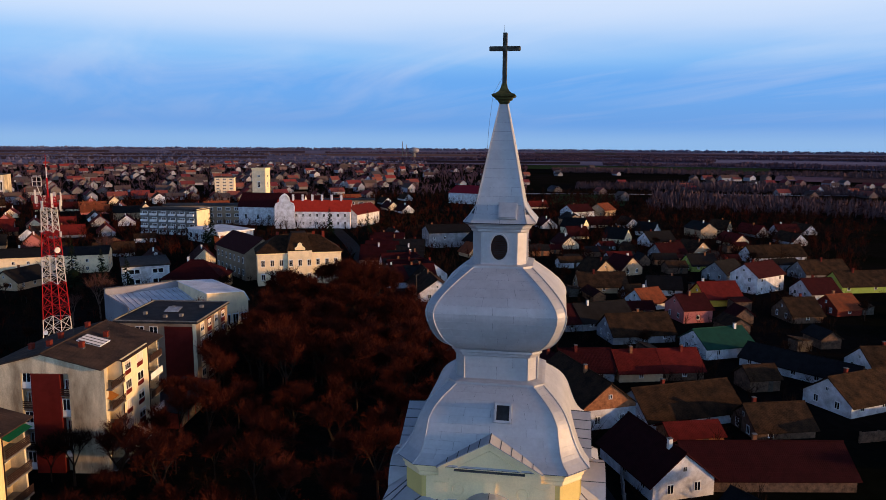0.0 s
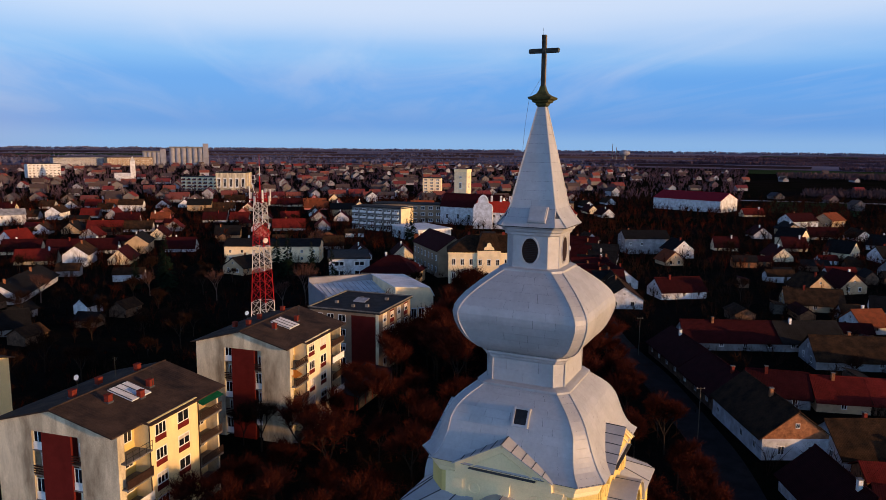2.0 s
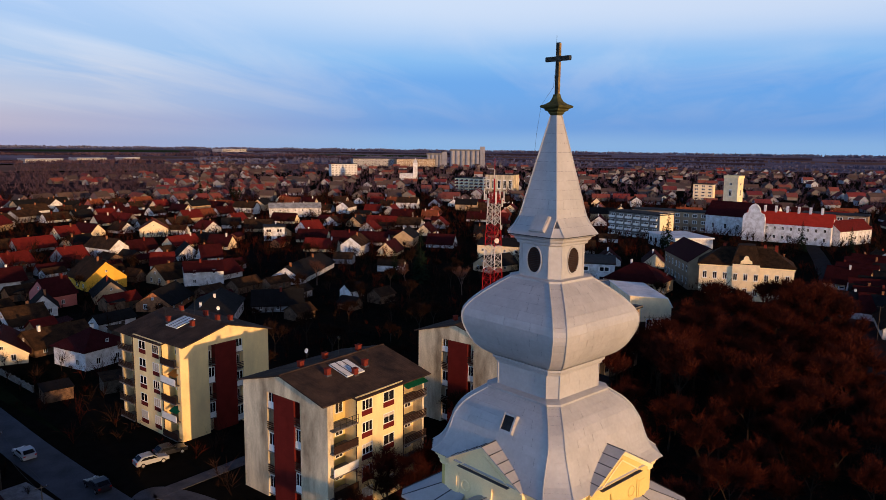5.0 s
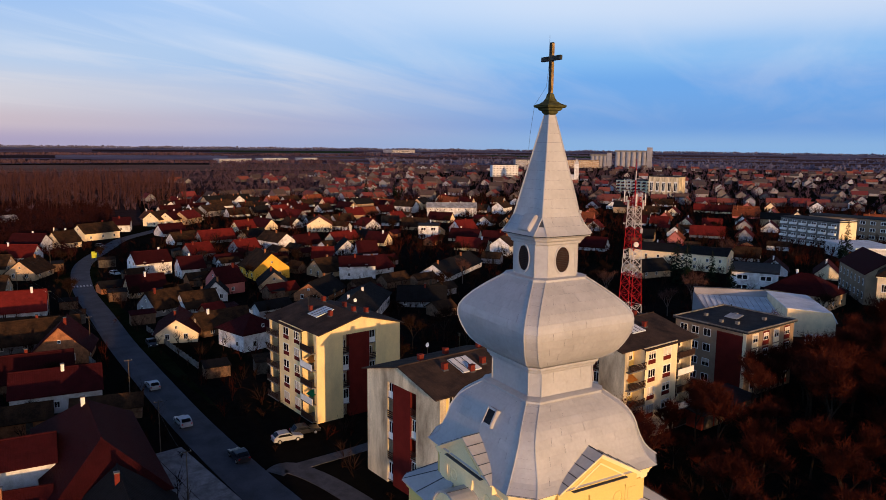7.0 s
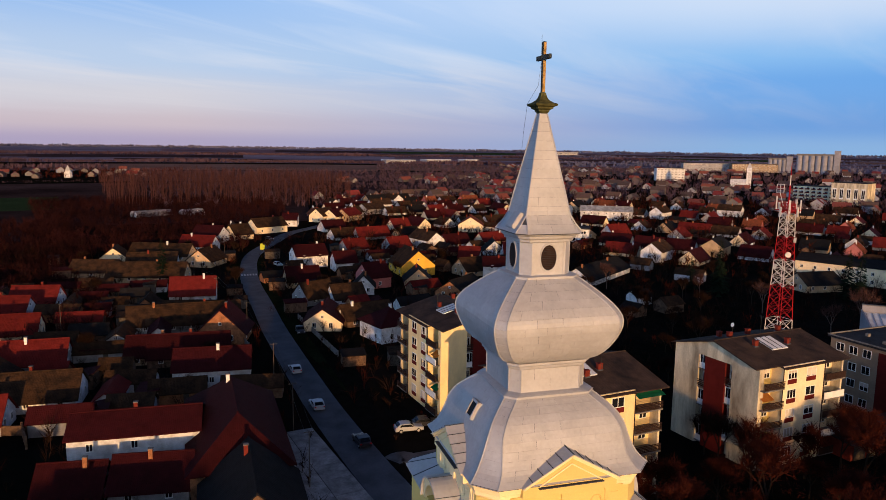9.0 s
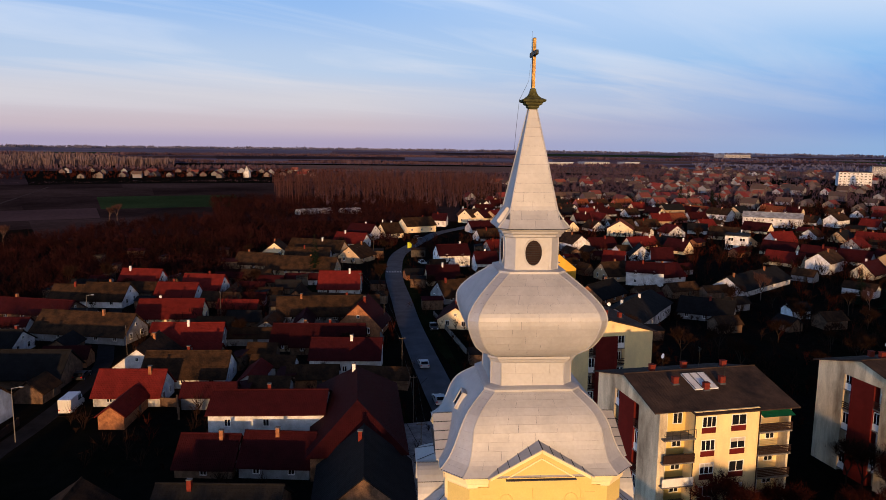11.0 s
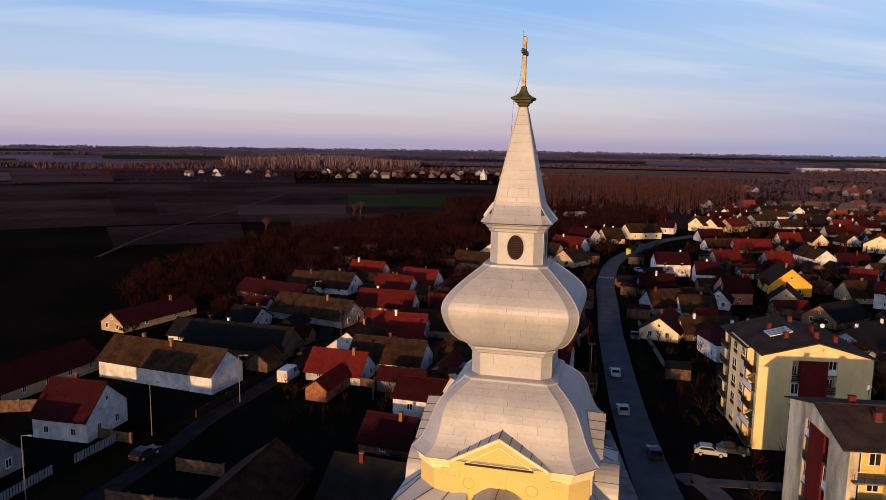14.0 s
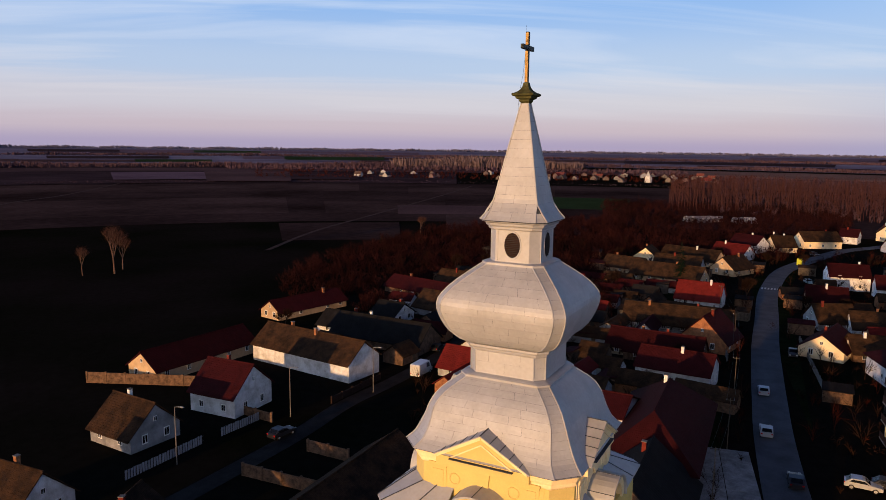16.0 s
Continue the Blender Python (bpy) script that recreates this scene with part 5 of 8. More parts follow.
house(-143.5, -26.0, 68, 22.0, 9.0, 3.0, 6.2, "grey", "brown")
house(-177.8, -29.2, 74, 11.3, 9.0, 3.0, 6.2, "white", "brown")
house(-180.2, -39.0, 76, 8.4, 8.0, 2.8, 5.6, "stone", "brown")
house(-166.0, -43.8, 68, 22.3, 8.0, 2.8, 5.0, "stone", "maroon")
house(-114.8, -33.1, 80, 22.5, 9.0, 3.0, 6.2, "stone", "grey", windows=False)
house(-197.5, -24.1, 72, 11.7, 8.0, 3.0, 6.4, "white", "red")
house(-175.3, -11.5, 74, 10.6, 8.0, 3.0, 6.2, "white", "red")
house(-186.9, -5.9, 73, 11.2, 8.0, 3.0, 6.2, "white", "red")
house(-155.1, -10.4, 82, 14.8, 8.0, 3.0, 6.0, "cream", "red")
house(-130.2, -3.0, 82, 12.5, 8.0, 3.0, 6.0, "grey", "red")
house(-109.0, -1.4, 80, 14.6, 8.5, 3.0, 6.0, "white", "brown")
house(-100.8, -9.3, 79, 10.7, 7.0, 2.9, 5.6, "white", "red")
house(-80.1, 13.2, 80, 16.0, 8.6, 5.6, 7.3, "white", "maroon")
house(-71.9, 5.5, 76, 7.5, 7.0, 2.6, 5.0, "stone", "maroon")
house(-70.4, 14.5, 75, 9.1, 8.0, 2.8, 5.2, "grey", "maroon")
house(-77.7, 25.4, -6, 27.0, 12.0, 3.6, 8.5, "stone", "maroon", hip=True, windows=False)
house(-57.3, 24.0, -7, 14.6, 11.0, 3.4, 7.6, "stone", "grey", windows=False)
house(-128.1, 18.0, 77, 9.3, 8.0, 2.8, 5.4, "tan", "maroon")
house(-153.0, 17.9, 87, 7.5, 9.0, 3.0, 6.0, "white", "brown")
house(-151.1, 30.1, 85, 16.9, 9.0, 3.0, 6.2, "grey", "brown")
house(-110.5, 27.0, 78, 13.0, 8.6, 3.6, 6.2, "white", "maroon")
house(-124.5, 24.5, 80, 15.0, 8.0, 3.0, 6.0, "stone", "maroon")
house(-181.4, 31.7, 78, 11.6, 9.0, 3.4, 7.0, "white", "red")
house(-258.0, 29.6, 61, 22.1, 9.0, 3.0, 6.2, "tan", "brown")
house(-239.4, 25.1, 78, 15.9, 9.0, 2.9, 5.8, "white", "brown")
house(-230.3, 7.8, 68, 14.2, 9.0, 2.8, 5.6, "tan", "brown")
house(-215.6, 22.5, 69, 22.9, 9.0, 3.0, 6.2, "tan", "brown")
house(-276.1, 44.5, 58, 13.4, 9.0, 3.2, 6.4, "white", "red")
house(-300.3, 52.1, 53, 12.4, 9.0, 3.8, 7.0, "white", "maroon")
house(-305.8, 64.9, 110, 9.2, 10.0, 3.4, 7.0, "cream", "brown")
house(-325.7, 81.5, 110, 16.6, 10.0, 3.6, 7.0, "cream", "brown")
house(-349.5, 98.7, 70, 7.7, 10.0, 3.6, 6.5, "white", "maroon")
house(-379.5, 142.1, 111, 9.6, 10.0, 3.6, 6.5, "white", "brown")
house(-398.7, 160.7, 111, 15.0, 10.0, 3.6, 6.5, "grey", "brown")
house(-224.5, 74.9, 92, 11.3, 9.0, 4.6, 7.6, "white", "maroon")
house(-212.0, 83.8, 87, 7.5, 8.0, 3.6, 6.6, "white", "maroon")
house(-191.6, 64.1, 86, 10.0, 9.0, 3.0, 6.2, "tan", "maroon")
house(-167.2, 61.3, 107, 9.2, 8.0, 3.0, 6.2, "grey", "brown")
house(-163.8, 69.1, 92, 8.9, 8.0, 2.8, 5.6, "white", "brown")
house(-182.5, 83.8, 97, 7.5, 9.0, 3.8, 7.4, "pink", "maroon")
house(-141.3, 66.6, 96, 12.8, 8.0, 2.8, 5.2, "stone", "brown")
house(-160.0, 102.4, 126, 14.3, 9.0, 3.0, 5.8, "brick", "grey")
house(-181.0, 127.4, 62, 11.3, 9.0, 4.6, 6.8, "white", "maroon")
house(-129.2, 94.1, 135, 13.6, 11.0, 3.6, 6.4, "grey", "grey")
house(-139.4, 104.1, 135, 13.6, 11.0, 3.6, 6.1, "white", "grey")
house(-184.7, 134.5, 100, 14.1, 9.0, 3.0, 6.0, "white", "maroon")
house(-136.2, 120.6, 51, 13.0, 9.0, 2.8, 5.4, "grey", "grey")
house(-164.0, 149.4, 120, 16.5, 10.0, 3.0, 6.0, "white", "grey")
house(-172.5, 164.2, 120, 16.5, 10.0, 3.0, 5.7, "white", "grey")
house(-213.4, 132.9, 56, 7.5, 8.0, 3.0, 6.0, "white", "red")
house(-216.1, 153.1, 69, 7.7, 8.0, 3.0, 6.4, "white", "maroon")
house(-189.3, 119.9, 96, 7.5, 9.0, 3.0, 6.2, "tan", "brown")
house(-334.0, 218.9, 80, 10.2, 10.0, 3.6, 7.0, "tan", "red")
house(-292.3, 201.9, 1, 10.3, 9.0, 3.0, 6.0, "white", "red")
house(-299.7, 220.9, 58, 9.3, 8.0, 3.0, 5.4, "white", "grey")
house(-277.6, 221.4, 45, 13.4, 10.0, 3.0, 6.2, "tan", "brown")
house(-254.6, 234.1, 88, 10.7, 9.0, 3.0, 6.5, "white", "red")
house(36.6, 109.5, 18, 17.1, 9.0, 2.9, 6.0, "white", "brown")
house(34.6, 130.3, 7, 8.2, 8.0, 2.9, 5.4, "tan", "red")
house(42.7, 131.3, 8, 7.5, 8.0, 2.9, 5.4, "stone", "red")
house(25.3, 130.0, 2, 9.5, 8.0, 3.0, 5.6, "grey", "maroon")
house(41.6, 156.5, 11, 14.5, 9.0, 3.0, 6.2, "grey", "brown")
house(55.8, 146.0, 17, 11.5, 9.0, 3.4, 5.8, "white", "green")
house(66.5, 131.5, -50, 21.0, 6.5, 2.8, 4.6, "white", "grey", "long low white outbuilding with a dark roof", chimneys=0)
house(84.2, 132.2, 5, 13.8, 9.0, 3.0, 6.0, "white", "brown")
house(68.9, 116.5, 24, 15.3, 9.0, 3.0, 6.0, "white", "brown")
house(27.0, 89.0, 106, 13.4, 8.5, 3.2, 6.4, "white", "maroon")
house(34.5, 71.4, -60, 10.3, 9.0, 2.6, 5.4, "stone", "grey", windows=False)
# darker tile colour here stands in for the shade over this plot
house(40.5, 88.8, 1, 21.0, 8.5, 2.8, 5.3, "stone", "maroon", windows=False)
house(49.2, 104.5, 8, 9.5, 7.0, 2.5, 4.8, "stone", "brown")
house(59.4, 175.3, 13, 7.7, 9.0, 3.6, 6.4, "pink", "maroon")
house(91.9, 212.6, 35, 13.7, 9.0, 5.4, 8.6, "white", "maroon")
house(72.8, 193.9, 11, 11.0, 9.0, 3.2, 6.4, "yellow", "red")
house(52.3, 188.2, 24, 7.5, 8.0, 3.0, 5.6, "white", "orange")
house(122.8, 213.6, 9, 17.5, 9.0, 3.2, 6.4, "lime", "brown")
house(104.4, 202.7, 13, 9.7, 9.0, 3.0, 6.0, "white", "maroon")
house(100.7, 183.4, 15, 7.5, 8.0, 2.8, 5.4, "redbrick", "orange")
house(86.7, 176.0, 7, 8.2, 9.0, 3.0, 6.0, "stone", "brown")
house(88.7, 230.2, 36, 10.7, 9.0, 3.4, 6.6, "grey", "grey")
house(86.6, 247.4, 11, 10.0, 8.0, 3.2, 6.0, "lime", "grey")
house(83.1, 272.7, 20, 11.5, 9.0, 3.2, 6.4, "grey", "maroon")
house(89.2, 309.4, 22, 13.3, 9.0, 3.2, 6.4, "white", "grey")
house(62.3, 206.5, -8, 9.5, 8.0, 3.0, 5.4, "white", "grey")
house(44.5, 209.7, 3, 14.3, 9.0, 3.0, 6.0, "tan", "brown")
house(35.8, 168.6, 21, 14.0, 9.0, 3.0, 6.0, "grey", "grey")
house(75.6, 430.0, 34, 17.0, 11.0, 4.0, 7.5, "white", "maroon")
house(92.8, 440.0, 48, 12.6, 11.0, 4.0, 7.5, "tan", "orange")
house(121.2, 268.8, 12, 22.5, 9.0, 3.2, 6.4, "white", "brown")
house(121.1, 233.9, 12, 16.3, 9.0, 3.2, 6.4, "grey", "brown")
house(10.1, 214.9, 28, 13.8, 9.0, 3.2, 6.0, "white", "maroon")
house(19.9, 163.9, 15, 20.1, 9.0, 3.0, 6.0, "grey", "maroon")
house(21.9, 112.7, 108, 17.3, 9.5, 3.6, 7.2, "brick", "brown", lower="white")
house(16.8, 129.3, 109, 15.0, 9.5, 3.4, 6.4, "stone", "maroon")
house(11.3, 145.9, 110, 17.1, 9.5, 3.4, 6.2, "stone", "maroon")
house(-1.9, 302.3, 17, 17.9, 12.0, 6.5, 9.0, "grey", "grey")
house(-25.8, 254.4, 179, 12.0, 10.0, 3.4, 7.2, "tan", "maroon")
house(-25.6, 267.2, 179, 12.0, 10.0, 3.4, 6.9, "white", "maroon")
house(-25.3, 279.9, 179, 12.0, 10.0, 3.4, 7.2, "tan", "maroon")
house(-25.1, 292.6, 179, 12.0, 10.0, 3.4, 6.9, "white", "maroon")
house(-12.6, 240.2, -69, 13.9, 9.0, 3.2, 6.8, "tan", "maroon")
house(-7.5, 226.7, -69, 13.9, 9.0, 3.2, 6.5, "white", "maroon")
house(-15.1, 214.5, 181, 12.0, 9.0, 3.2, 6.6, "white", "grey")
house(-15.4, 229.6, 181, 12.0, 9.0, 3.2, 6.3, "white", "grey")
house(-15.6, 244.6, 181, 12.0, 9.0, 3.2, 6.6, "white", "grey")
house(-15.8, 259.7, 181, 12.0, 9.0, 3.2, 6.3, "white", "grey")
house(-16.1, 274.8, 181, 12.0, 9.0, 3.2, 6.6, "white", "grey")
house(-17.2, 238.5, 15, 12.0, 10.0, 3.4, 6.8, "white", "maroon")
house(-14.1, 227.1, 15, 12.0, 10.0, 3.4, 6.5, "white", "maroon")
house(-11.0, 215.7, 15, 12.0, 10.0, 3.4, 6.8, "white", "maroon")
house(-9.1, 217.5, -77, 16.8, 10.0, 3.4, 6.8, "cream", "brown")
house(-5.2, 200.6, -77, 16.8, 10.0, 3.4, 6.5, "white", "brown")
house(-117.6, -9.7, -10, 12.0, 9.0, 3.0, 6.2, "white", "brown")
house(-256.2, 13.8, -10, 10.0, 9.0, 3.0, 6.2, "cream", "brown")
house(-239.2, 42.6, -35, 12.0, 9.0, 3.2, 6.6, "tan", "brown")
house(-310.0, 62.8, -15, 10.0, 9.0, 3.4, 7.2, "cream", "brown")
house(-365.0, 120.6, -50, 14.0, 9.0, 3.8, 7.4, "cream", "brown")
house(-363.2, 127.4, -50, 14.0, 9.0, 3.6, 7.0, "cream", "maroon")
house(-365.3, 135.2, -50, 14.0, 9.0, 3.6, 6.8, "tan", "red")
house(-174.6, 78.0, -20, 8.0, 6.0, 3.2, 6.0, "white", "grey")
house(-178.2, 96.6, -20, 10.0, 8.0, 3.2, 6.4, "tan", "grey")
house(-225.9, 149.9, -20, 8.0, 8.0, 3.0, 6.4, "white", "grey")
house(-297.6, 177.5, -30, 12.0, 12.0, 3.8, 7.6, "cream", "orange")
house(-257.2, 216.5, -20, 10.0, 10.0, 3.0, 6.4, "tan", "brown")
house(73.8, 316.8, -35, 10.0, 9.0, 3.4, 7.0, "cream", "grey")
house(94.9, 345.0, -35, 9.0, 9.0, 3.4, 6.6, "white", "grey")
house(60.5, 348.5, -30, 11.0, 10.0, 4.0, 7.6, "cream", "grey")
house(94.9, 279.7, -60, 10.0, 10.0, 3.2, 6.6, "tan", "brown")
house(133.4, 355.0, -40, 9.0, 9.0, 3.4, 7.0, "tan", "brown")
house(48.1, 233.8, -60, 9.0, 9.0, 3.0, 6.2, "tan", "brown")
house(58.1, 238.9, -60, 9.0, 9.0, 3.2, 6.6, "tan", "maroon")
house(11.3, 293.1, -60, 9.0, 9.0, 3.6, 7.2, "white", "grey")
house(8.3, 274.1, -60, 8.0, 7.0, 2.8, 5.6, "tan", "orange")
house(-138.3, 33.3, -20, 10.0, 10.0, 3.4, 8.0, "brick", "maroon")
# the yellow gabled house, its neighbours and other single houses
house(-199.5, 103.6, -4, 14.0, 11.6, 3.6, 8.4, "yellow", "brown", "bright yellow gabled house with an old tile roof", chimneys=1)
house(-142.0, 57.0, -22, 13.0, 8.6, 3.0, 5.7, "cream", "maroon", "cream street house with a sunlit gable and stained wall")
house(-126.0, 67.0, 10, 9.5, 9.5, 3.9, 6.8, "white", "maroon", "white house with a hipped maroon roof", hip=True)
house(-322.0, 281.0, 52, 30.0, 10.0, 5.6, 8.0, "white", "tin", "long white school building with a pale metal roof", chimneys=1, name="school", category="school")
house(25.5, 524.0, -28, 48.0, 26.0, 8.0, 12.5, "white", "crimson", "large white sports hall with a dark red roof", windows=False, chimneys=0, name="sports_hall", category="hall")
house(-127.0, 208.0, 78, 13.0, 9.0, 3.4, 6.0, "tan", "grey")
house(-74.5, 208.0, 4, 17.0, 13.0, 4.0, 8.4, "tan", "maroon", hip=True)
house(-131.0, 233.0, 20, 34.0, 12.0, 6.2, 8.0, "cream", "grey", "long cream municipal building with a grey roof", name="municipal_building", category="public building")

# ---- larger buildings to the north ----


def gutter_wall(t, x0, y0, x1, y1, z0, z1, material, lab="", name="wall"):
    return part(name, box(x0, y0, z0, x1, y1, z1), material, t, lab)


def town_hall():
    t = thing("town_hall", pose(-47.4, 220.7, 0, 0, 0, 17), "cream baroque town hall with a brown mansard roof", "town hall")
    TAKEN.append((-46, 218, 26))
    L, W, e, r = 25.0, 13.0, 10.0, 14.5
    part("wall", box(-L / 2, -W / 2, 0, L / 2, W / 2, e), M["pale"], t)
    o = 0.6
    c = [(-L / 2 - o, -W / 2 - o, e), (L / 2 + o, -W / 2 - o, e), (L / 2 + o, W / 2 + o, e), (-L / 2 - o, W / 2 + o, e)]
    p, q = (-L / 2 + 6, 0, r), (L / 2 - 6, 0, r)
    for f in ((c[0], c[1], q, p), (c[2], c[3], p, q), (c[1], c[2], q), (c[3], c[0], p)):
        bm = bmesh.new()
        slab_quad(bm, f, 0.2)
        part("roof_slope", bm, ROOF["brown"], t)
    part("cornice", box(-L / 2 - 0.3, -W / 2 - 0.3, e - 0.5, L / 2 + 0.3, W / 2 + 0.3, e - 0.02), M["cream"], t)
    # middle bay with its own roof and crowning gable
    part("middle_bay", box(-3.6, -W / 2 - 0.8, 0, 3.6, -W / 2, e + 0.6), M["pale"], t)
    bm = bmesh.new()
    v0 = [(-4, -W / 2 - 1.1, e + 0.5), (4, -W / 2 - 1.1, e + 0.5), (4, 0, e + 0.5), (-4, 0, e + 0.5)]
    v1 = [(-2.2, -W / 2 + 1.4, r + 1.2), (2.2, -W / 2 + 1.4, r + 1.2), (2.2, 0, r + 1.2), (-2.2, 0, r + 1.2)]
    a = [bm.verts.new(v) for v in v0]
    b = [bm.verts.new(v) for v in v1]
    bm.faces.new(b)
    for i in range(4):
        bm.faces.new((a[i], a[(i + 1) % 4], b[(i + 1) % 4], b[i]))
    part("mansard", bm, ROOF["brown"], t)
    bm = bmesh.new()
    prism(bm, [(-1.6, e + 0.4), (1.6, e + 0.4), (1.5, e + 1.4), (0.8, e + 1.8), (0.6, e + 2.6), (0, e + 3.0), (-0.6, e + 2.6), (-0.8, e + 1.8), (-1.5, e + 1.4)], -W / 2 - 1.0, -W / 2 - 0.5)
    part("crowning_gable", bm, M["cream"], t)
    for s in range(2):
        for i in range(9):
            x = -L / 2 + 1.6 + i * 2.72
            d = -W / 2 - 0.01 - (0.8 if abs(x) < 3.6 else 0)
            put_window(t, x, d, 2.6 + 4.2 * s, 1.2, 2.2, 180)
        for i in range(4):
            put_window(t, L / 2 + 0.01, -4.5 + 3 * i, 2.6 + 4.2 * s, 1.2, 2.2, -90)
    for x in (-6, 5, 8):
        part("chimney", box(x - 0.4, 1, r - 2.5, x + 0.4, 2, r + 0.8), M["redbrick"], t)
    # long wing at the back
    w = thing("town_hall_wing", pose(-66.5, 233.0, 0, 0, 0, 127), "old stained wing of the town hall with a maroon roof", "public building")
    part("wall", gable_body(26.0, 12.0, 9.0, 13.0), M["tan_dark"], w)
    for s in (-1, 1):
        bm = bmesh.new()
        slab_quad(bm, [(-13.4, s * 6.6, 8.6), (13.4, s * 6.6, 8.6), (13.4, 0, 13.1), (-13.4, 0, 13.1)], 0.2)
        part("roof_slope", bm, ROOF["maroon"], w)
    for i in range(7):
        for z in (2.4, 6.2):
            put_window(w, -11.1 + 3.7 * i, 6.01, z, 1.1, 1.9, 0)


town_hall()


def convent():
    t = thing("monastery", pose(-69.5, 366.0, 0, 0, 0, 2), "white monastery with bright red roof and many small windows", "monastery")
    TAKEN.append((-72, 370, 48))
    L, W, e, r = 37.0, 12.0, 9.0, 14.0
    part("wall", gable_body(L, W, e, r), M["whitewash"], t)
    for s in (-1, 1):
        bm = bmesh.new()
        slab_quad(bm, [(-L / 2 - 0.4, s * (W / 2 + 0.5), e - 0.4), (L / 2 + 0.4, s * (W / 2 + 0.5), e - 0.4), (L / 2 + 0.4, 0, r), (-L / 2 - 0.4, 0, r)], 0.2)
        part("roof_slope", bm, M["bright_red"], t, "bright red tile slope")
    for i in range(10):
        for z in (2.6, 6.6):
            put_window(t, -L / 2 + 3 + i * 3.5, -W / 2 - 0.01, z, 1.1, 1.8, 180)
    for i in range(6):
        x = -11 + 4.9 * i
        part("chimney", box(x - 0.5, -0.6, r - 0.8, x + 0.5, 0.6, r + 2.6), M["whitewash"], t)
    # curved white gable of the church front
    bm = bmesh.new()
    prism(bm, [(-5, 0), (5, 0), (5, 11), (4.4, 12.6), (2.8, 13.4), (2.4, 15.6), (1.2, 17.0), (0, 17.6), (-1.2, 17.0), (-2.4, 15.6), (-2.8, 13.4), (-4.4, 12.6), (-5, 11)], -0.6, 0.6)
    bm.transform(pose(-14.0, -W / 2 - 1.2, 0))
    part("curved_gable", bm, M["whitewash"], t, "tall curved white gable")
    # church nave, running away behind the gable
    n = thing("monastery_church", pose(-93.0, 377.0, 0, 0, 0, -8), "monastery church with dark red roof and white walls", "church")
    part("wall", gable_body(34.0, 13.0, 10.0, 16.5), M["whitewash"], n)
    for s in (-1, 1):
        bm = bmesh.new()
        slab_quad(bm, [(-17.5, s * 7.1, 9.6), (17.5, s * 7.1, 9.6), (17.5, 0, 16.6), (-17.5, 0, 16.6)], 0.2)
        part("roof_slope", bm, ROOF["maroon"], n)
    for i in range(5):
        put_window(n, -13 + 6.4 * i, -6.51, 4.5, 1.3, 3.0, 180)
    b = thing("bell_tower", pose(-102.0, 386.0, 0, 0, 0, -5), "square cream bell tower with a flat top", "tower")
    part("shaft", box(-3.6, -3.6, 0, 3.6, 3.6, 28.6), M["pale"], b)
    part("cornice", box(-3.8, -3.8, 28.0, 3.8, 3.8, 29.3), M["cream"], b)
    for turn, (sx, sy) in ((180, (0, -1)), (-90, (1, 0))):
        for zz, h in ((20.5, 3.6), (25, 1.2), (13, 1.2)):
            put_window(b, sx * 3.61, sy * 3.61, zz, 1.4, h, turn)
    # low east wing
    w = thing("monastery_wing", pose(-48.0, 378.0, 0, 0, 0, 70), "low white monastery wing with red roof", "monastery")
    part("wall", gable_body(26.0, 10.0, 7.0, 11.0), M["whitewash"], w)
    for s in (-1, 1):
        bm = bmesh.new()
        slab_quad(bm, [(-13.3, s * 5.5, 6.6), (13.3, s * 5.5, 6.6), (13.3, 0, 11.1), (-13.3, 0, 11.1)], 0.2)
        part("roof_slope", bm, ROOF["red"], w)
    for i in range(7):
        put_window(w, -11 + 3.6 * i, 5.01, 3.4, 1.1, 1.8, 0)
        put_window(w, -11 + 3.6 * i, -5.01, 3.4, 1.1, 1.8, 180)


M["bright_red"] = mat("bright_red_tiles", (0.42, 0.035, 0.02), 0.8, 0, 0.12, 0.6, 6, 0.3, rows=3.0, cols=4.0)
convent()


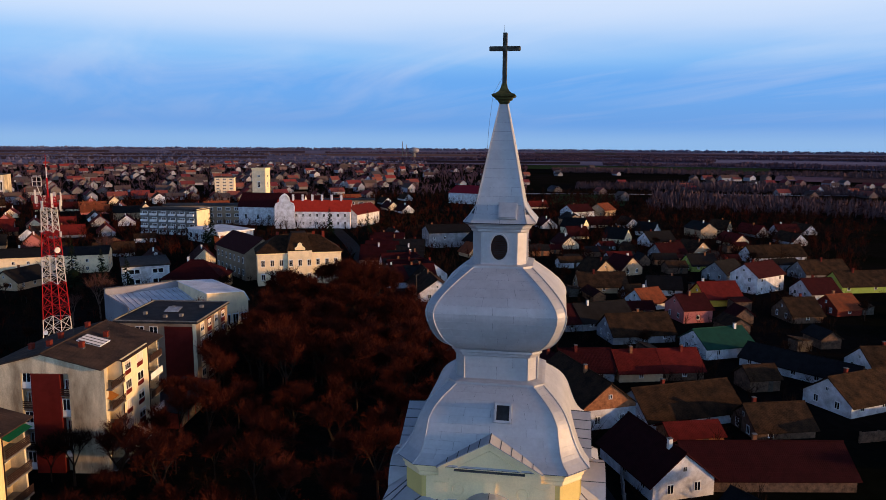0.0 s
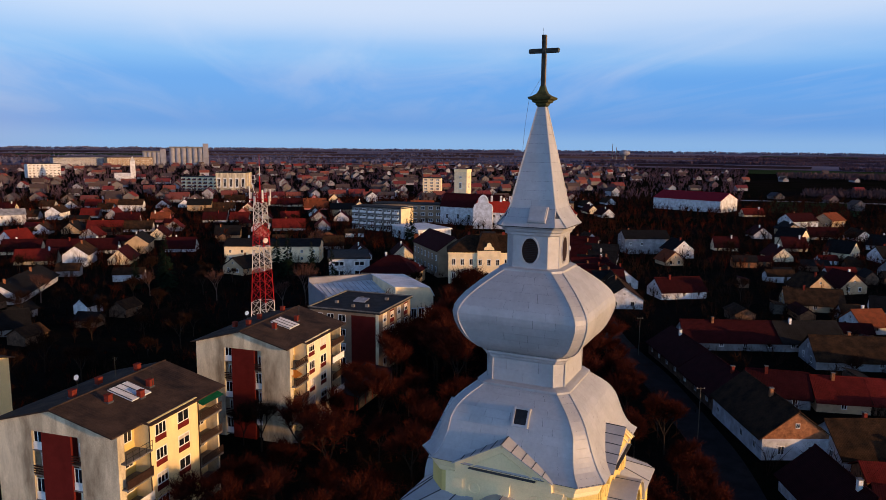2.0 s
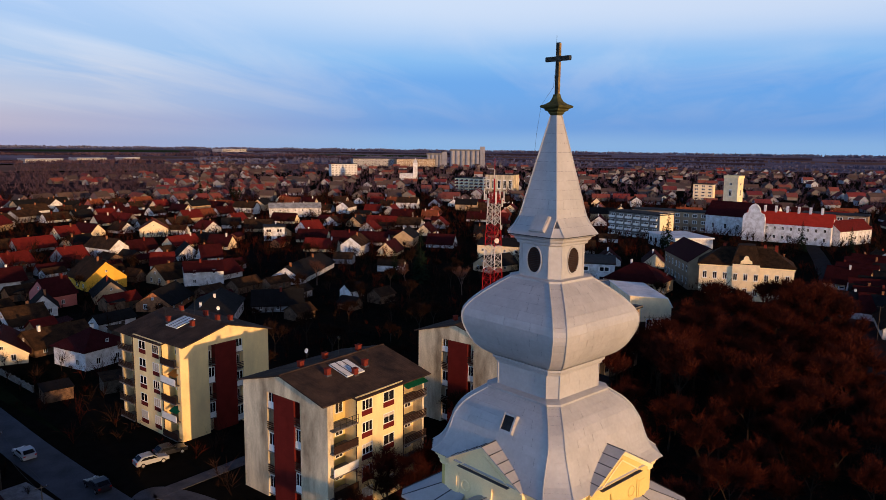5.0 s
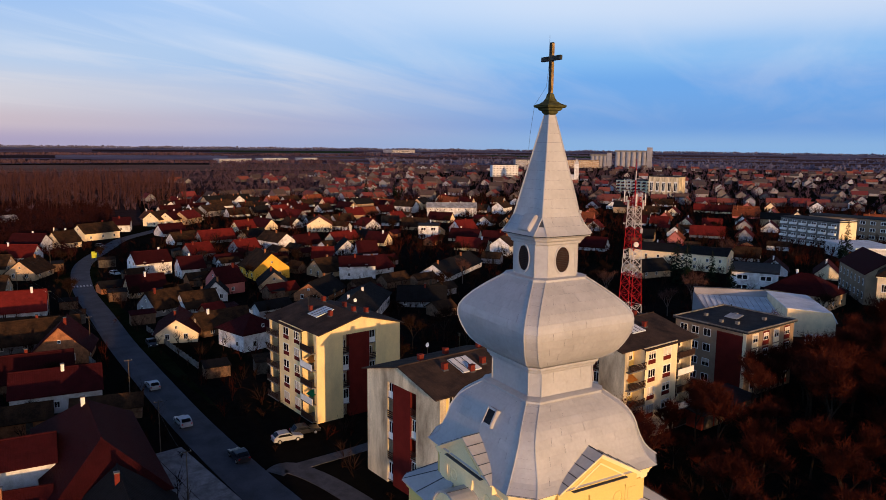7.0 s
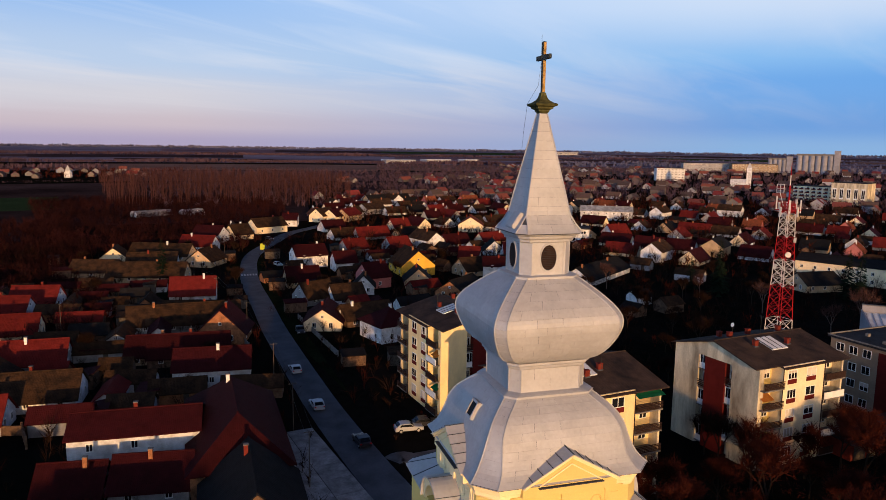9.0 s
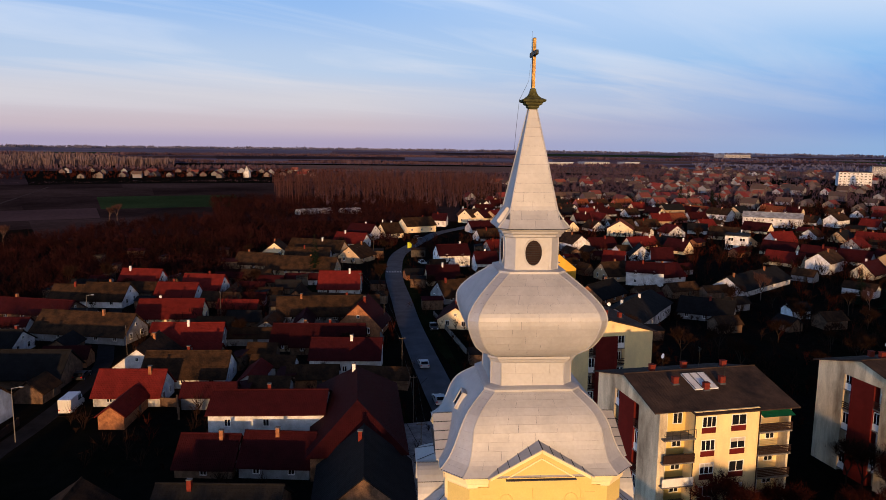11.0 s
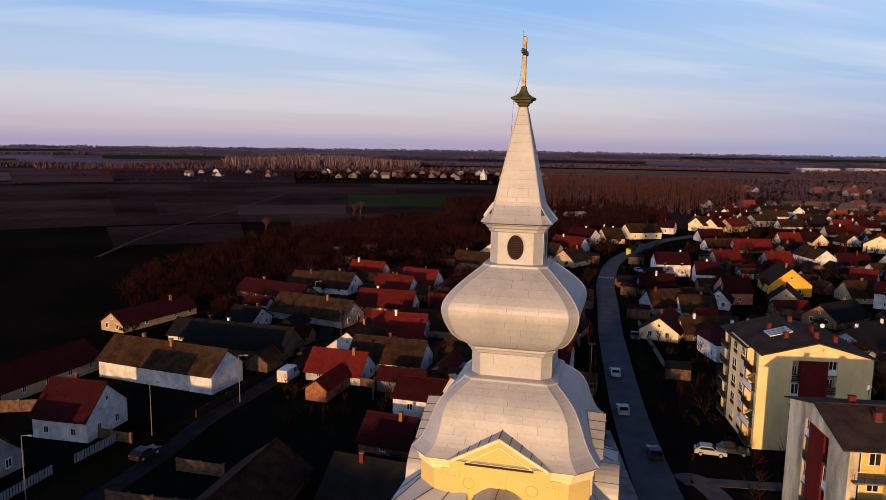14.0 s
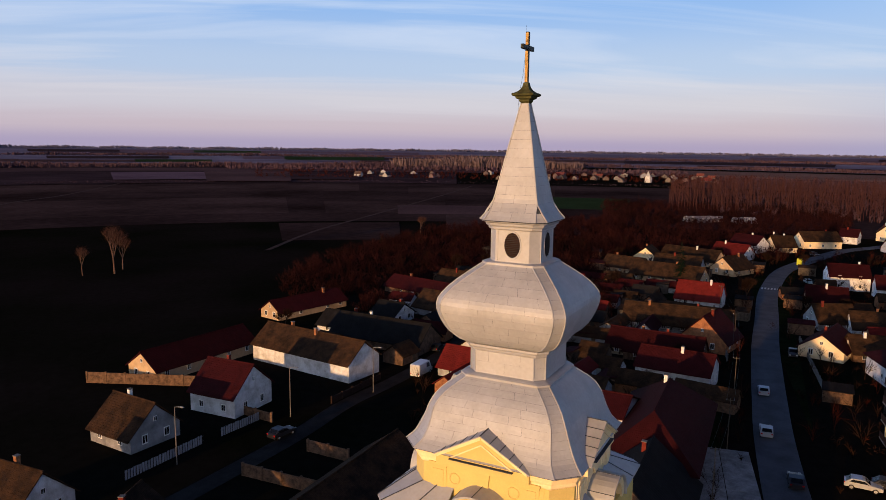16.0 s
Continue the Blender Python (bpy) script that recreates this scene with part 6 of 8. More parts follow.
def factory():
    t = thing("factory_hall", pose(-53.6, 154.8, 0, 0, 0, 40), "old workshop hall with ribbed pale metal roofs and stained walls", "factory")
    TAKEN.extend([(-66, 165, 16), (-56, 164, 14)])
    # long hall: its roof falls from a stained parapet towards the flats
    bm = bmesh.new()
    prism(bm, [(1.0, 0), (18.5, 0), (18.5, 7.9), (1.0, 6.1)], -16, 0)
    bm.transform(Matrix(((0, 1, 0, 0), (1, 0, 0, 0), (0, 0, 1, 0), (0, 0, 0, 1))))
    bmesh.ops.recalc_face_normals(bm, faces=bm.faces[:])
    part("wall", bm, M["concrete"], t, "stained grey concrete wall")
    for i in range(3):
        bm = bmesh.new()
        x0, x1 = -16.2 + 5.4 * i, -16.2 + 5.4 * (i + 1) - 0.06
        slab_quad(bm, [(x0, 0.5, 6.25), (x1, 0.5, 6.25), (x1, 18.5, 8.1), (x0, 18.5, 8.1)], 0.15)
        part("roof_slope", bm, M["pale_tin"], t, "patchy pale ribbed metal roof")
    for i in range(13):
        x = -15.6 + 1.25 * i
        bm = bmesh.new()
        bar(bm, (x, 0.55, 6.29), (x, 18.4, 8.13), 0.05)
        part("rib", bm, M["tin"], t)
    part("parapet", box(-16.3, 18.52, 0, 0.2, 19.3, 9.6), M["hazed_weathered_concrete"], t, "stained concrete parapet wall")
    part("parapet_cap", box(-16.4, 18.4, 9.6, 0.3, 19.4, 9.75), M["concrete"], t)
    part("end_parapet", box(-16.5, 0.6, 0, -16.2, 18.5, 8.6), M["hazed_weathered_concrete"], t)
    # taller cross wing with a sunlit end wall
    bm = bmesh.new()
    prism(bm, [(0.02, 0), (9.6, 0), (9.6, 7.2), (8.6, 9.0), (0.02, 9.6)], 0, 18)
    part("wall", bm, M["pale"], t, "cream end wall with a large door")
    for i, q in enumerate(([(-0.3, 0, 9.76), (8.6, 0, 9.14), (8.6, 18, 9.14), (-0.3, 18, 9.76)], [(9.9, 0, 6.9), (8.62, 0, 9.14), (8.62, 18, 9.14), (9.9, 18, 6.9)])):
        for y0, y1 in ((-0.3, 5.9), (5.95, 11.9), (11.95, 18.3)):
            bm = bmesh.new()
            slab_quad(bm, [(q[0][0], y0, q[0][2]), (q[1][0], y0, q[1][2]), (q[1][0], y1, q[1][2]), (q[0][0], y1, q[0][2])], 0.15)
            part("roof_slope", bm, M["pale_tin"], t)
    for i in range(4):
        put_window(t, 9.62, 2.4 + 4.4 * i, 3.6, 2.4, 2.4, -90)
    for i in range(3):
        put_window(t, 4.6 + 1.9 * i, -0.02, 3.0, 1.5, 2.6, 180)
    part("door", box(1.0, -0.06, 0, 3.8, -0.004, 3.6), M["rail"], t, "wide dark workshop door")
    bm = bmesh.new()
    bar(bm, (-10, 6, 6.8), (-10, 6, 8.6), 0.14, 0.14, 6)
    part("vent_pipe", bm, M["iron"], t)


factory()


def slab_building(x, y, az, L, W, H, wall, label, floors, roofm=None, name="apartment_block", band=None):
    t = thing(name, pose(x, y, 0, 0, 0, az), label, "apartment building" if name == "apartment_block" else "building")
    TAKEN.append((x, y, max(L, W) * 0.5 + 4))
    part("wall", box(-L / 2, -W / 2, 0, L / 2, W / 2, H), wall, t)
    part("roof", box(-L / 2 - 0.4, -W / 2 - 0.4, H, L / 2 + 0.4, W / 2 + 0.4, H + 0.5), roofm or M["felt"], t)
    n = max(2, int(L / 4.4))
    for s in range(floors):
        z = (s + 0.5) * H / floors
        for i in range(n):
            put_window(t, -L / 2 + (i + 0.5) * L / n, -W / 2 - 0.02, z, L / n * 0.55, H / floors * 0.5, 180)
            if band:
                part("balcony", box(-L / 2 + (i + 0.1) * L / n, -W / 2 - 1.1, z - 1.2, -L / 2 + (i + 0.75) * L / n, -W / 2 - 0.03, z - 0.25), band, t)
    return t


slab_building(-129.7, 335.5, -12, 29, 11, 11.5, M["concrete"], "grey four-storey apartment block with white balconies", 4, band=M["white"])
# only the sun-facing end turns cream: its lit look is in the colour
part("end_wall", box(14.5, -5.6, 0, 14.8, 5.6, 12.2), M["pale"], bpy.data.objects["apartment_block.004"], "end wall in paler cream for its sunlit look")
slab_building(-100.5, 310.5, -42, 25, 17, 5.2, M["whitewash"], "low white flat-roofed shop building", 1, M["pale_tin"], "shop_building")
slab_building(-128, 378, 6, 44, 12, 10, M["tan_dark"], "old tan three-storey apartment row", 3)
slab_building(-60, 420, 5, 30, 12, 10, M["tan_dark"], "old tan apartment row beside the monastery", 3)
slab_building(-181, 575, 12, 15, 12, 15, M["pale"], "pale seven-storey apartment tower", 6)
slab_building(-357, 552, 18, 26, 20, 17, M["beige"], "windowless ochre storage building", 1)
slab_building(-395, 560, 18, 34, 14, 12, M["pale"], "cream apartment block with red balconies", 4, band=M["redpanel"])
slab_building(-706, 684, 62, 36, 13, 16, M["whitewash"], "white five-storey apartment block on the town's edge", 5)
slab_building(-985, 1036, 60, 95, 16, 15, M["hazed_weathered_concrete"], "long pale works building", 4, name="works_building")
slab_building(-925, 1085, 60, 80, 16, 15, M["tan_dark"], "long brown works building", 4, name="works_building")
slab_building(-94.5, 218.0, 26, 13, 18, 6.0, M["whitewash"], "white two-storey house with a shallow slate roof", 2, name="flat_roofed_house")
slab_building(-246, 206, 50, 9, 8, 6, M["whitewash"], "small white flat-roofed house", 2, name="flat_roofed_house")


for x, y, az, L, W, H in ((-1446, 600, 92, 70, 30, 8), (-1448, 690, 92, 60, 34, 9), (-1500, 800, 95, 40, 30, 8), (-2790, 1960, 100, 150, 60, 14)):
    slab_building(x, y, az, L, W, H, M["hazed_weathered_concrete"], "long pale works hall with a light metal roof", 1, M["pale_tin"], "works_building")


def silo_row(x, y, az, n, R, H, head, label):
    t = thing("grain_silo", pose(x, y, 0, 0, 0, az), label, "grain silo")
    for i in range(n):
        bm = bmesh.new()
        bmesh.ops.create_cone(bm, cap_ends=True, segments=20, radius1=R, radius2=R, depth=H, matrix=pose((i - (n - 1) / 2) * R * 2, 0, H / 2))
        part("silo_cell", bm, M["hazed_weathered_concrete"], t)
    part("head_house", box(-n * R, -R * 0.8, H, n * R, R * 0.8, H + 3), M["concrete"], t)
    part("elevator_tower", box(n * R, -R, 0, n * R + 9, R, H + head), M["hazed_weathered_concrete"], t)


silo_row(-850, 1150, 29, 6, 5.0, 32, 9, "row of tall pale concrete grain silos")
silo_row(-905, 1122, 29, 4, 4.0, 24, 6, "shorter row of grey grain silos")


def small_church(x, y, az, h, label):
    t = thing("church", pose(x, y, 0, 0, 0, az), label, "church")
    part("nave", gable_body(16, 8, 6, 10), M["whitewash"], t)
    part("tower", box(8, -2.5, 0, 13, 2.5, h), M["whitewash"], t)
    bm = bmesh.new()
    bmesh.ops.create_cone(bm, cap_ends=True, segments=4, radius1=3.7, radius2=0.1, depth=6, matrix=pose(10.5, 0, h + 3, 0, 0, 45))
    part("spire", bm, M["metal"], t)
    TAKEN.append((x, y, 12))


small_church(-554, 642, 40, 22, "small white church with a pointed tower")
small_church(-905, -22, 0, 8, "small white village church among houses")


def water_tower():
    t = thing("water_tower", pose(-120, 2300, 0), "pale spherical water tank and lattice masts on the horizon", "water tower")
    bm = bmesh.new()
    bmesh.ops.create_uvsphere(bm, u_segments=20, v_segments=12, radius=13, matrix=pose(0, 0, 22) @ Matrix.Diagonal((1.3, 1.3, 0.7, 1)))
    part("tank", bm, M["hazed_weathered_concrete"], t, smooth=True)
    bm = bmesh.new()
    bar(bm, (0, 0, 0), (0, 0, 16), 6, 5, 10)
    part("stem", bm, M["concrete"], t)
    for i, dx in enumerate((-36, -24)):
        bm = bmesh.new()
        bar(bm, (dx, 0, 0), (dx, 0, 50 - 10 * i), 2.0, 0.8, 5)
        part("mast", bm, M["concrete"], t)


water_tower()

# ---- the spread of the town: a near part of single houses, the rest as one sheet of small houses ----


def free_spot(x, y, gap):
    if any((x - a) ** 2 + (y - b) ** 2 < (r + gap) ** 2 for a, b, r in TAKEN):
        return False
    return all((x - p.x) ** 2 + (y - p.y) ** 2 > 9.0 ** 2 for p in main_line + north_line + lane_line)


def town_spots(rnd, az0, az1, r0, r1, street, pitch, keep):
    """Plots on streets that run at the angle street, within a ring sector seen from the church."""
    c, s = math.cos(radians(street)), math.sin(radians(street))
    n = int(r1 / pitch) + 2
    out = []
    for i in range(-n, n):
        for j in range(-n, n):
            u = i * pitch * 0.62 + rnd.uniform(-1.6, 1.6)
            v = j * pitch * 1.5 + (j % 2) * pitch * 0.35 + rnd.uniform(-3, 3)
            x, y = TX + u * c - v * s, TY + u * s + v * c
            r, a = math.hypot(x - TX, y - TY), math.degrees(math.atan2(y - TY, x - TX)) % 360
            if r0 < r < r1 and az0 < a < az1 and rnd.random() < keep:
                out.append((x, y, street + 90 * (rnd.random() < 0.55) + rnd.uniform(-4, 4), r))
    return out


def far_town():
    rnd = random.Random(21)
    spots = []
    spots += town_spots(rnd, 94, 150, 235, 560, 28, 23, 0.64)
    spots += town_spots(rnd, 93, 152, 560, 900, 33, 27, 0.52)
    spots += town_spots(rnd, 92, 150, 900, 1500, 36, 36, 0.40)
    spots += town_spots(rnd, 76, 93, 420, 1300, 20, 38, 0.24)
    spots += town_spots(rnd, 62, 86, 260, 380, 12, 24, 0.55)
    spots += town_spots(rnd, 55, 72, 640, 980, 12, 30, 0.42)
    spots += town_spots(rnd, 150, 172, 300, 470, 60, 23, 0.0)
    spots += town_spots(rnd, 180, 206, 870, 1120, 12, 28, 0.62)
    spots += town_spots(rnd, 150, 178, 760, 1000, 20, 32, 0.30)
    # rows of street houses west of the bend
    for row in range(9):
        for i in range(15):
            x, y = -252 - 34 * row + rnd.uniform(-4, 4), 88 + 15 * i + 5.5 * row + rnd.uniform(-3, 3)
            a = math.degrees(math.atan2(y - TY, x - TX))
            if 146 < a < 166 and rnd.random() < 0.86:
                spots.append((x, y, rnd.choice((8, 98, 100)) + rnd.uniform(-5, 5), math.hypot(x - TX, y - TY)))
    for i in range(64):
        a, r = radians(177 + 29 * (i % 32) / 31 + rnd.uniform(-0.5, 0.5)), (rnd.uniform(890, 960) if i < 32 else rnd.uniform(985, 1110))
        if 177 < math.degrees(a) < 195 or rnd.random() < 0.55:
            spots.append((TX + r * math.cos(a), TY + r * math.sin(a), rnd.choice((-8, 4, 14, 84)) + rnd.uniform(-5, 5), r))
    spots = [s for s in spots if free_spot(s[0], s[1], 6.0)]
    spots.sort(key=lambda s: s[3])
    near, rest = spots[:170], spots[170:]
    kinds = []
    walls = ["white", "cream", "tan", "white", "grey", "cream", "white", "pink"]
    roofs = ["red", "maroon", "brown", "brown", "maroon", "red", "orange", "grey"]
    for x, y, a, r in near:
        k = rnd.randrange(16)
        if k >= len(kinds) or not kinds:
            k = len(kinds)
            L, W = rnd.uniform(9, 16), rnd.uniform(6.8, 8.4)
            e = 4.4 if k % 7 == 3 else 2.7
            kinds.append(house(x, y, a, L, W, e, e + rnd.uniform(2.6, 3.3), walls[k % 8], roofs[(k * 3 + 1) % 8], windows=False, chimneys=1, group="houses of the town", seed=k))
        else:
            copy_thing(kinds[k], pose(x, y, 0, 0, 0, a))
            TAKEN.append((x, y, 7))
            PLOTS.append((x, y, radians(a), 6.5, 4.2))
    # the farther houses
    verts, faces, mats = [], [], []
    mlist = [M["island_wall"], M["island_roof"], M["island_brown"]]
    for x, y, a, r in rest:
        L, W, e = rnd.uniform(8, 14), rnd.uniform(6.5, 8.5), rnd.choice((2.5, 2.7, 3.0, 4.6))
        rr = e + rnd.uniform(2.6, 3.4)
        m = pose(x, y, 0, 0, 0, a)
        b = len(verts)
        pts = [(-L / 2, -W / 2, 0), (L / 2, -W / 2, 0), (L / 2, W / 2, 0), (-L / 2, W / 2, 0), (-L / 2, -W / 2, e), (L / 2, -W / 2, e), (L / 2, W / 2, e), (-L / 2, W / 2, e), (-L / 2, 0, rr - 0.1), (L / 2, 0, rr - 0.1)]
        verts += [m @ Vector(p) for p in pts]
        for f in ((0, 1, 5, 4), (2, 3, 7, 6), (1, 2, 6, 9, 5), (3, 0, 4, 8, 7)):
            faces.append([b + i for i in f])
            mats.append(0)
        b = len(verts)
        o = 0.5
        ez = e - o * (rr - e) / (W / 2)
        pts = [(-L / 2 - o, -W / 2 - o, ez), (L / 2 + o, -W / 2 - o, ez), (L / 2 + o, 0, rr), (-L / 2 - o, 0, rr), (L / 2 + o, W / 2 + o, ez), (-L / 2 - o, W / 2 + o, ez)]
        verts += [m @ Vector(p) for p in pts]
        k = 1 if rnd.random() < 0.62 else 2
        for f in ((0, 1, 2, 3), (3, 2, 4, 5)):
            faces.append([b + i for i in f])
            mats.append(k)
    me = bpy.data.meshes.new("distant_houses")
    me.from_pydata([tuple(v) for v in verts], [], faces)
    for mm in mlist:
        me.materials.append(mm)
    me.polygons.foreach_set("material_index", mats)
    tagged(new("distant_houses", me), "many small distant houses with red and brown roofs", "houses", kind="stuff")


def island_mat(name, stops, rough=0.9):
    m = bpy.data.materials.new(name)
    m.use_nodes = True
    n, l = m.node_tree.nodes, m.node_tree.links
    b = n["Principled BSDF"]
    b.inputs["Roughness"].default_value, b.inputs["Specular IOR Level"].default_value = rough, 0.05
    g = n.new("ShaderNodeNewGeometry")
    r = n.new("ShaderNodeValToRGB")
    while len(r.color_ramp.elements) < len(stops):
        r.color_ramp.elements.new(0.5)
    for i, (e, c) in enumerate(zip(r.color_ramp.elements, stops)):
        e.position, e.color = i / (len(stops) - 1), (*c, 1)
    l.new(g.outputs["Random Per Island"], r.inputs[0])
    tc, nz, mx = n.new("ShaderNodeTexCoord"), n.new("ShaderNodeTexNoise"), n.new("ShaderNodeMix")
    nz.inputs["Scale"].default_value, nz.inputs["Detail"].default_value = 0.7, 5
    mx.data_type, mx.blend_type = "RGBA", "MULTIPLY"
    mx.inputs[0].default_value = 0.5
    l.new(tc.outputs["Object"], nz.inputs[0])
    l.new(r.outputs[0], mx.inputs[6])
    l.new(nz.outputs[1], mx.inputs[7])
    l.new(mx.outputs[2], b.inputs["Base Color"])
    return m


# whites and greys of the walls carry a painted bluish haze
M["island_wall"] = island_mat("haze_tinted_house_walls", [(0.50, 0.52, 0.60), (0.24, 0.21, 0.20), (0.16, 0.14, 0.14), (0.40, 0.42, 0.50), (0.12, 0.10, 0.10), (0.20, 0.14, 0.15)])
M["island_roof"] = island_mat("distant_red_roofs", [(0.26, 0.05, 0.045), (0.15, 0.035, 0.045), (0.28, 0.095, 0.07), (0.17, 0.055, 0.055)])
M["island_brown"] = island_mat("distant_brown_roofs", [(0.12, 0.080, 0.070), (0.07, 0.056, 0.060), (0.14, 0.092, 0.076), (0.065, 0.065, 0.080)])
north, north_line = strip("side_street", [(18, 78), (15, 100), (11, 116), (5, 137), (-4, 162), (-13, 202), (-31, 258), (-45, 313), (-62, 372)], 6.0, 0.05, M["lane"], "straight dark asphalt street between the houses")
lane, lane_line = strip("lane", [(-40, -29), (-63, -25.5), (-78, -24.5), (-91, -21.8), (-104, -19.8), (-121, -18.8), (-138, -21.5), (-175, -27)], 3.2, 0.05, M["lane"], "narrow village lane of worn asphalt")
far_town()

# ---- fields ----


def field(pts, z, material, label):
    bm = bmesh.new()
    bm.faces.new([bm.verts.new((x, y, z)) for x, y in pts])
    bmesh.ops.recalc_face_normals(bm, faces=bm.faces[:])
    for f in bm.faces:
        if f.normal.z < 0:
            f.normal_flip()
    tagged(mesh_object("field", bm, material), label, "field", kind="structure")


def sector(a0, a1, r0, r1):
    """Corners of a piece of a ring round the church, in degrees and metres."""
    n = max(2, int((a1 - a0) / 3))
    out = [(TX + r0 * math.cos(radians(a0 + (a1 - a0) * i / n)), TY + r0 * math.sin(radians(a0 + (a1 - a0) * i / n))) for i in range(n + 1)]
    return out + [(TX + r1 * math.cos(radians(a1 + (a0 - a1) * i / n)), TY + r1 * math.sin(radians(a1 + (a0 - a1) * i / n))) for i in range(n + 1)]


F_TURNED = mat("turned_brown_earth", (0.078, 0.048, 0.044), 0.95, 0, 0.3, 0.012, 0.25, 0.1, spec=0.0)
F_PLOUGH = mat("ploughed_dark_field", (0.054, 0.033, 0.031), 0.95, 0, 0.3, 0.012, 0.25, 0.1, spec=0.0)
F_TAN = mat("dry_tan_field", (0.21, 0.125, 0.10), 0.95, 0, 0.15, 0.008, 0.3, 0.1, spec=0.0)
F_GREEN = mat("young_green_crop", (0.040, 0.064, 0.026), 0.95, 0, 0.2, 0.01, 0.4, 0.1, spec=0.0)
F_BROWN = mat("brown_stubble_field", (0.11, 0.066, 0.066), 0.95, 0, 0.2, 0.006, 0.3, 0.1, spec=0.0)
# pale violet base: the haze over the far plain is put into the colour
F_FAR = mat("haze_tinted_far_fields", (0.24, 0.21, 0.27), 0.95, 0, 0.25, 0.0016, 0.02, 0.0, tint=(0.11, 0.09, 0.13), spec=0.0)
G_LAWN = mat("winter_lawn", (0.012, 0.016, 0.007), 0.95, 0, 0.3, 0.15, 3, 0.1, spec=0.0)
F_MAUVE = mat("mauve_fallow_field", (0.19, 0.125, 0.15), 0.95, 0, 0.22, 0.006, 0.3, 0.1, tint=(0.11, 0.07, 0.09), spec=0.0)
F_DARK = mat("dark_harrowed_field", (0.060, 0.038, 0.042), 0.95, 0, 0.25, 0.01, 0.3, 0.1, spec=0.0)
F_PALE = mat("pale_winter_meadow", (0.16, 0.13, 0.12), 0.95, 0, 0.2, 0.008, 0.3, 0.1, tint=(0.09, 0.07, 0.07), spec=0.0)
field(sector(40, 240, 1500, 4900), 0.6, F_FAR, "distant plain of winter fields in haze-tinted colour")
field(sector(166, 235, 380, 775), 0.10, F_PLOUGH, "wide dark ploughed field")
field(sector(187, 199, 330, 420), 0.12, F_TURNED, "brown stubble field strip")
field(sector(184, 194, 480, 590), 0.16, F_GREEN, "strip of young green crop")
field(sector(203.7, 211.5, 1850, 2290), 1.8, F_GREEN, "far bright green crop field")
field(sector(194.3, 203, 422, 488), 0.18, F_BROWN, "pale brown stubble strip beside the ploughed field")
field(sector(160, 184, 1090, 1400), 0.8, F_TAN, "far dry tan field")
field(sector(137, 160, 1130, 1480), 0.8, F_TAN, "far dry tan meadow")
field(sector(184, 235, 1100, 1240), 0.8, F_BROWN, "far brown field")
field(sector(66, 84, 1250, 1480), 0.8, F_GREEN, "far green field north of the town")
field(sector(76, 82, 500, 620), 0.12, F_GREEN, "green sports field beyond the houses")
field(sector(146, 180, 800, 1085), 0.5, F_BROWN, "brown fields beyond the poplars")
field(sector(140, 163, 480, 800), 0.12, F_DARK, "dark garden ground between the street houses")
# strips of the open plain, ring by ring
plain = random.Random(91)
STRIPS = (F_MAUVE, F_BROWN, F_PALE, F_DARK, F_MAUVE, F_TAN, F_GREEN, F_DARK, F_BROWN)
NAMES = {F_MAUVE: "mauve fallow field on the plain", F_BROWN: "brown stubble field on the plain", F_PALE: "pale meadow on the plain", F_DARK: "dark harrowed field on the plain", F_TAN: "dry tan field on the plain", F_GREEN: "green crop field on the plain"}
for r0, r1, a_from, a_to in ((1560, 1840, 44, 238), (1900, 2300, 44, 238), (2400, 2950, 44, 238), (3050, 3900, 44, 238), (780, 1080, 206, 238), (1260, 1480, 206, 238), (900, 1240, 44, 66)):
    a_at = a_from
    while a_at < a_to - 2:
        span = min(plain.uniform(4, 13), a_to - a_at)
        m = STRIPS[plain.randrange(len(STRIPS))]
        if plain.random() < 0.72:
            field(sector(a_at, a_at + span, r0 + plain.uniform(0, 60), r1 - plain.uniform(0, 90)), 1.4, m, NAMES[m])
        a_at += span
for a0, a1, r0, r1, m in ((203, 213, 300, 372, F_PLOUGH), (199, 209, 430, 520, F_TURNED), (212, 236, 430, 560, F_TURNED), (190, 202, 600, 700, F_TURNED), (206, 236, 640, 760, F_TURNED), (180, 192, 690, 770, F_TURNED)):
    field(sector(a0, a1, r0, r1), 0.14, m, "turned brown strip of the ploughed field")
field(sector(198, 240, 776, 1500), 0.4, F_DARK, "dark fields beyond the ploughed land")
TRACK = mat("trodden_field_track", (0.095, 0.066, 0.060), 0.95, 0, 0.25, 0.2, 2, 0.1, spec=0.0)
strip("field_track", [(-221.9, -131.1), (-288.6, -145.5), (-374.0, -153.9), (-552.2, -171.7), (-700, -190)], 1.8, 0.2, TRACK, "pale trodden earth track between the fields", "track")
strip("field_track", [(-250, -330), (-329, -402), (-420, -440), (-560, -520)], 2.0, 0.2, TRACK, "pale earth track across the ploughed field", "track")
strip("far_road", [(60, 628), (104.7, 630.9), (216, 633), (327.9, 634.4), (420, 637)], 5.0, 0.3, M["hazed_weathered_concrete"], "straight pale country road beyond the houses")
field([(-75, 20), (-75, 34), (-235, 36), (-235, 20)], 0.02, G_LAWN, "dark grass verge along the street")
field([(-90, 47), (-230, 47), (-260, 66), (-200, 56)], 0.02, G_LAWN, "dark grass verge by the street bend")

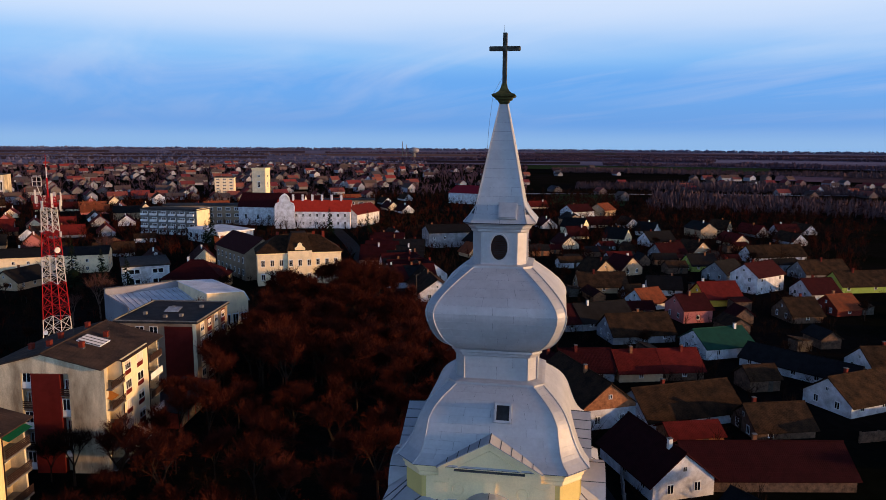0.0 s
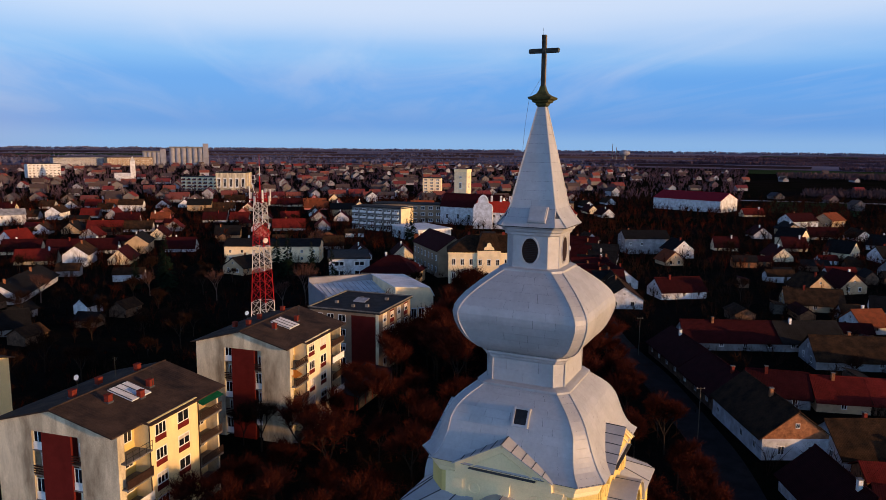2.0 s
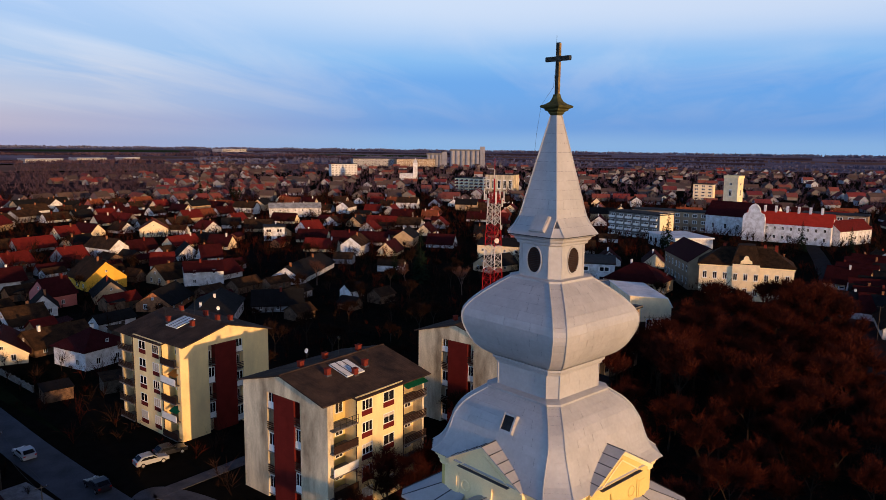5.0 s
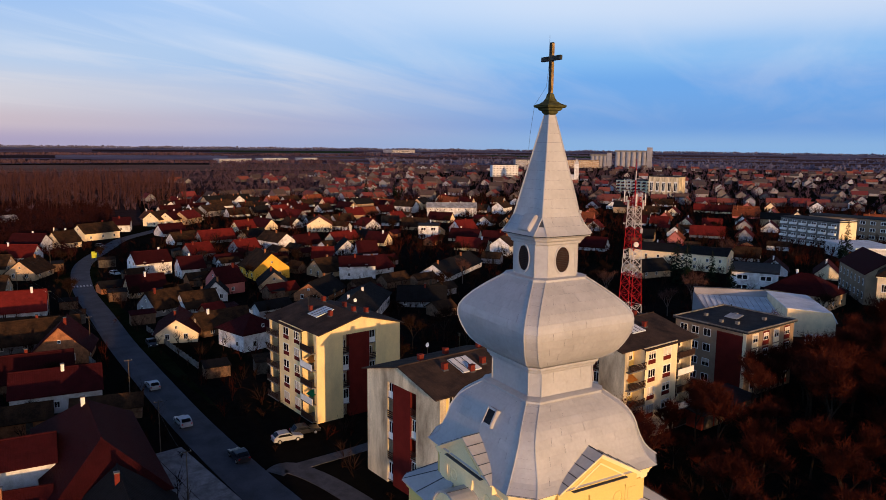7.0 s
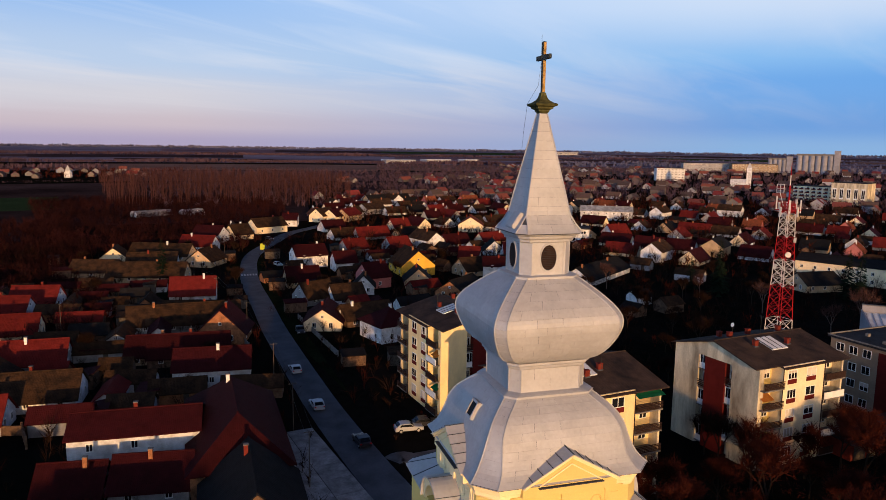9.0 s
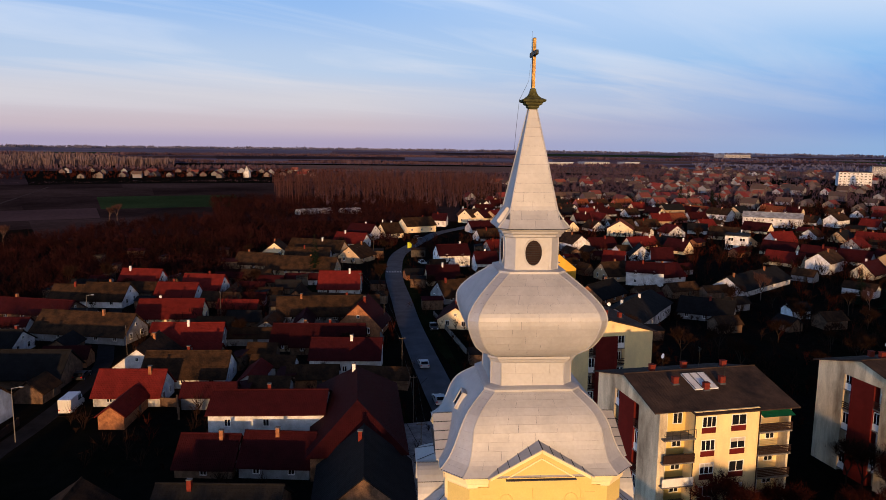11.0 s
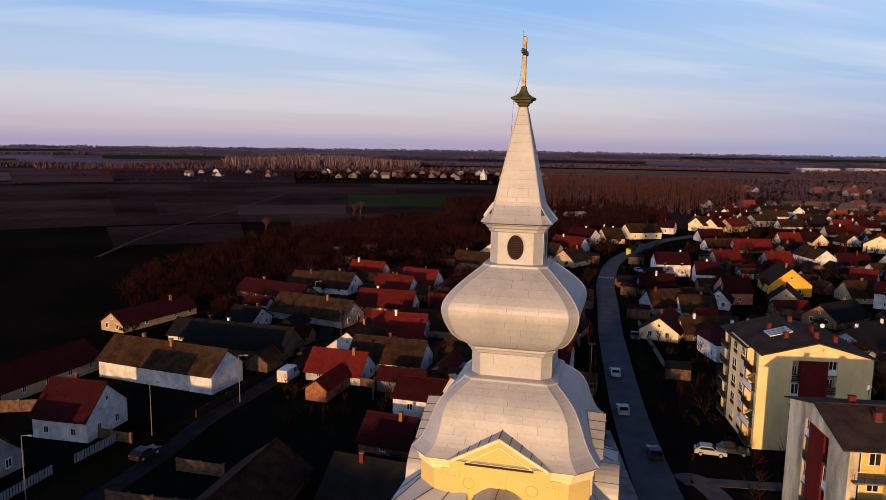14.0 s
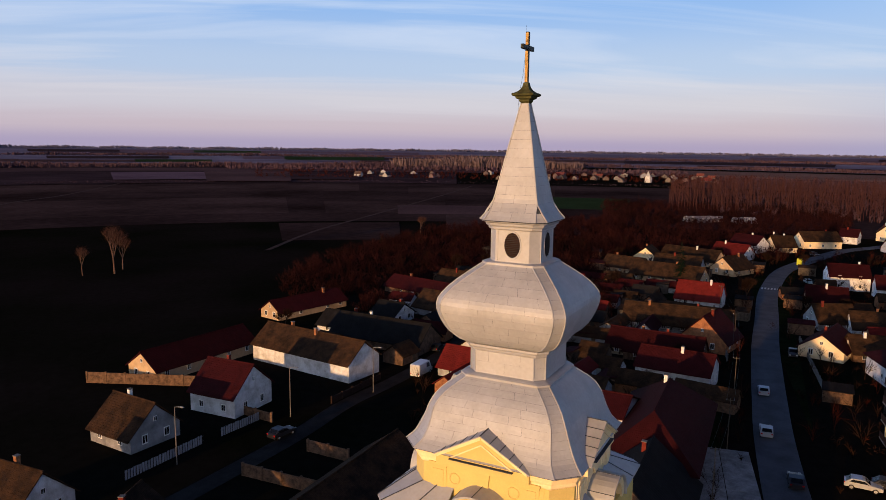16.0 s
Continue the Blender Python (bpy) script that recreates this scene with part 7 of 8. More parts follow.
# ---- plants ----
BARK = mat("dark_bark", (0.035, 0.024, 0.018), 0.95, 0, 0.25, 3, 20, 0.2)
BARK_PALE = mat("pale_bark", (0.13, 0.085, 0.07), 0.95, 0, 0.2, 3, 20, 0.2)
TWIG = mat("russet_twigs_and_dry_leaves", (0.078, 0.018, 0.010), 0.95, 0, 0.3, 0.22, 4, 0.0, obj=0.35, tint=(0.018, 0.006, 0.005), spec=0.0)
TWIG_DARK = mat("dark_bare_twigs", (0.026, 0.014, 0.010), 0.95, 0, 0.3, 0.5, 4, 0.0, obj=0.2, spec=0.0)
THICKET = mat("dark_red_brown_brushwood", (0.032, 0.010, 0.010), 0.95, 0, 0.35, 0.03, 1.0, 0.0, tint=(0.012, 0.005, 0.005), spec=0.0)
TWIG_PALE = mat("pale_bare_twigs", (0.09, 0.045, 0.038), 0.95, 0, 0.3, 0.5, 4, 0.0, spec=0.0)
NEEDLE = mat("dark_conifer_needles", (0.014, 0.024, 0.014), 0.95, 0, 0.3, 0.8, 5, 0.0, spec=0.0)
# brown twigs shifted to mauve in the base colour, for haze at distance
WOODS = mat("haze_tinted_winter_woods", (0.090, 0.058, 0.082), 0.95, 0, 0.3, 0.01, 0.2, 0.0, tint=(0.050, 0.033, 0.047), spec=0.0)


def twig_clump(verts, faces, c, r, n, rnd, size, slender=0.14):
    """Thin twigs and dry leaves: slender triangles about a centre."""
    for _ in range(n):
        d = Vector((rnd.gauss(0, 1), rnd.gauss(0, 1), rnd.gauss(0, 0.8)))
        if d.length < 1e-3:
            continue
        d = d.normalized() * r * rnd.random() ** 0.5
        p = c + d
        u = Vector((rnd.gauss(0, 1), rnd.gauss(0, 1), rnd.gauss(0.35, 0.8))).normalized() * size * rnd.uniform(0.6, 1.4)
        w = u.cross(Vector((rnd.gauss(0, 1), rnd.gauss(0, 1), rnd.gauss(0, 1)))).normalized() * size * slender
        b = len(verts)
        verts += [p - w, p + w, p + u]
        faces.append((b, b + 1, b + 2))


def spray(verts, faces, p, d, length, n, rnd, width):
    """Fine twigs that fan out from a branch, each a long thin wedge, the last of them forked."""
    for _ in range(n):
        o = p - d * length * rnd.uniform(0.0, 0.7)
        u = (d + Vector((rnd.gauss(0, 0.55), rnd.gauss(0, 0.55), rnd.gauss(0.12, 0.45)))).normalized() * length * rnd.uniform(0.55, 1.25)
        w = u.cross(Vector((rnd.gauss(0, 1), rnd.gauss(0, 1), rnd.gauss(0, 1)))).normalized() * width
        b = len(verts)
        verts += [o - w, o + w, o + u]
        faces.append((b, b + 1, b + 2))


def bare_tree(seed, h, spread, twigs, bark, twigm, density=1.0, slim=False):
    """A tapered trunk, limbs that fork three times, and a crown of twigs at their ends. Returns the thing, at the origin."""
    rnd = random.Random(seed)
    bm = bmesh.new()
    tips = []

    def grow(p, d, length, r, depth):
        q = p + d * length
        bar(bm, p, q, r, r * 0.62, 5 if depth < 2 else 3)
        if depth >= 2:
            tips.append((q, d, length))
        if depth < 4:
            for k in range(3 if depth < 3 else 2):
                a = 2 * math.pi * (k / 3 + rnd.random() * 0.3)
                side = Vector((math.cos(a), math.sin(a), 0))
                nd = (d * (1.5 if slim else 0.85) + side * spread * rnd.uniform(0.5, 1.0) + Vector((0, 0, 0.25))).normalized()
                grow(p.lerp(q, rnd.uniform(0.75, 1.0)), nd, length * rnd.uniform(0.58, 0.80), r * 0.58, depth + 1)

    grow(Vector((0, 0, -0.2)), Vector((rnd.uniform(-0.05, 0.05), rnd.uniform(-0.05, 0.05), 1)).normalized(), h * 0.32, h * 0.018, 0)
    t = thing("tree", pose(0, 0, 0), twigs, "tree", "winter trees")
    part("trunk", bm, bark, t)
    verts, faces = [], []
    for c, d, ln in tips:
        spray(verts, faces, c, d, max(1.3, ln * 1.25), max(3, int(13 * density)), rnd, 0.026)
        twig_clump(verts, faces, c, ln * 0.8, int(4 * density * density), rnd, 0.34, 0.10)
    me = bpy.data.meshes.new("crown")
    me.from_pydata([tuple(v) for v in verts], [], faces)
    me.materials.append(twigm)
    share("crown", me, t)
    return t


def conifer(seed, h, r):
    rnd = random.Random(seed)
    t = thing("conifer", pose(0, 0, 0), "dark green narrow conifer tree", "tree", "conifers")
    bm = bmesh.new()
    bar(bm, (0, 0, -0.2), (0, 0, h), 0.18, 0.03, 6)
    part("trunk", bm, BARK, t)
    verts, faces = [], []
    for i in range(240):
        z = h * (0.08 + 0.92 * (i / 240))
        a = rnd.uniform(0, 2 * math.pi)
        rr = r * (1 - z / h) ** 0.8 * rnd.uniform(0.6, 1.1) + 0.1
        p = Vector((0, 0, z))
        q = Vector((rr * math.cos(a), rr * math.sin(a), z - 0.35 * rr))
        w = Vector((-math.sin(a), math.cos(a), 0.1)) * rr * 0.28
        b = len(verts)
        verts += [p, q - w, q + w * 0.2 + Vector((0, 0, 0.12)), q + w]
        faces += [(b, b + 1, b + 2), (b, b + 2, b + 3)]
    me = bpy.data.meshes.new("crown")
    me.from_pydata([tuple(v) for v in verts], [], faces)
    me.materials.append(NEEDLE)
    share("crown", me, t)
    return t


def plant(kinds, spots, rnd, s0=0.85, s1=1.2):
    """Sets copies of some trees on spots; the first of each kind moves to its own spot."""
    used = set()
    for x, y in spots:
        k = rnd.randrange(len(kinds))
        m = pose(x, y, 0, 0, 0, rnd.uniform(0, 360))
        if k not in used:
            used.add(k)
            kinds[k].matrix_basis = m
        else:
            ob = copy_thing(kinds[k], m)
            ob.scale = [rnd.uniform(s0, s1)] * 3
    for k, ob in enumerate(kinds):
        if k not in used:
            for o in (*ob.children_recursive, ob):
                bpy.data.objects.remove(o)


def clear_of(x, y, gap):
    if -62 - gap < x < -43.0 + gap and (54 - gap < y < 73 + gap or 87 - gap < y < 106 + gap or 119 - gap < y < 137 + gap):
        return False
    if -95 - gap < x < -77 + gap and 55 - gap < y < 74 + gap:
        return False
    if math.hypot(x - TX, y - TY) < 9:
        return False
    if any((x - a) ** 2 + (y - b) ** 2 < (max(2.0, r - 3) + gap) ** 2 for a, b, r in TAKEN):
        return False
    return all((x - p.x) ** 2 + (y - p.y) ** 2 > (3.2 + gap) ** 2 for p in main_line + north_line + lane_line)


def in_yard(x, y, gap):
    """Whether a spot lies outside all houses and streets."""
    if (-62 < x < -42 and 53 < y < 138) or (-96 < x < -76 and 55 < y < 75):
        return False
    for hx, hy, a, l2, w2 in PLOTS:
        dx, dy = x - hx, y - hy
        if abs(dx) < 20 and abs(dy) < 20 and abs(dx * math.cos(a) + dy * math.sin(a)) < l2 + gap and abs(dy * math.cos(a) - dx * math.sin(a)) < w2 + gap:
            return False
    return all((x - p.x) ** 2 + (y - p.y) ** 2 > 4.6 ** 2 for p in main_line + north_line + lane_line)


def scatter(rnd, n, inside, gap, space):
    out = []
    tries = 0
    while len(out) < n and tries < n * 40:
        tries += 1
        p = inside()
        if clear_of(p[0], p[1], gap) and all((p[0] - q[0]) ** 2 + (p[1] - q[1]) ** 2 > space ** 2 for q in out):
            out.append(p)
    return out


rnd = random.Random(5)
RUSSET = [bare_tree(s, h, 0.8, "bushy street tree with russet dry leaves", BARK, TWIG, 2.0) for s, h in ((1, 9.5), (2, 11.0), (3, 8.5), (4, 10.0))]
DARK = [bare_tree(s, h, 0.75, "bare dark-twigged garden tree", BARK, TWIG_DARK, 1.0) for s, h in ((11, 8.0), (12, 6.5), (13, 9.5))]
PALE = [bare_tree(s, h, 0.62, "slender bare tree with pale trunk and twigs", BARK_PALE, TWIG_PALE, 0.7) for s, h in ((21, 10.5), (22, 9.0))]
PINE = [conifer(31, 12.0, 2.6), conifer(32, 15.0, 3.2)]


def park():
    while True:
        y = rnd.uniform(52, 212)
        x = rnd.uniform(-42, 16)
        middle = np.interp(y, [60, 82, 117, 161, 180], [-13, -16, -20, -27, -30])
        if abs(x - middle) < 7.0 and y < 168 and rnd.random() < 0.8:
            continue
        if x < np.interp(y, [50, 100, 137, 162, 202, 215], [17, 9, -1, -10, -19, -24]):
            return x, y


plant(RUSSET, scatter(rnd, 135, park, 1.6, 5.6), rnd, 0.8, 1.15)
plant(RUSSET, scatter(rnd, 40, lambda: (rnd.uniform(-42, -6), rnd.uniform(112, 200)), 1.6, 5.0), rnd, 1.2, 1.5)
gardens = scatter(rnd, 34, lambda: (rnd.uniform(-150, -58), rnd.uniform(80, 200)), 1.5, 6)
gardens += scatter(rnd, 22, lambda: (rnd.uniform(22, 130), rnd.uniform(70, 330)), 1.0, 8)
gardens += scatter(rnd, 24, lambda: (rnd.uniform(-280, -60), rnd.uniform(-60, 160)), 1.0, 8)
gardens += scatter(rnd, 24, lambda: (rnd.uniform(-330, -60), rnd.uniform(180, 420)), 1.0, 9)
gardens += [(-42.0, 56.0), (-41.0, 60.5), (-50.0, 85.0), (-46.5, 84.0), (-73.0, 75.5), (-118, 27.5), (-115, 34), (-104, 22)]
plant(DARK, gardens, rnd, 0.6, 1.1)
# unseen rows east of the church, added to shadow the low houses westward
plant([bare_tree(41, 13.0, 0.8, "tall dense dark-twigged tree, unseen, added to shade the yards", BARK, TWIG_DARK, 2.6)], [(30 + 3.5 * math.sin(1.7 * i), -30 + 5.4 * i) for i in range(9)] + [(41 + 3.0 * math.sin(2.3 * i), -33 + 6.0 * i) for i in range(8)], rnd, 1.05, 1.25)
PALES = [(-131, 165), (-110, 166), (-84, 168), (-88, 163), (-152, 148), (-52, 145), (-130, 236), (-118, 241), (-387, -73), (-392, -70), (-300, -95)]
plant(PALE, PALES, rnd, 1.0, 1.4)
plant([bare_tree(23, 19.0, 0.7, "tall spreading bare tree in the open scrub", BARK_PALE, TWIG_PALE, 0.9)], [(-158.5, -147.4), (-152, -154), (-166, -151)], rnd, 0.6, 0.85)
plant(PINE, [(-109, 203), (-114, 205), (-101, 204), (-90, 196), (-56, 330), (-131, 172), (-137, 178), (-141, 171), (-100, 290), (-96, 285), (-212, 26), (-445, 325), (-452, 335), (-470, 340), (-478, 318), (-486, 330), (-40, 344)], rnd, 0.8, 1.15)


def scrub(name, label, n, inside, h0, h1, per, material, seed):
    """A thicket too dense to count: many clumps of twigs in one mesh."""
    r = random.Random(seed)
    verts, faces = [], []
    for _ in range(n):
        x, y = inside(r)
        h = r.uniform(h0, h1)
        for k in range(3):
            c = Vector((x + r.gauss(0, h * 0.3), y + r.gauss(0, h * 0.3), h * r.uniform(0.25, 0.8)))
            twig_clump(verts, faces, c, h * 0.45, per + 3, r, h * 0.34, 0.06)
    me = bpy.data.meshes.new(name)
    me.from_pydata([tuple(v) for v in verts], [], faces)
    me.materials.append(material)
    tagged(new(name, me), label, "scrub", kind="stuff")


def polar(r, a0, a1, r0, r1):
    a, d = radians(r.uniform(a0, a1)), math.sqrt(r.uniform(r0 * r0, r1 * r1))
    return TX + d * math.cos(a), TY + d * math.sin(a)


def thicket(r):
    while True:
        x, y = polar(r, 184, 214, 150, 400)
        lim = np.interp(math.degrees(math.atan2(y - TY, x - TX)) % 360, [184, 190, 200, 210, 214], [400, 400, 330, 240, 200])
        if math.hypot(x - TX, y - TY) < lim and clear_of(x, y, 3):
            return x, y


def thicket_far(r):
    while True:
        x, y = polar(r, 168, 186, 270, 540)
        if clear_of(x, y, 4):
            return x, y


scrub("scrub", "dense dark red-brown winter scrub", 900, thicket, 2.0, 5.0, 9, THICKET, 41)
scrub("scrub", "russet winter scrub beyond the gardens", 800, thicket_far, 2.5, 6.0, 8, THICKET, 42)
scrub("scrub", "dark hedges and bushes between the houses", 700, lambda r: polar(r, 96, 172, 90, 420), 0.8, 2.4, 7, TWIG_DARK, 43)
scrub("scrub", "dark bushes in the gardens", 350, lambda r: polar(r, 55, 84, 90, 420), 0.8, 2.6, 7, TWIG_DARK, 44)
scrub("scrub", "dark undergrowth below the street trees", 500, lambda r: (r.uniform(-40, 4), r.uniform(58, 200)), 0.8, 2.0, 7, TWIG, 45)
scrub("scrub", "brown trees beyond the houses", 800, lambda r: polar(r, 58, 82, 330, 640), 3.0, 7.0, 7, TWIG_DARK, 47)


def brush(name, label, n, inside, h0, h1, per, width, material, seed, clear=True):
    """Bare shrubs and young trees too many to count: stems that fan out into fine twigs, in one mesh."""
    r = random.Random(seed)
    verts, faces = [], []
    for _ in range(n):
        x, y = inside(r)
        if clear and not in_yard(x, y, 0.7):
            continue
        h = h0 + (h1 - h0) * r.random() ** 1.8
        foot = Vector((x, y, 0))
        for k in range(3):
            d = Vector((r.gauss(0, 0.28), r.gauss(0, 0.28), 1)).normalized()
            stem = foot + d * h * r.uniform(0.4, 0.62)
            b = len(verts)
            w = Vector((width * 1.6, width * 1.2 * r.choice((-1, 1)), 0))
            verts += [foot - w, foot + w, stem]
            faces.append((b, b + 1, b + 2))
            spray(verts, faces, stem, d, h * 0.5, per, r, width)
    me = bpy.data.meshes.new(name)
    me.from_pydata([tuple(v) for v in verts], [], faces)
    me.materials.append(material)
    tagged(new(name, me), label, "shrubs", kind="stuff")


brush("shrubs", "bare dark shrubs and fruit trees in the yards", 3000, lambda r: polar(r, 108, 205, 55, 300), 1.2, 6.0, 12, 0.035, TWIG_DARK, 81)
brush("shrubs", "reddish bare shrubs and fruit trees in the yards", 1300, lambda r: polar(r, 108, 200, 80, 320), 1.2, 5.5, 12, 0.035, TWIG, 82)
brush("shrubs", "bare dark shrubs and fruit trees between the eastern houses", 2600, lambda r: polar(r, 58, 96, 60, 360), 1.2, 6.0, 12, 0.035, TWIG_DARK, 83)
brush("shrubs", "reddish bare trees among the town's houses", 3600, lambda r: polar(r, 58, 165, 240, 560), 2.5, 8.5, 10, 0.07, TWIG, 84)
brush("shrubs", "dark bare trees among the town's houses", 4200, lambda r: polar(r, 62, 165, 240, 620), 2.5, 8.5, 10, 0.08, TWIG_DARK, 85)
brush("shrubs", "purple-brown bare trees among the far houses", 6500, lambda r: polar(r, 84, 160, 560, 1450), 4.0, 9.5, 6, 0.2, WOODS, 86, False)
brush("shrubs", "bare trees in the far village", 1300, lambda r: polar(r, 175, 214, 880, 1150), 2.5, 6.5, 7, 0.16, TWIG, 87, False)
brush("shrubs", "brown trees and hedges beyond the poplars", 2600, lambda r: polar(r, 144, 178, 470, 1080), 3.0, 8.0, 7, 0.15, WOODS, 90)
brush("shrubs", "russet thicket between the village and the fields", 2600, thicket, 2.0, 7.0, 12, 0.05, THICKET, 88)
brush("shrubs", "russet thicket below the poplars", 2600, thicket_far, 2.5, 7.5, 10, 0.06, THICKET, 89)


def poplars():
    """A plantation of tall thin bare poplars."""
    r = random.Random(51)
    bm_v, bm_f = [], []
    for _ in range(1700):
        while True:
            x, y = polar(r, 162.5, 181, 470, 800)
            if 8 < y < 235:
                break
        h = r.uniform(13, 21)
        for k in range(9):
            z0 = 0 if k == 0 else h * r.uniform(0.25, 0.8)
            ln = h if k == 0 else h * r.uniform(0.12, 0.25)
            a = r.uniform(0, 6.28)
            lean = 0.02 if k == 0 else 0.35
            w = 0.16 if k == 0 else 0.10
            b = len(bm_v)
            for j in range(3):
                t = a + 2.09 * j
                bm_v.append((x + w * math.cos(t), y + w * math.sin(t), z0))
            bm_v.append((x + lean * ln * math.cos(a), y + lean * ln * math.sin(a), z0 + ln))
            bm_f += [(b, b + 1, b + 3), (b + 1, b + 2, b + 3), (b + 2, b, b + 3)]
    me = bpy.data.meshes.new("poplar_plantation")
    me.from_pydata(bm_v, [], bm_f)
    me.materials.append(mat("reddish_poplar_wood", (0.075, 0.034, 0.033), 0.95, 0, 0.25, 0.3, 4, 0.0, spec=0.0))
    tagged(new("poplar_plantation", me), "plantation of tall bare reddish poplars", "trees", kind="stuff")


poplars()


def woods(label, n, a0, a1, r0, r1, h0, h1, seed, material=None, slim=0.16):
    """Far bare woods: each tree a brush of thin upright wedges of uneven height."""
    r = random.Random(seed)
    v, f = [], []
    for _ in range(n):
        x, y = polar(r, a0, a1, r0, r1)
        h = r.uniform(h0, h1) * (0.75 + 0.25 * math.sin(x * 0.013 + seed) * math.cos(y * 0.017))
        for k in range(5):
            b = len(v)
            a = r.uniform(0, 6.28)
            w = h * slim * r.uniform(0.5, 1.0)
            dx, dy = r.gauss(0, h * 0.16), r.gauss(0, h * 0.16)
            z0, z1 = h * r.uniform(-0.05, 0.25), h * r.uniform(0.55, 1.0)
            zm = z0 + (z1 - z0) * r.uniform(0.4, 0.7)
            cx, cy = x + dx, y + dy
            v += [(cx, cy, z0), (cx + w * math.cos(a), cy + w * math.sin(a), zm), (cx + dx * 0.4, cy + dy * 0.4, z1), (cx - w * math.cos(a), cy - w * math.sin(a), zm * 0.95)]
            f.append((b, b + 1, b + 2, b + 3))
    me = bpy.data.meshes.new("woods")
    me.from_pydata(v, [], f)
    me.materials.append(material or WOODS)
    tagged(new("woods", me), label, "woods", kind="stuff")


# blue cast of distance haze mixed into the horizon woods' own colour
WOODS_FAR = mat("haze_tinted_horizon_woods", (0.12, 0.12, 0.19), 0.95, 0, 0.3, 0.004, 0.1, 0.0, tint=(0.07, 0.07, 0.12), spec=0.0)
WOODS_PALE = mat("pale_trunked_woods", (0.15, 0.11, 0.12), 0.95, 0, 0.3, 0.02, 0.2, 0.0, tint=(0.10, 0.07, 0.08), spec=0.0)
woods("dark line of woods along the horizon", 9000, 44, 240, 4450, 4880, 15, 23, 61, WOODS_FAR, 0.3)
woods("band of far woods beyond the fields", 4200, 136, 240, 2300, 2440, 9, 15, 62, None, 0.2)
woods("belt of woods beyond the village", 1700, 150, 189, 1500, 1560, 7, 12, 63)
woods("tall pale bare woods beyond the village", 1600, 188, 203, 1290, 1480, 18, 27, 70, WOODS_PALE, 0.09)
woods("thin belts of trees on the western plain", 2500, 203, 238, 1250, 1400, 6, 13, 71)
for i, (n, a0, a1, r0, r1) in enumerate(((1800, 44, 78, 1480, 1600), (1500, 70, 96, 1860, 1960), (2200, 44, 88, 2330, 2460), (2600, 44, 100, 2980, 3150))):
    woods("belt of woods on the plain north of the town", n, a0, a1, r0, r1, 8, 14, 640 + i, WOODS, 0.2)
MAUVE_WOOD = mat("mauve_brown_winter_wood", (0.095, 0.062, 0.070), 0.95, 0, 0.3, 0.01, 0.2, 0.0, tint=(0.045, 0.030, 0.036), spec=0.0)
for i, (n, a0, a1, r0, r1) in enumerate(((1300, 50, 74, 470, 590), (1500, 58, 80, 680, 760), (2600, 52, 82, 1080, 1260))):
    woods("belt of winter wood east of the town", n, a0, a1, r0, r1, 5, 11, 650 + i, MAUVE_WOOD, 0.10)
woods("trees round the far village", 700, 180, 216, 1160, 1250, 6, 12, 66)
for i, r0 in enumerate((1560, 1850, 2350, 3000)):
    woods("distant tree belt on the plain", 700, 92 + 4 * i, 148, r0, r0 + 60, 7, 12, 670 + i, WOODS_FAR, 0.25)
woods("low tree belt along the ploughed field", 500, 176, 236, 785, 830, 1.0, 2.6, 68)

# ---- cars, poles, walls and other small things ----
CARP = {k: mat(k + "_car_paint", c, 0.3, 0.3, 0.03, 1, 30, 0.0, spec=0.5) for k, c in (("silver", (0.45, 0.48, 0.52)), ("dark", (0.02, 0.022, 0.03)), ("white", (0.7, 0.7, 0.7)), ("red", (0.25, 0.02, 0.02)))}
TYRE = mat("black_tyre", (0.012, 0.012, 0.012), 0.9, 0, 0.1, 4, 30, 0.1)
LAMP_RED = mat("red_lamp_glass", (0.5, 0.01, 0.01), 0.3, 0, 0.05, 4, 30, 0.0)


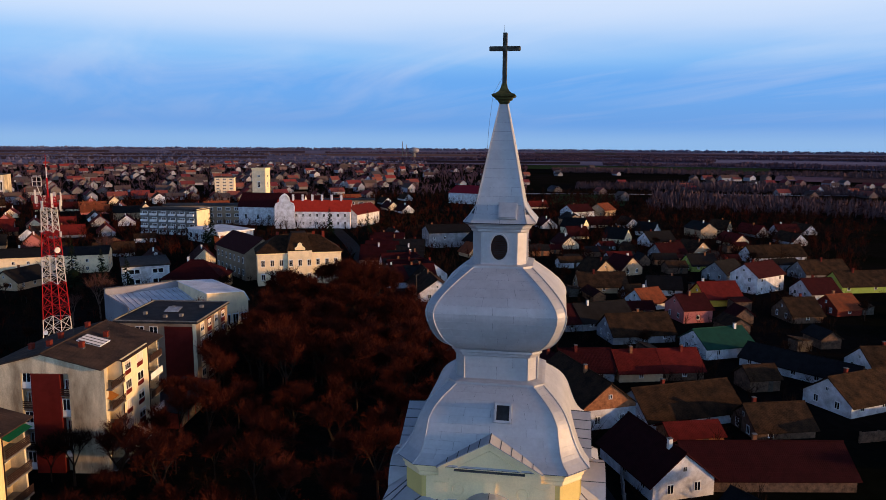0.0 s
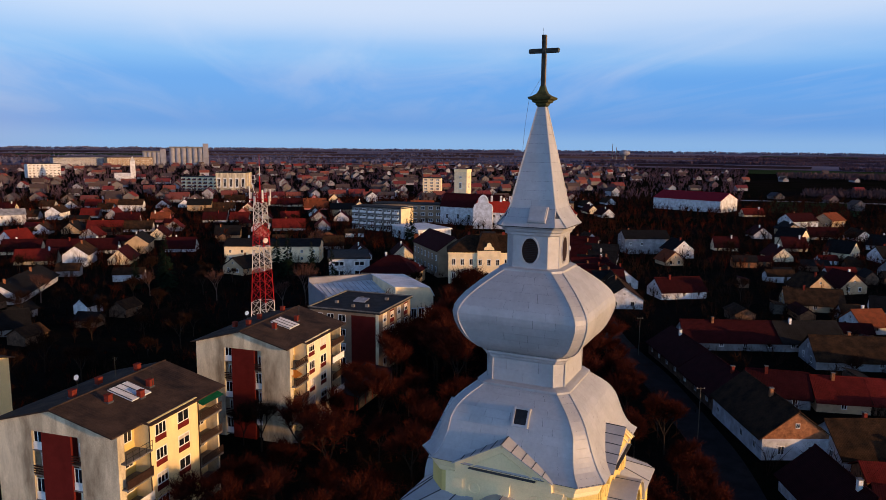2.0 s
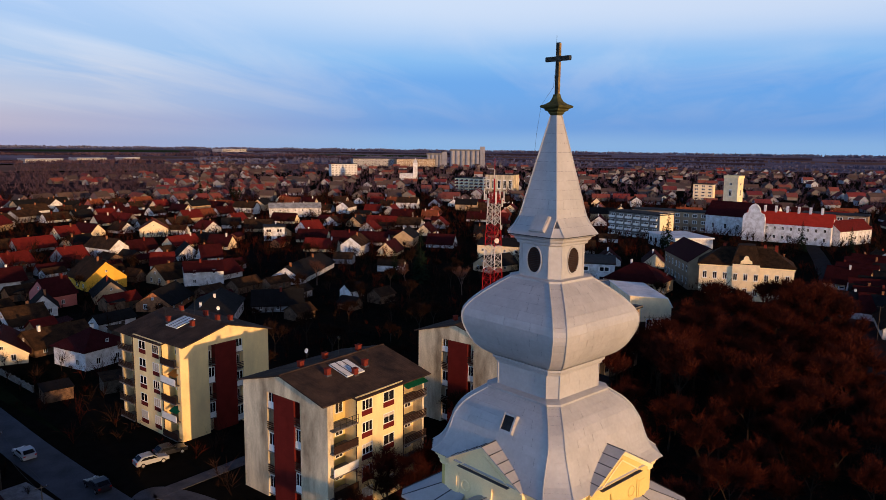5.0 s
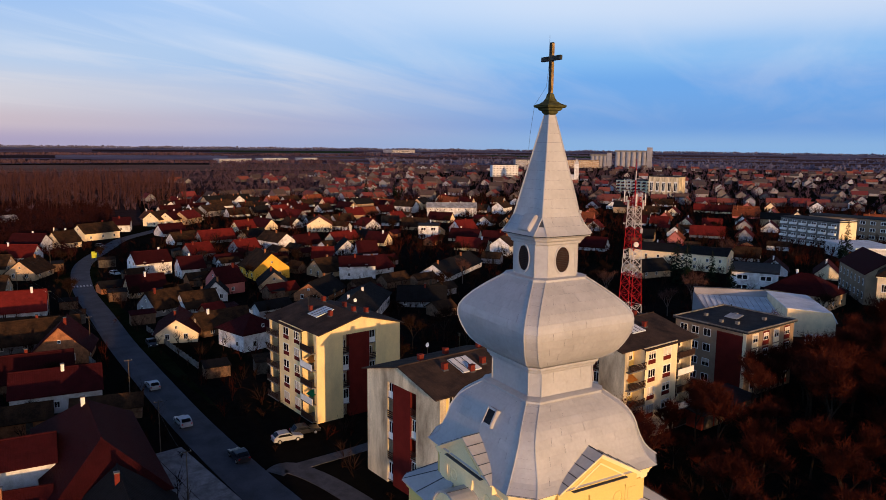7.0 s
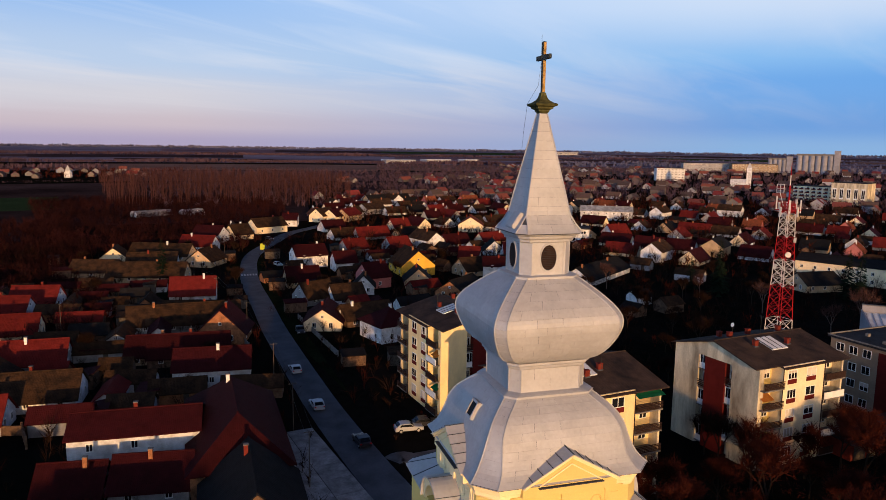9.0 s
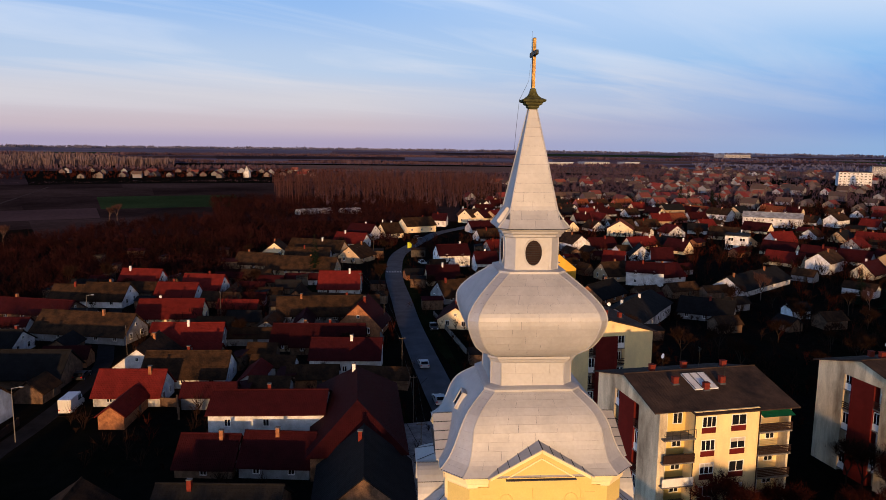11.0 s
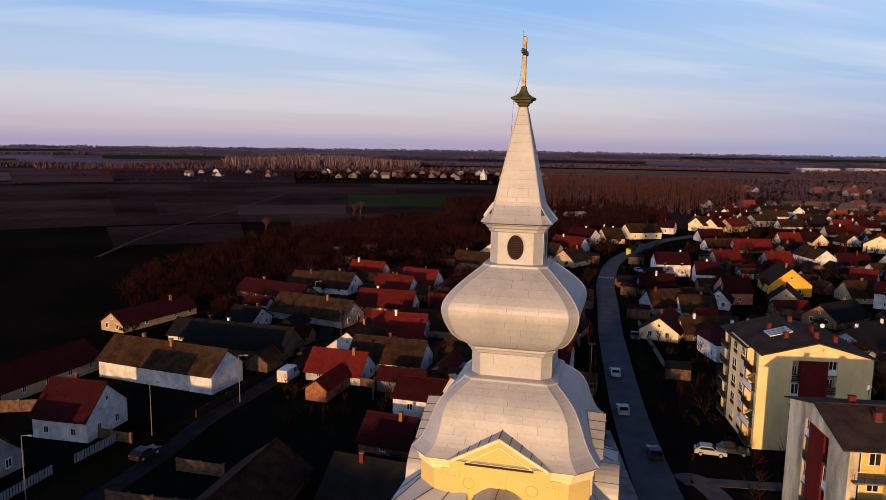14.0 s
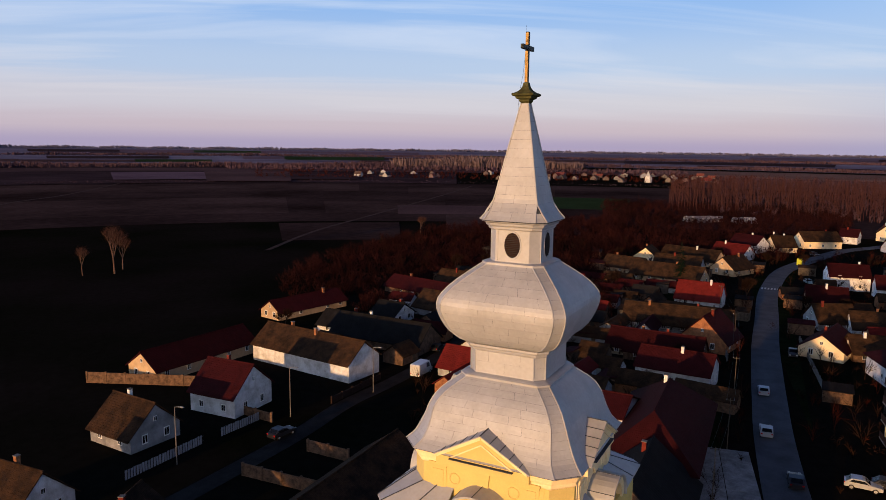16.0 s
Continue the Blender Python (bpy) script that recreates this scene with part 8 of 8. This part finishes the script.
def car(x, y, az, paint, label, van=False):
    t = thing("van" if van else "car", pose(x, y, 0.06, 0, 0, az), label, "van" if van else "car", "cars")
    L, W, H = (5.2, 2.0, 2.5) if van else (4.3, 1.74, 1.45)
    h = L / 2
    bm = bmesh.new()
    if van:
        out = [(-h, 0.35), (h, 0.35), (h, 1.0), (h - 0.7, 1.35), (h - 1.2, H), (-h + 0.1, H), (-h, H - 0.2)]
    else:
        out = [(-h, 0.32), (h, 0.32), (h, 0.68), (h - 0.25, 0.80), (0.75, 0.93), (0.15, 1.38), (-0.2, H), (-1.35, H - 0.04), (-h + 0.25, 0.98), (-h, 0.90)]
    prism(bm, out, -W / 2, W / 2)
    bmesh.ops.bevel(bm, geom=[e for e in bm.edges if abs(e.verts[0].co.y - e.verts[1].co.y) < 1e-4], offset=0.07, segments=2, affect="EDGES")
    part("body", bm, CARP[paint], t)
    for s in (-1, 1):
        bm = bmesh.new()
        g = [(h - 1.15, 1.4), (h - 1.4, H - 0.25), (h - 2.4, H - 0.25), (h - 2.4, 1.4)] if van else [(0.62, 0.97), (0.12, 1.32), (-1.25, 1.34), (-1.62, 1.0)]
        prism(bm, g, s * (W / 2 - 0.02), s * (W / 2 + 0.012))
        part("side_window", bm, M["glass"], t)
        for xx in (-1, 1):
            bm = bmesh.new()
            bmesh.ops.create_cone(bm, cap_ends=True, segments=16, radius1=0.32, radius2=0.32, depth=0.22, matrix=pose(xx * h * 0.62, s * (W / 2 - 0.08), 0.32, 90, 0, 0))
            wh = part("wheel", bm, TYRE, t)
            bm = bmesh.new()
            bmesh.ops.create_cone(bm, cap_ends=True, segments=12, radius1=0.2, radius2=0.2, depth=0.24, matrix=pose(xx * h * 0.62, s * (W / 2 - 0.08), 0.32, 90, 0, 0))
            part("rim", bm, M["tin"], wh)
        part("headlight", box(h - 0.06, s * W * 0.36 - 0.16, 0.6, h + 0.015, s * W * 0.36 + 0.16, 0.74), M["white"], t)
        part("tail_light", box(-h - 0.015, s * W * 0.4 - 0.12, 0.72, -h + 0.06, s * W * 0.4 + 0.12, 0.9), LAMP_RED, t)
    if not van:
        bm = bmesh.new()
        quad(bm, [(0.74, -0.72, 0.955), (0.74, 0.72, 0.955), (0.17, 0.62, 1.40), (0.17, -0.62, 1.40)])
        bmesh.ops.solidify(bm, geom=bm.faces[:], thickness=-0.03)
        part("windscreen", bm, M["glass"], t)
        bm = bmesh.new()
        quad(bm, [(-1.42, -0.62, 1.40), (-1.42, 0.62, 1.40), (-1.95, 0.7, 1.03), (-1.95, -0.7, 1.03)])
        bmesh.ops.solidify(bm, geom=bm.faces[:], thickness=-0.03)
        part("rear_window", bm, M["glass"], t)
    else:
        bm = bmesh.new()
        quad(bm, [(h - 0.71, -0.85, 1.40), (h - 0.71, 0.85, 1.40), (h - 1.18, 0.8, H - 0.12), (h - 1.18, -0.8, H - 0.12)])
        bmesh.ops.solidify(bm, geom=bm.faces[:], thickness=-0.03)
        part("windscreen", bm, M["glass"], t)


car(-109.3, 41.6, 178, "silver", "silver hatchback on the asphalt street")
car(-89.6, 40.3, 178, "silver", "silver estate car driving on the street")
car(-73.0, 42.3, 178, "dark", "dark car on the street with red tail lights")
car(-74.6, 50.3, 80, "silver", "silver car parked beside the apartment block")
car(-75.4, 53.6, 80, "dark", "black car parked beside the apartment block")
car(-136.7, 49.6, -5, "dark", "dark car parked before a street house")
car(-228.0, 65.0, 15, "silver", "pale car parked on the verge at the bend")
car(-297.0, 76.5, 25, "dark", "dark car on the far end of the street")
car(-97.6, -18.2, 172, "white", "white camper van parked on the lane", van=True)
car(-114.0, -20.6, 172, "dark", "dark car parked on the village lane")
car(-63.5, -27.2, 165, "dark", "dark car parked by a garden fence")
car(-27.0, 250.0, 105, "white", "white car parked on the side street")
car(-20.5, 232.0, 105, "red", "dark red car parked on the side street")


def utility_pole(x, y, az, h=7.6, arms=1, lamp=False):
    t = thing("street_lamp" if lamp else "utility_pole", pose(x, y, 0, 0, 0, az), "pale concrete street lamp post with a short arm" if lamp else "grey utility pole with cross-arms and insulators", "lamp post" if lamp else "utility pole", "poles along the streets")
    bm = bmesh.new()
    bar(bm, (0, 0, -0.2), (0, 0, h), 0.085, 0.055, 8)
    part("pole", bm, M["concrete"] if lamp else M["wood"], t)
    if lamp:
        bm = bmesh.new()
        bar(bm, (0, 0, h), (1.2, 0, h + 0.25), 0.04, 0.03, 6)
        part("arm", bm, M["tin"], t)
        part("lamp_head", box(1.1, -0.1, h + 0.18, 1.7, 0.1, h + 0.30), M["tin"], t)
        return
    for i in range(arms):
        z = h - 0.3 - 0.6 * i
        part("cross_arm", box(-0.62, -0.04, z, 0.62, 0.04, z + 0.08), M["wood"], t)
        for s in (-0.5, 0.5):
            bm = bmesh.new()
            bar(bm, (s, 0, z + 0.08), (s, 0, z + 0.22), 0.04, 0.025, 6)
            part("insulator", bm, M["tin"], t)


POLES = [(-63.0, 32.0), (-81.6, 34.5), (-104.0, 36.5), (-139.5, 38.3), (-172.0, 36.5), (-205.0, 34.5), (-245.7, 49.6)]
for x, y in POLES:
    utility_pole(x, y, 85)
for x, y in ((-70.6, -30.0), (-50.4, -35.2), (-85.4, -22.5), (-150.0, -28.0)):
    utility_pole(x, y, 80, 8.0, lamp=True)
for x, y in ((12.0, 108.0), (2.0, 150.0), (-9.0, 190.0), (-120.0, -14.0), (-150.0, 1.0)):
    utility_pole(x, y, 15, 8.0, 1)


def wires(a, b, h, lines=(-0.5, 0.5)):
    t = thing("overhead_wire", pose(a[0], a[1], 0), "thin dark overhead power line between poles", "power line", "overhead wires")
    d = Vector((b[0] - a[0], b[1] - a[1], 0))
    side = Vector((-d.y, d.x, 0)).normalized()
    for s in lines:
        bm = bmesh.new()
        last = None
        for i in range(9):
            u = i / 8
            p = d * u + side * s + Vector((0, 0, h - 4 * 0.5 * u * (1 - u)))
            if last is not None:
                bar(bm, last, p, 0.012, n=3)
            last = p
        part("wire", bm, M["iron"], t)


for a, b in zip(POLES, POLES[1:]):
    wires(a, b, 7.5)


def garden_wall(x0, y0, x1, y1, h, material, label, posts=3.0, name="garden_wall"):
    d = math.hypot(x1 - x0, y1 - y0)
    t = thing(name, pose(x0, y0, 0, 0, 0, math.degrees(math.atan2(y1 - y0, x1 - x0))), label, "wall" if name == "garden_wall" else "fence")
    n = max(1, int(d / posts))
    for i in range(n):
        a, b = d * i / n, d * (i + 1) / n
        part("panel", box(a + 0.15, -0.09, -0.1, b - 0.15, 0.09, h - 0.04 * (i % 3)), material, t)
    for i in range(n + 1):
        a = d * i / n
        part("post", box(a - 0.15, -0.15, -0.1, a + 0.15, 0.15, h + 0.12), material, t)


garden_wall(-72, -72, -77.5, -51.8, 2.0, M["stone"], "old plastered brick garden wall in low sun")
garden_wall(-77.5, -51.8, -80.8, -41.6, 1.8, M["stone"], "brick garden wall between sheds")
garden_wall(-69.7, -41.5, -67.6, -31.5, 1.5, M["stone"], "low rubble wall before a white house")
garden_wall(-50.7, -25.1, -49.6, -13.1, 1.7, M["stone"], "long brown brick garden wall")
garden_wall(-60.2, -21, -59.2, -14.3, 1.7, M["stone"], "brown brick wall between gardens")
garden_wall(-100, -14, -92, 8, 1.5, M["stone"], "rubble garden wall between two yards")
garden_wall(-96, -2, -90, -1, 1.8, M["stone"], "short rubble wall in a yard")
garden_wall(-128, 36.5, -200, 34.5, 1.3, M["concrete"], "grey concrete fence along the street", name="fence")
garden_wall(-116, 52, -150, 52.5, 1.1, M["concrete"], "pale picket-like front fence of boards", 2.0, name="fence")
garden_wall(20, 74, 24, 96, 1.6, M["concrete"], "pale yard wall beside the street")
garden_wall(60, 100, 78, 104, 1.6, M["stone"], "rough garden wall between plots")
garden_wall(-78, -26.6, -92, -24.2, 1.2, M["rail"], "dark slatted front fence along the lane", 2.5, name="fence")

def picket_fence(x0, y0, x1, y1, h, label):
    d = math.hypot(x1 - x0, y1 - y0)
    t = thing("fence", pose(x0, y0, 0, 0, 0, math.degrees(math.atan2(y1 - y0, x1 - x0))), label, "fence")
    n = int(d / 0.45)
    bm = bmesh.new()
    add_box(bm, -0.16, -0.03, 0.0, 0.16, 0.03, h)
    bmesh.ops.bevel(bm, geom=bm.edges[:], offset=0.015, segments=1, affect="EDGES")
    first = part("board", bm, M["hazed_weathered_concrete"], t)
    for i in range(1, n):
        share("board", first.data, t, pose(0.45 * i, 0, -0.03 * (i % 3)))
    for z in (0.3, h - 0.3):
        part("rail", box(-0.2, 0.034, z, d, 0.08, z + 0.09), M["wood"], t)


picket_fence(-44.5, -38.2, -57.5, -36.3, 1.3, "pale weathered board fence along the lane")
picket_fence(-60.5, -35.4, -68.0, -33.8, 1.3, "pale weathered board fence before a house")
YARD = thing("yard_paving", pose(-71, 34.2, 0, 0, 0, 2), "pale concrete slab yard beside the street", "pavement", kind="structure")
for i in range(6):
    for j in range(2):
        x, y = -10.4 + i * 4.4, -4.4 + j * 4.0
        part("slab", box(x, y, -0.05, x + 4.3, y + 3.9, 0.07 + 0.012 * ((i * 3 + j) % 3)), M["yard"], YARD)
strip("footpath", [(-66, 44.2), (-66.5, 46.5), (-60, 48.5), (-48, 49.5), (-34, 50)], 3.0, 0.05, M["path"], "pale footpath between the apartment blocks", "path")
strip("footpath", [(-68, 76), (-66, 60), (-66, 46)], 2.2, 0.055, M["path"], "narrow concrete path beside the block", "path")


def crossing():
    t = thing("zebra_crossing", pose(-214.0, 52.4, 0.0, 0, 0, 172), "worn white zebra crossing on the street", "road marking", kind="structure")
    for i in range(6):
        part("stripe", box(-1.4, -2.5 + i * 0.9, 0.064, 1.4, -2.05 + i * 0.9, 0.070), M["paint"], t)


crossing()


def road_sign():
    t = thing("road_sign", pose(-262.0, 66.5, 0, 0, 0, 20), "small yellow-green roadside sign board on a post", "road sign")
    part("board", box(-0.06, -1.0, 1.0, 0.06, 1.0, 3.4), mat("signal_yellow_paint", (0.55, 0.62, 0.05), 0.6, 0, 0.05, 2, 20, 0.02), t)
    part("post", box(-0.05, -0.05, -0.1, 0.05, 0.05, 1.0), M["iron"], t)


road_sign()


def polytunnel(x, y, az, L, label):
    t = thing("polytunnel", pose(x, y, 0, 0, 0, az), label, "greenhouse")
    bm = bmesh.new()
    out = [(4.0 * math.cos(math.pi * i / 10), 3.4 * math.sin(math.pi * i / 10)) for i in range(11)]
    prism(bm, out, -L / 2, L / 2)
    bm.transform(Matrix.Rotation(radians(90), 4, "Z"))
    part("cover", bm, M["tin"], t)
    for i in range(7):
        bm = bmesh.new()
        pts = [Vector((-L / 2 + L * i / 6, p[0] * 1.01, p[1] * 1.01)) for p in out]
        for a, b in zip(pts, pts[1:]):
            bar(bm, a, b, 0.08)
        part("hoop", bm, M["white"], t)


polytunnel(-421, 36, 116, 22, "pale plastic-covered polytunnel in the scrub")
polytunnel(-422, 58, 116, 12, "small worn polytunnel with a rusty end")


def shed(x, y, az, L, W, h, label, wallm, roofm):
    t = thing("shed", pose(x, y, 0, 0, 0, az), label, "shed", "garden sheds")
    part("wall", box(-L / 2, -W / 2, 0, L / 2, W / 2, h), wallm, t)
    bm = bmesh.new()
    slab_quad(bm, [(-L / 2 - 0.2, -W / 2 - 0.2, h), (L / 2 + 0.2, -W / 2 - 0.2, h), (L / 2 + 0.2, W / 2 + 0.2, h + 0.6), (-L / 2 - 0.2, W / 2 + 0.2, h + 0.6)], 0.1)
    part("roof", bm, roofm, t)
    part("door", box(L / 2, -0.45, 0, L / 2 + 0.04, 0.45, min(1.9, h - 0.2)), M["wood"], t)


def garage_row():
    t = thing("garage_row", pose(-42.6, 110.0, 0, 0, 0, 88), "low row of brick garages with a dark felt roof", "garage")
    part("wall", box(-7.5, -2.6, 0, 7.5, 2.6, 2.5), M["redbrick"], t)
    bm = bmesh.new()
    slab_quad(bm, [(-7.8, -3.0, 2.5), (7.8, -3.0, 2.5), (7.8, 3.0, 3.1), (-7.8, 3.0, 3.1)], 0.12)
    part("roof", bm, M["felt"], t)
    for i in range(5):
        part("door", box(-6.9 + 2.8 * i, -2.68, 0, -4.6 + 2.8 * i, -2.604, 2.1), M["wood"], t)


garage_row()
r2 = random.Random(77)
for i, (x, y) in enumerate(scatter(r2, 46, lambda: (r2.uniform(-260, -94), r2.uniform(-50, 100)), 2.5, 9)):
    shed(x, y, r2.choice((80, -10)) + r2.uniform(-6, 6), r2.uniform(3, 6), r2.uniform(2.4, 3.6), r2.uniform(2.0, 2.8), ("weathered timber garden shed", "small brick garden shed", "low rubble-walled garden outbuilding with a tiled roof")[i % 3], (M["wood"], M["stone"], M["stone"])[i % 3], (ROOF["brown"], ROOF["maroon"], ROOF["grey"])[(i * 2) % 3])
for i, (x, y) in enumerate(scatter(r2, 26, lambda: (r2.uniform(24, 125), r2.uniform(85, 290)), 2.0, 9)):
    shed(x, y, r2.choice((10, 100)) + r2.uniform(-6, 6), r2.uniform(3, 6), r2.uniform(2.4, 3.6), r2.uniform(2.0, 2.8), ("weathered timber garden shed", "small brick garden shed", "low rubble-walled garden outbuilding with a tiled roof")[i % 3], (M["wood"], M["stone"], M["stone"])[i % 3], (ROOF["brown"], ROOF["maroon"], ROOF["grey"])[(i * 2) % 3])


def outbuilding(x, y, az, L, W, e, r, wall, roof):
    """A small gabled yard building: stable, store or summer kitchen."""
    t = thing("outbuilding", pose(x, y, 0, 0, 0, az), "small %s yard outbuilding with a %s roof" % (WALLWORD[wall], ROOFWORD[roof]), "outbuilding", "yard outbuildings")
    part("wall", gable_body(L, W, e, r), WALL[wall], t)
    for s in (-1, 1):
        bm = bmesh.new()
        slab_quad(bm, [(-L / 2 - 0.3, s * (W / 2 + 0.45), e - 0.25), (L / 2 + 0.3, s * (W / 2 + 0.45), e - 0.25), (L / 2 + 0.3, 0, r), (-L / 2 - 0.3, 0, r)], 0.14)
        part("roof_slope", bm, ROOF[roof], t)
    part("door", box(L * 0.1, -W / 2 - 0.05, 0, L * 0.1 + 0.9, -W / 2 - 0.004, min(1.9, e - 0.1)), M["wood"], t)


def yard_spots(rnd, n, inside, gap, space):
    out, tries = [], 0
    while len(out) < n and tries < 8000:
        tries += 1
        p = inside()
        if in_yard(p[0], p[1], gap) and all((p[0] - q[0]) ** 2 + (p[1] - q[1]) ** 2 > space ** 2 for q in out):
            out.append(p)
    return out


r3 = random.Random(19)
for x0, x1, y0, y1, az, n in ((-205, -92, -44, 33, 78, 44), (-240, -118, 54, 150, 96, 30), (22, 130, 95, 300, 12, 44), (-330, -130, 180, 330, 30, 24)):
    for x, y in yard_spots(r3, n, lambda: (r3.uniform(x0, x1), r3.uniform(y0, y1)), 4.2, 7.5):
        e = r3.uniform(1.9, 2.5)
        outbuilding(x, y, az + r3.choice((0, 0, 90)) + r3.uniform(-6, 6), r3.uniform(5, 10), r3.uniform(3.6, 5.2), e, e + r3.uniform(1.3, 2.0), r3.choice(("stone", "stone", "white", "brick", "grey")), r3.choice(("brown", "brown", "maroon", "grey", "red")))
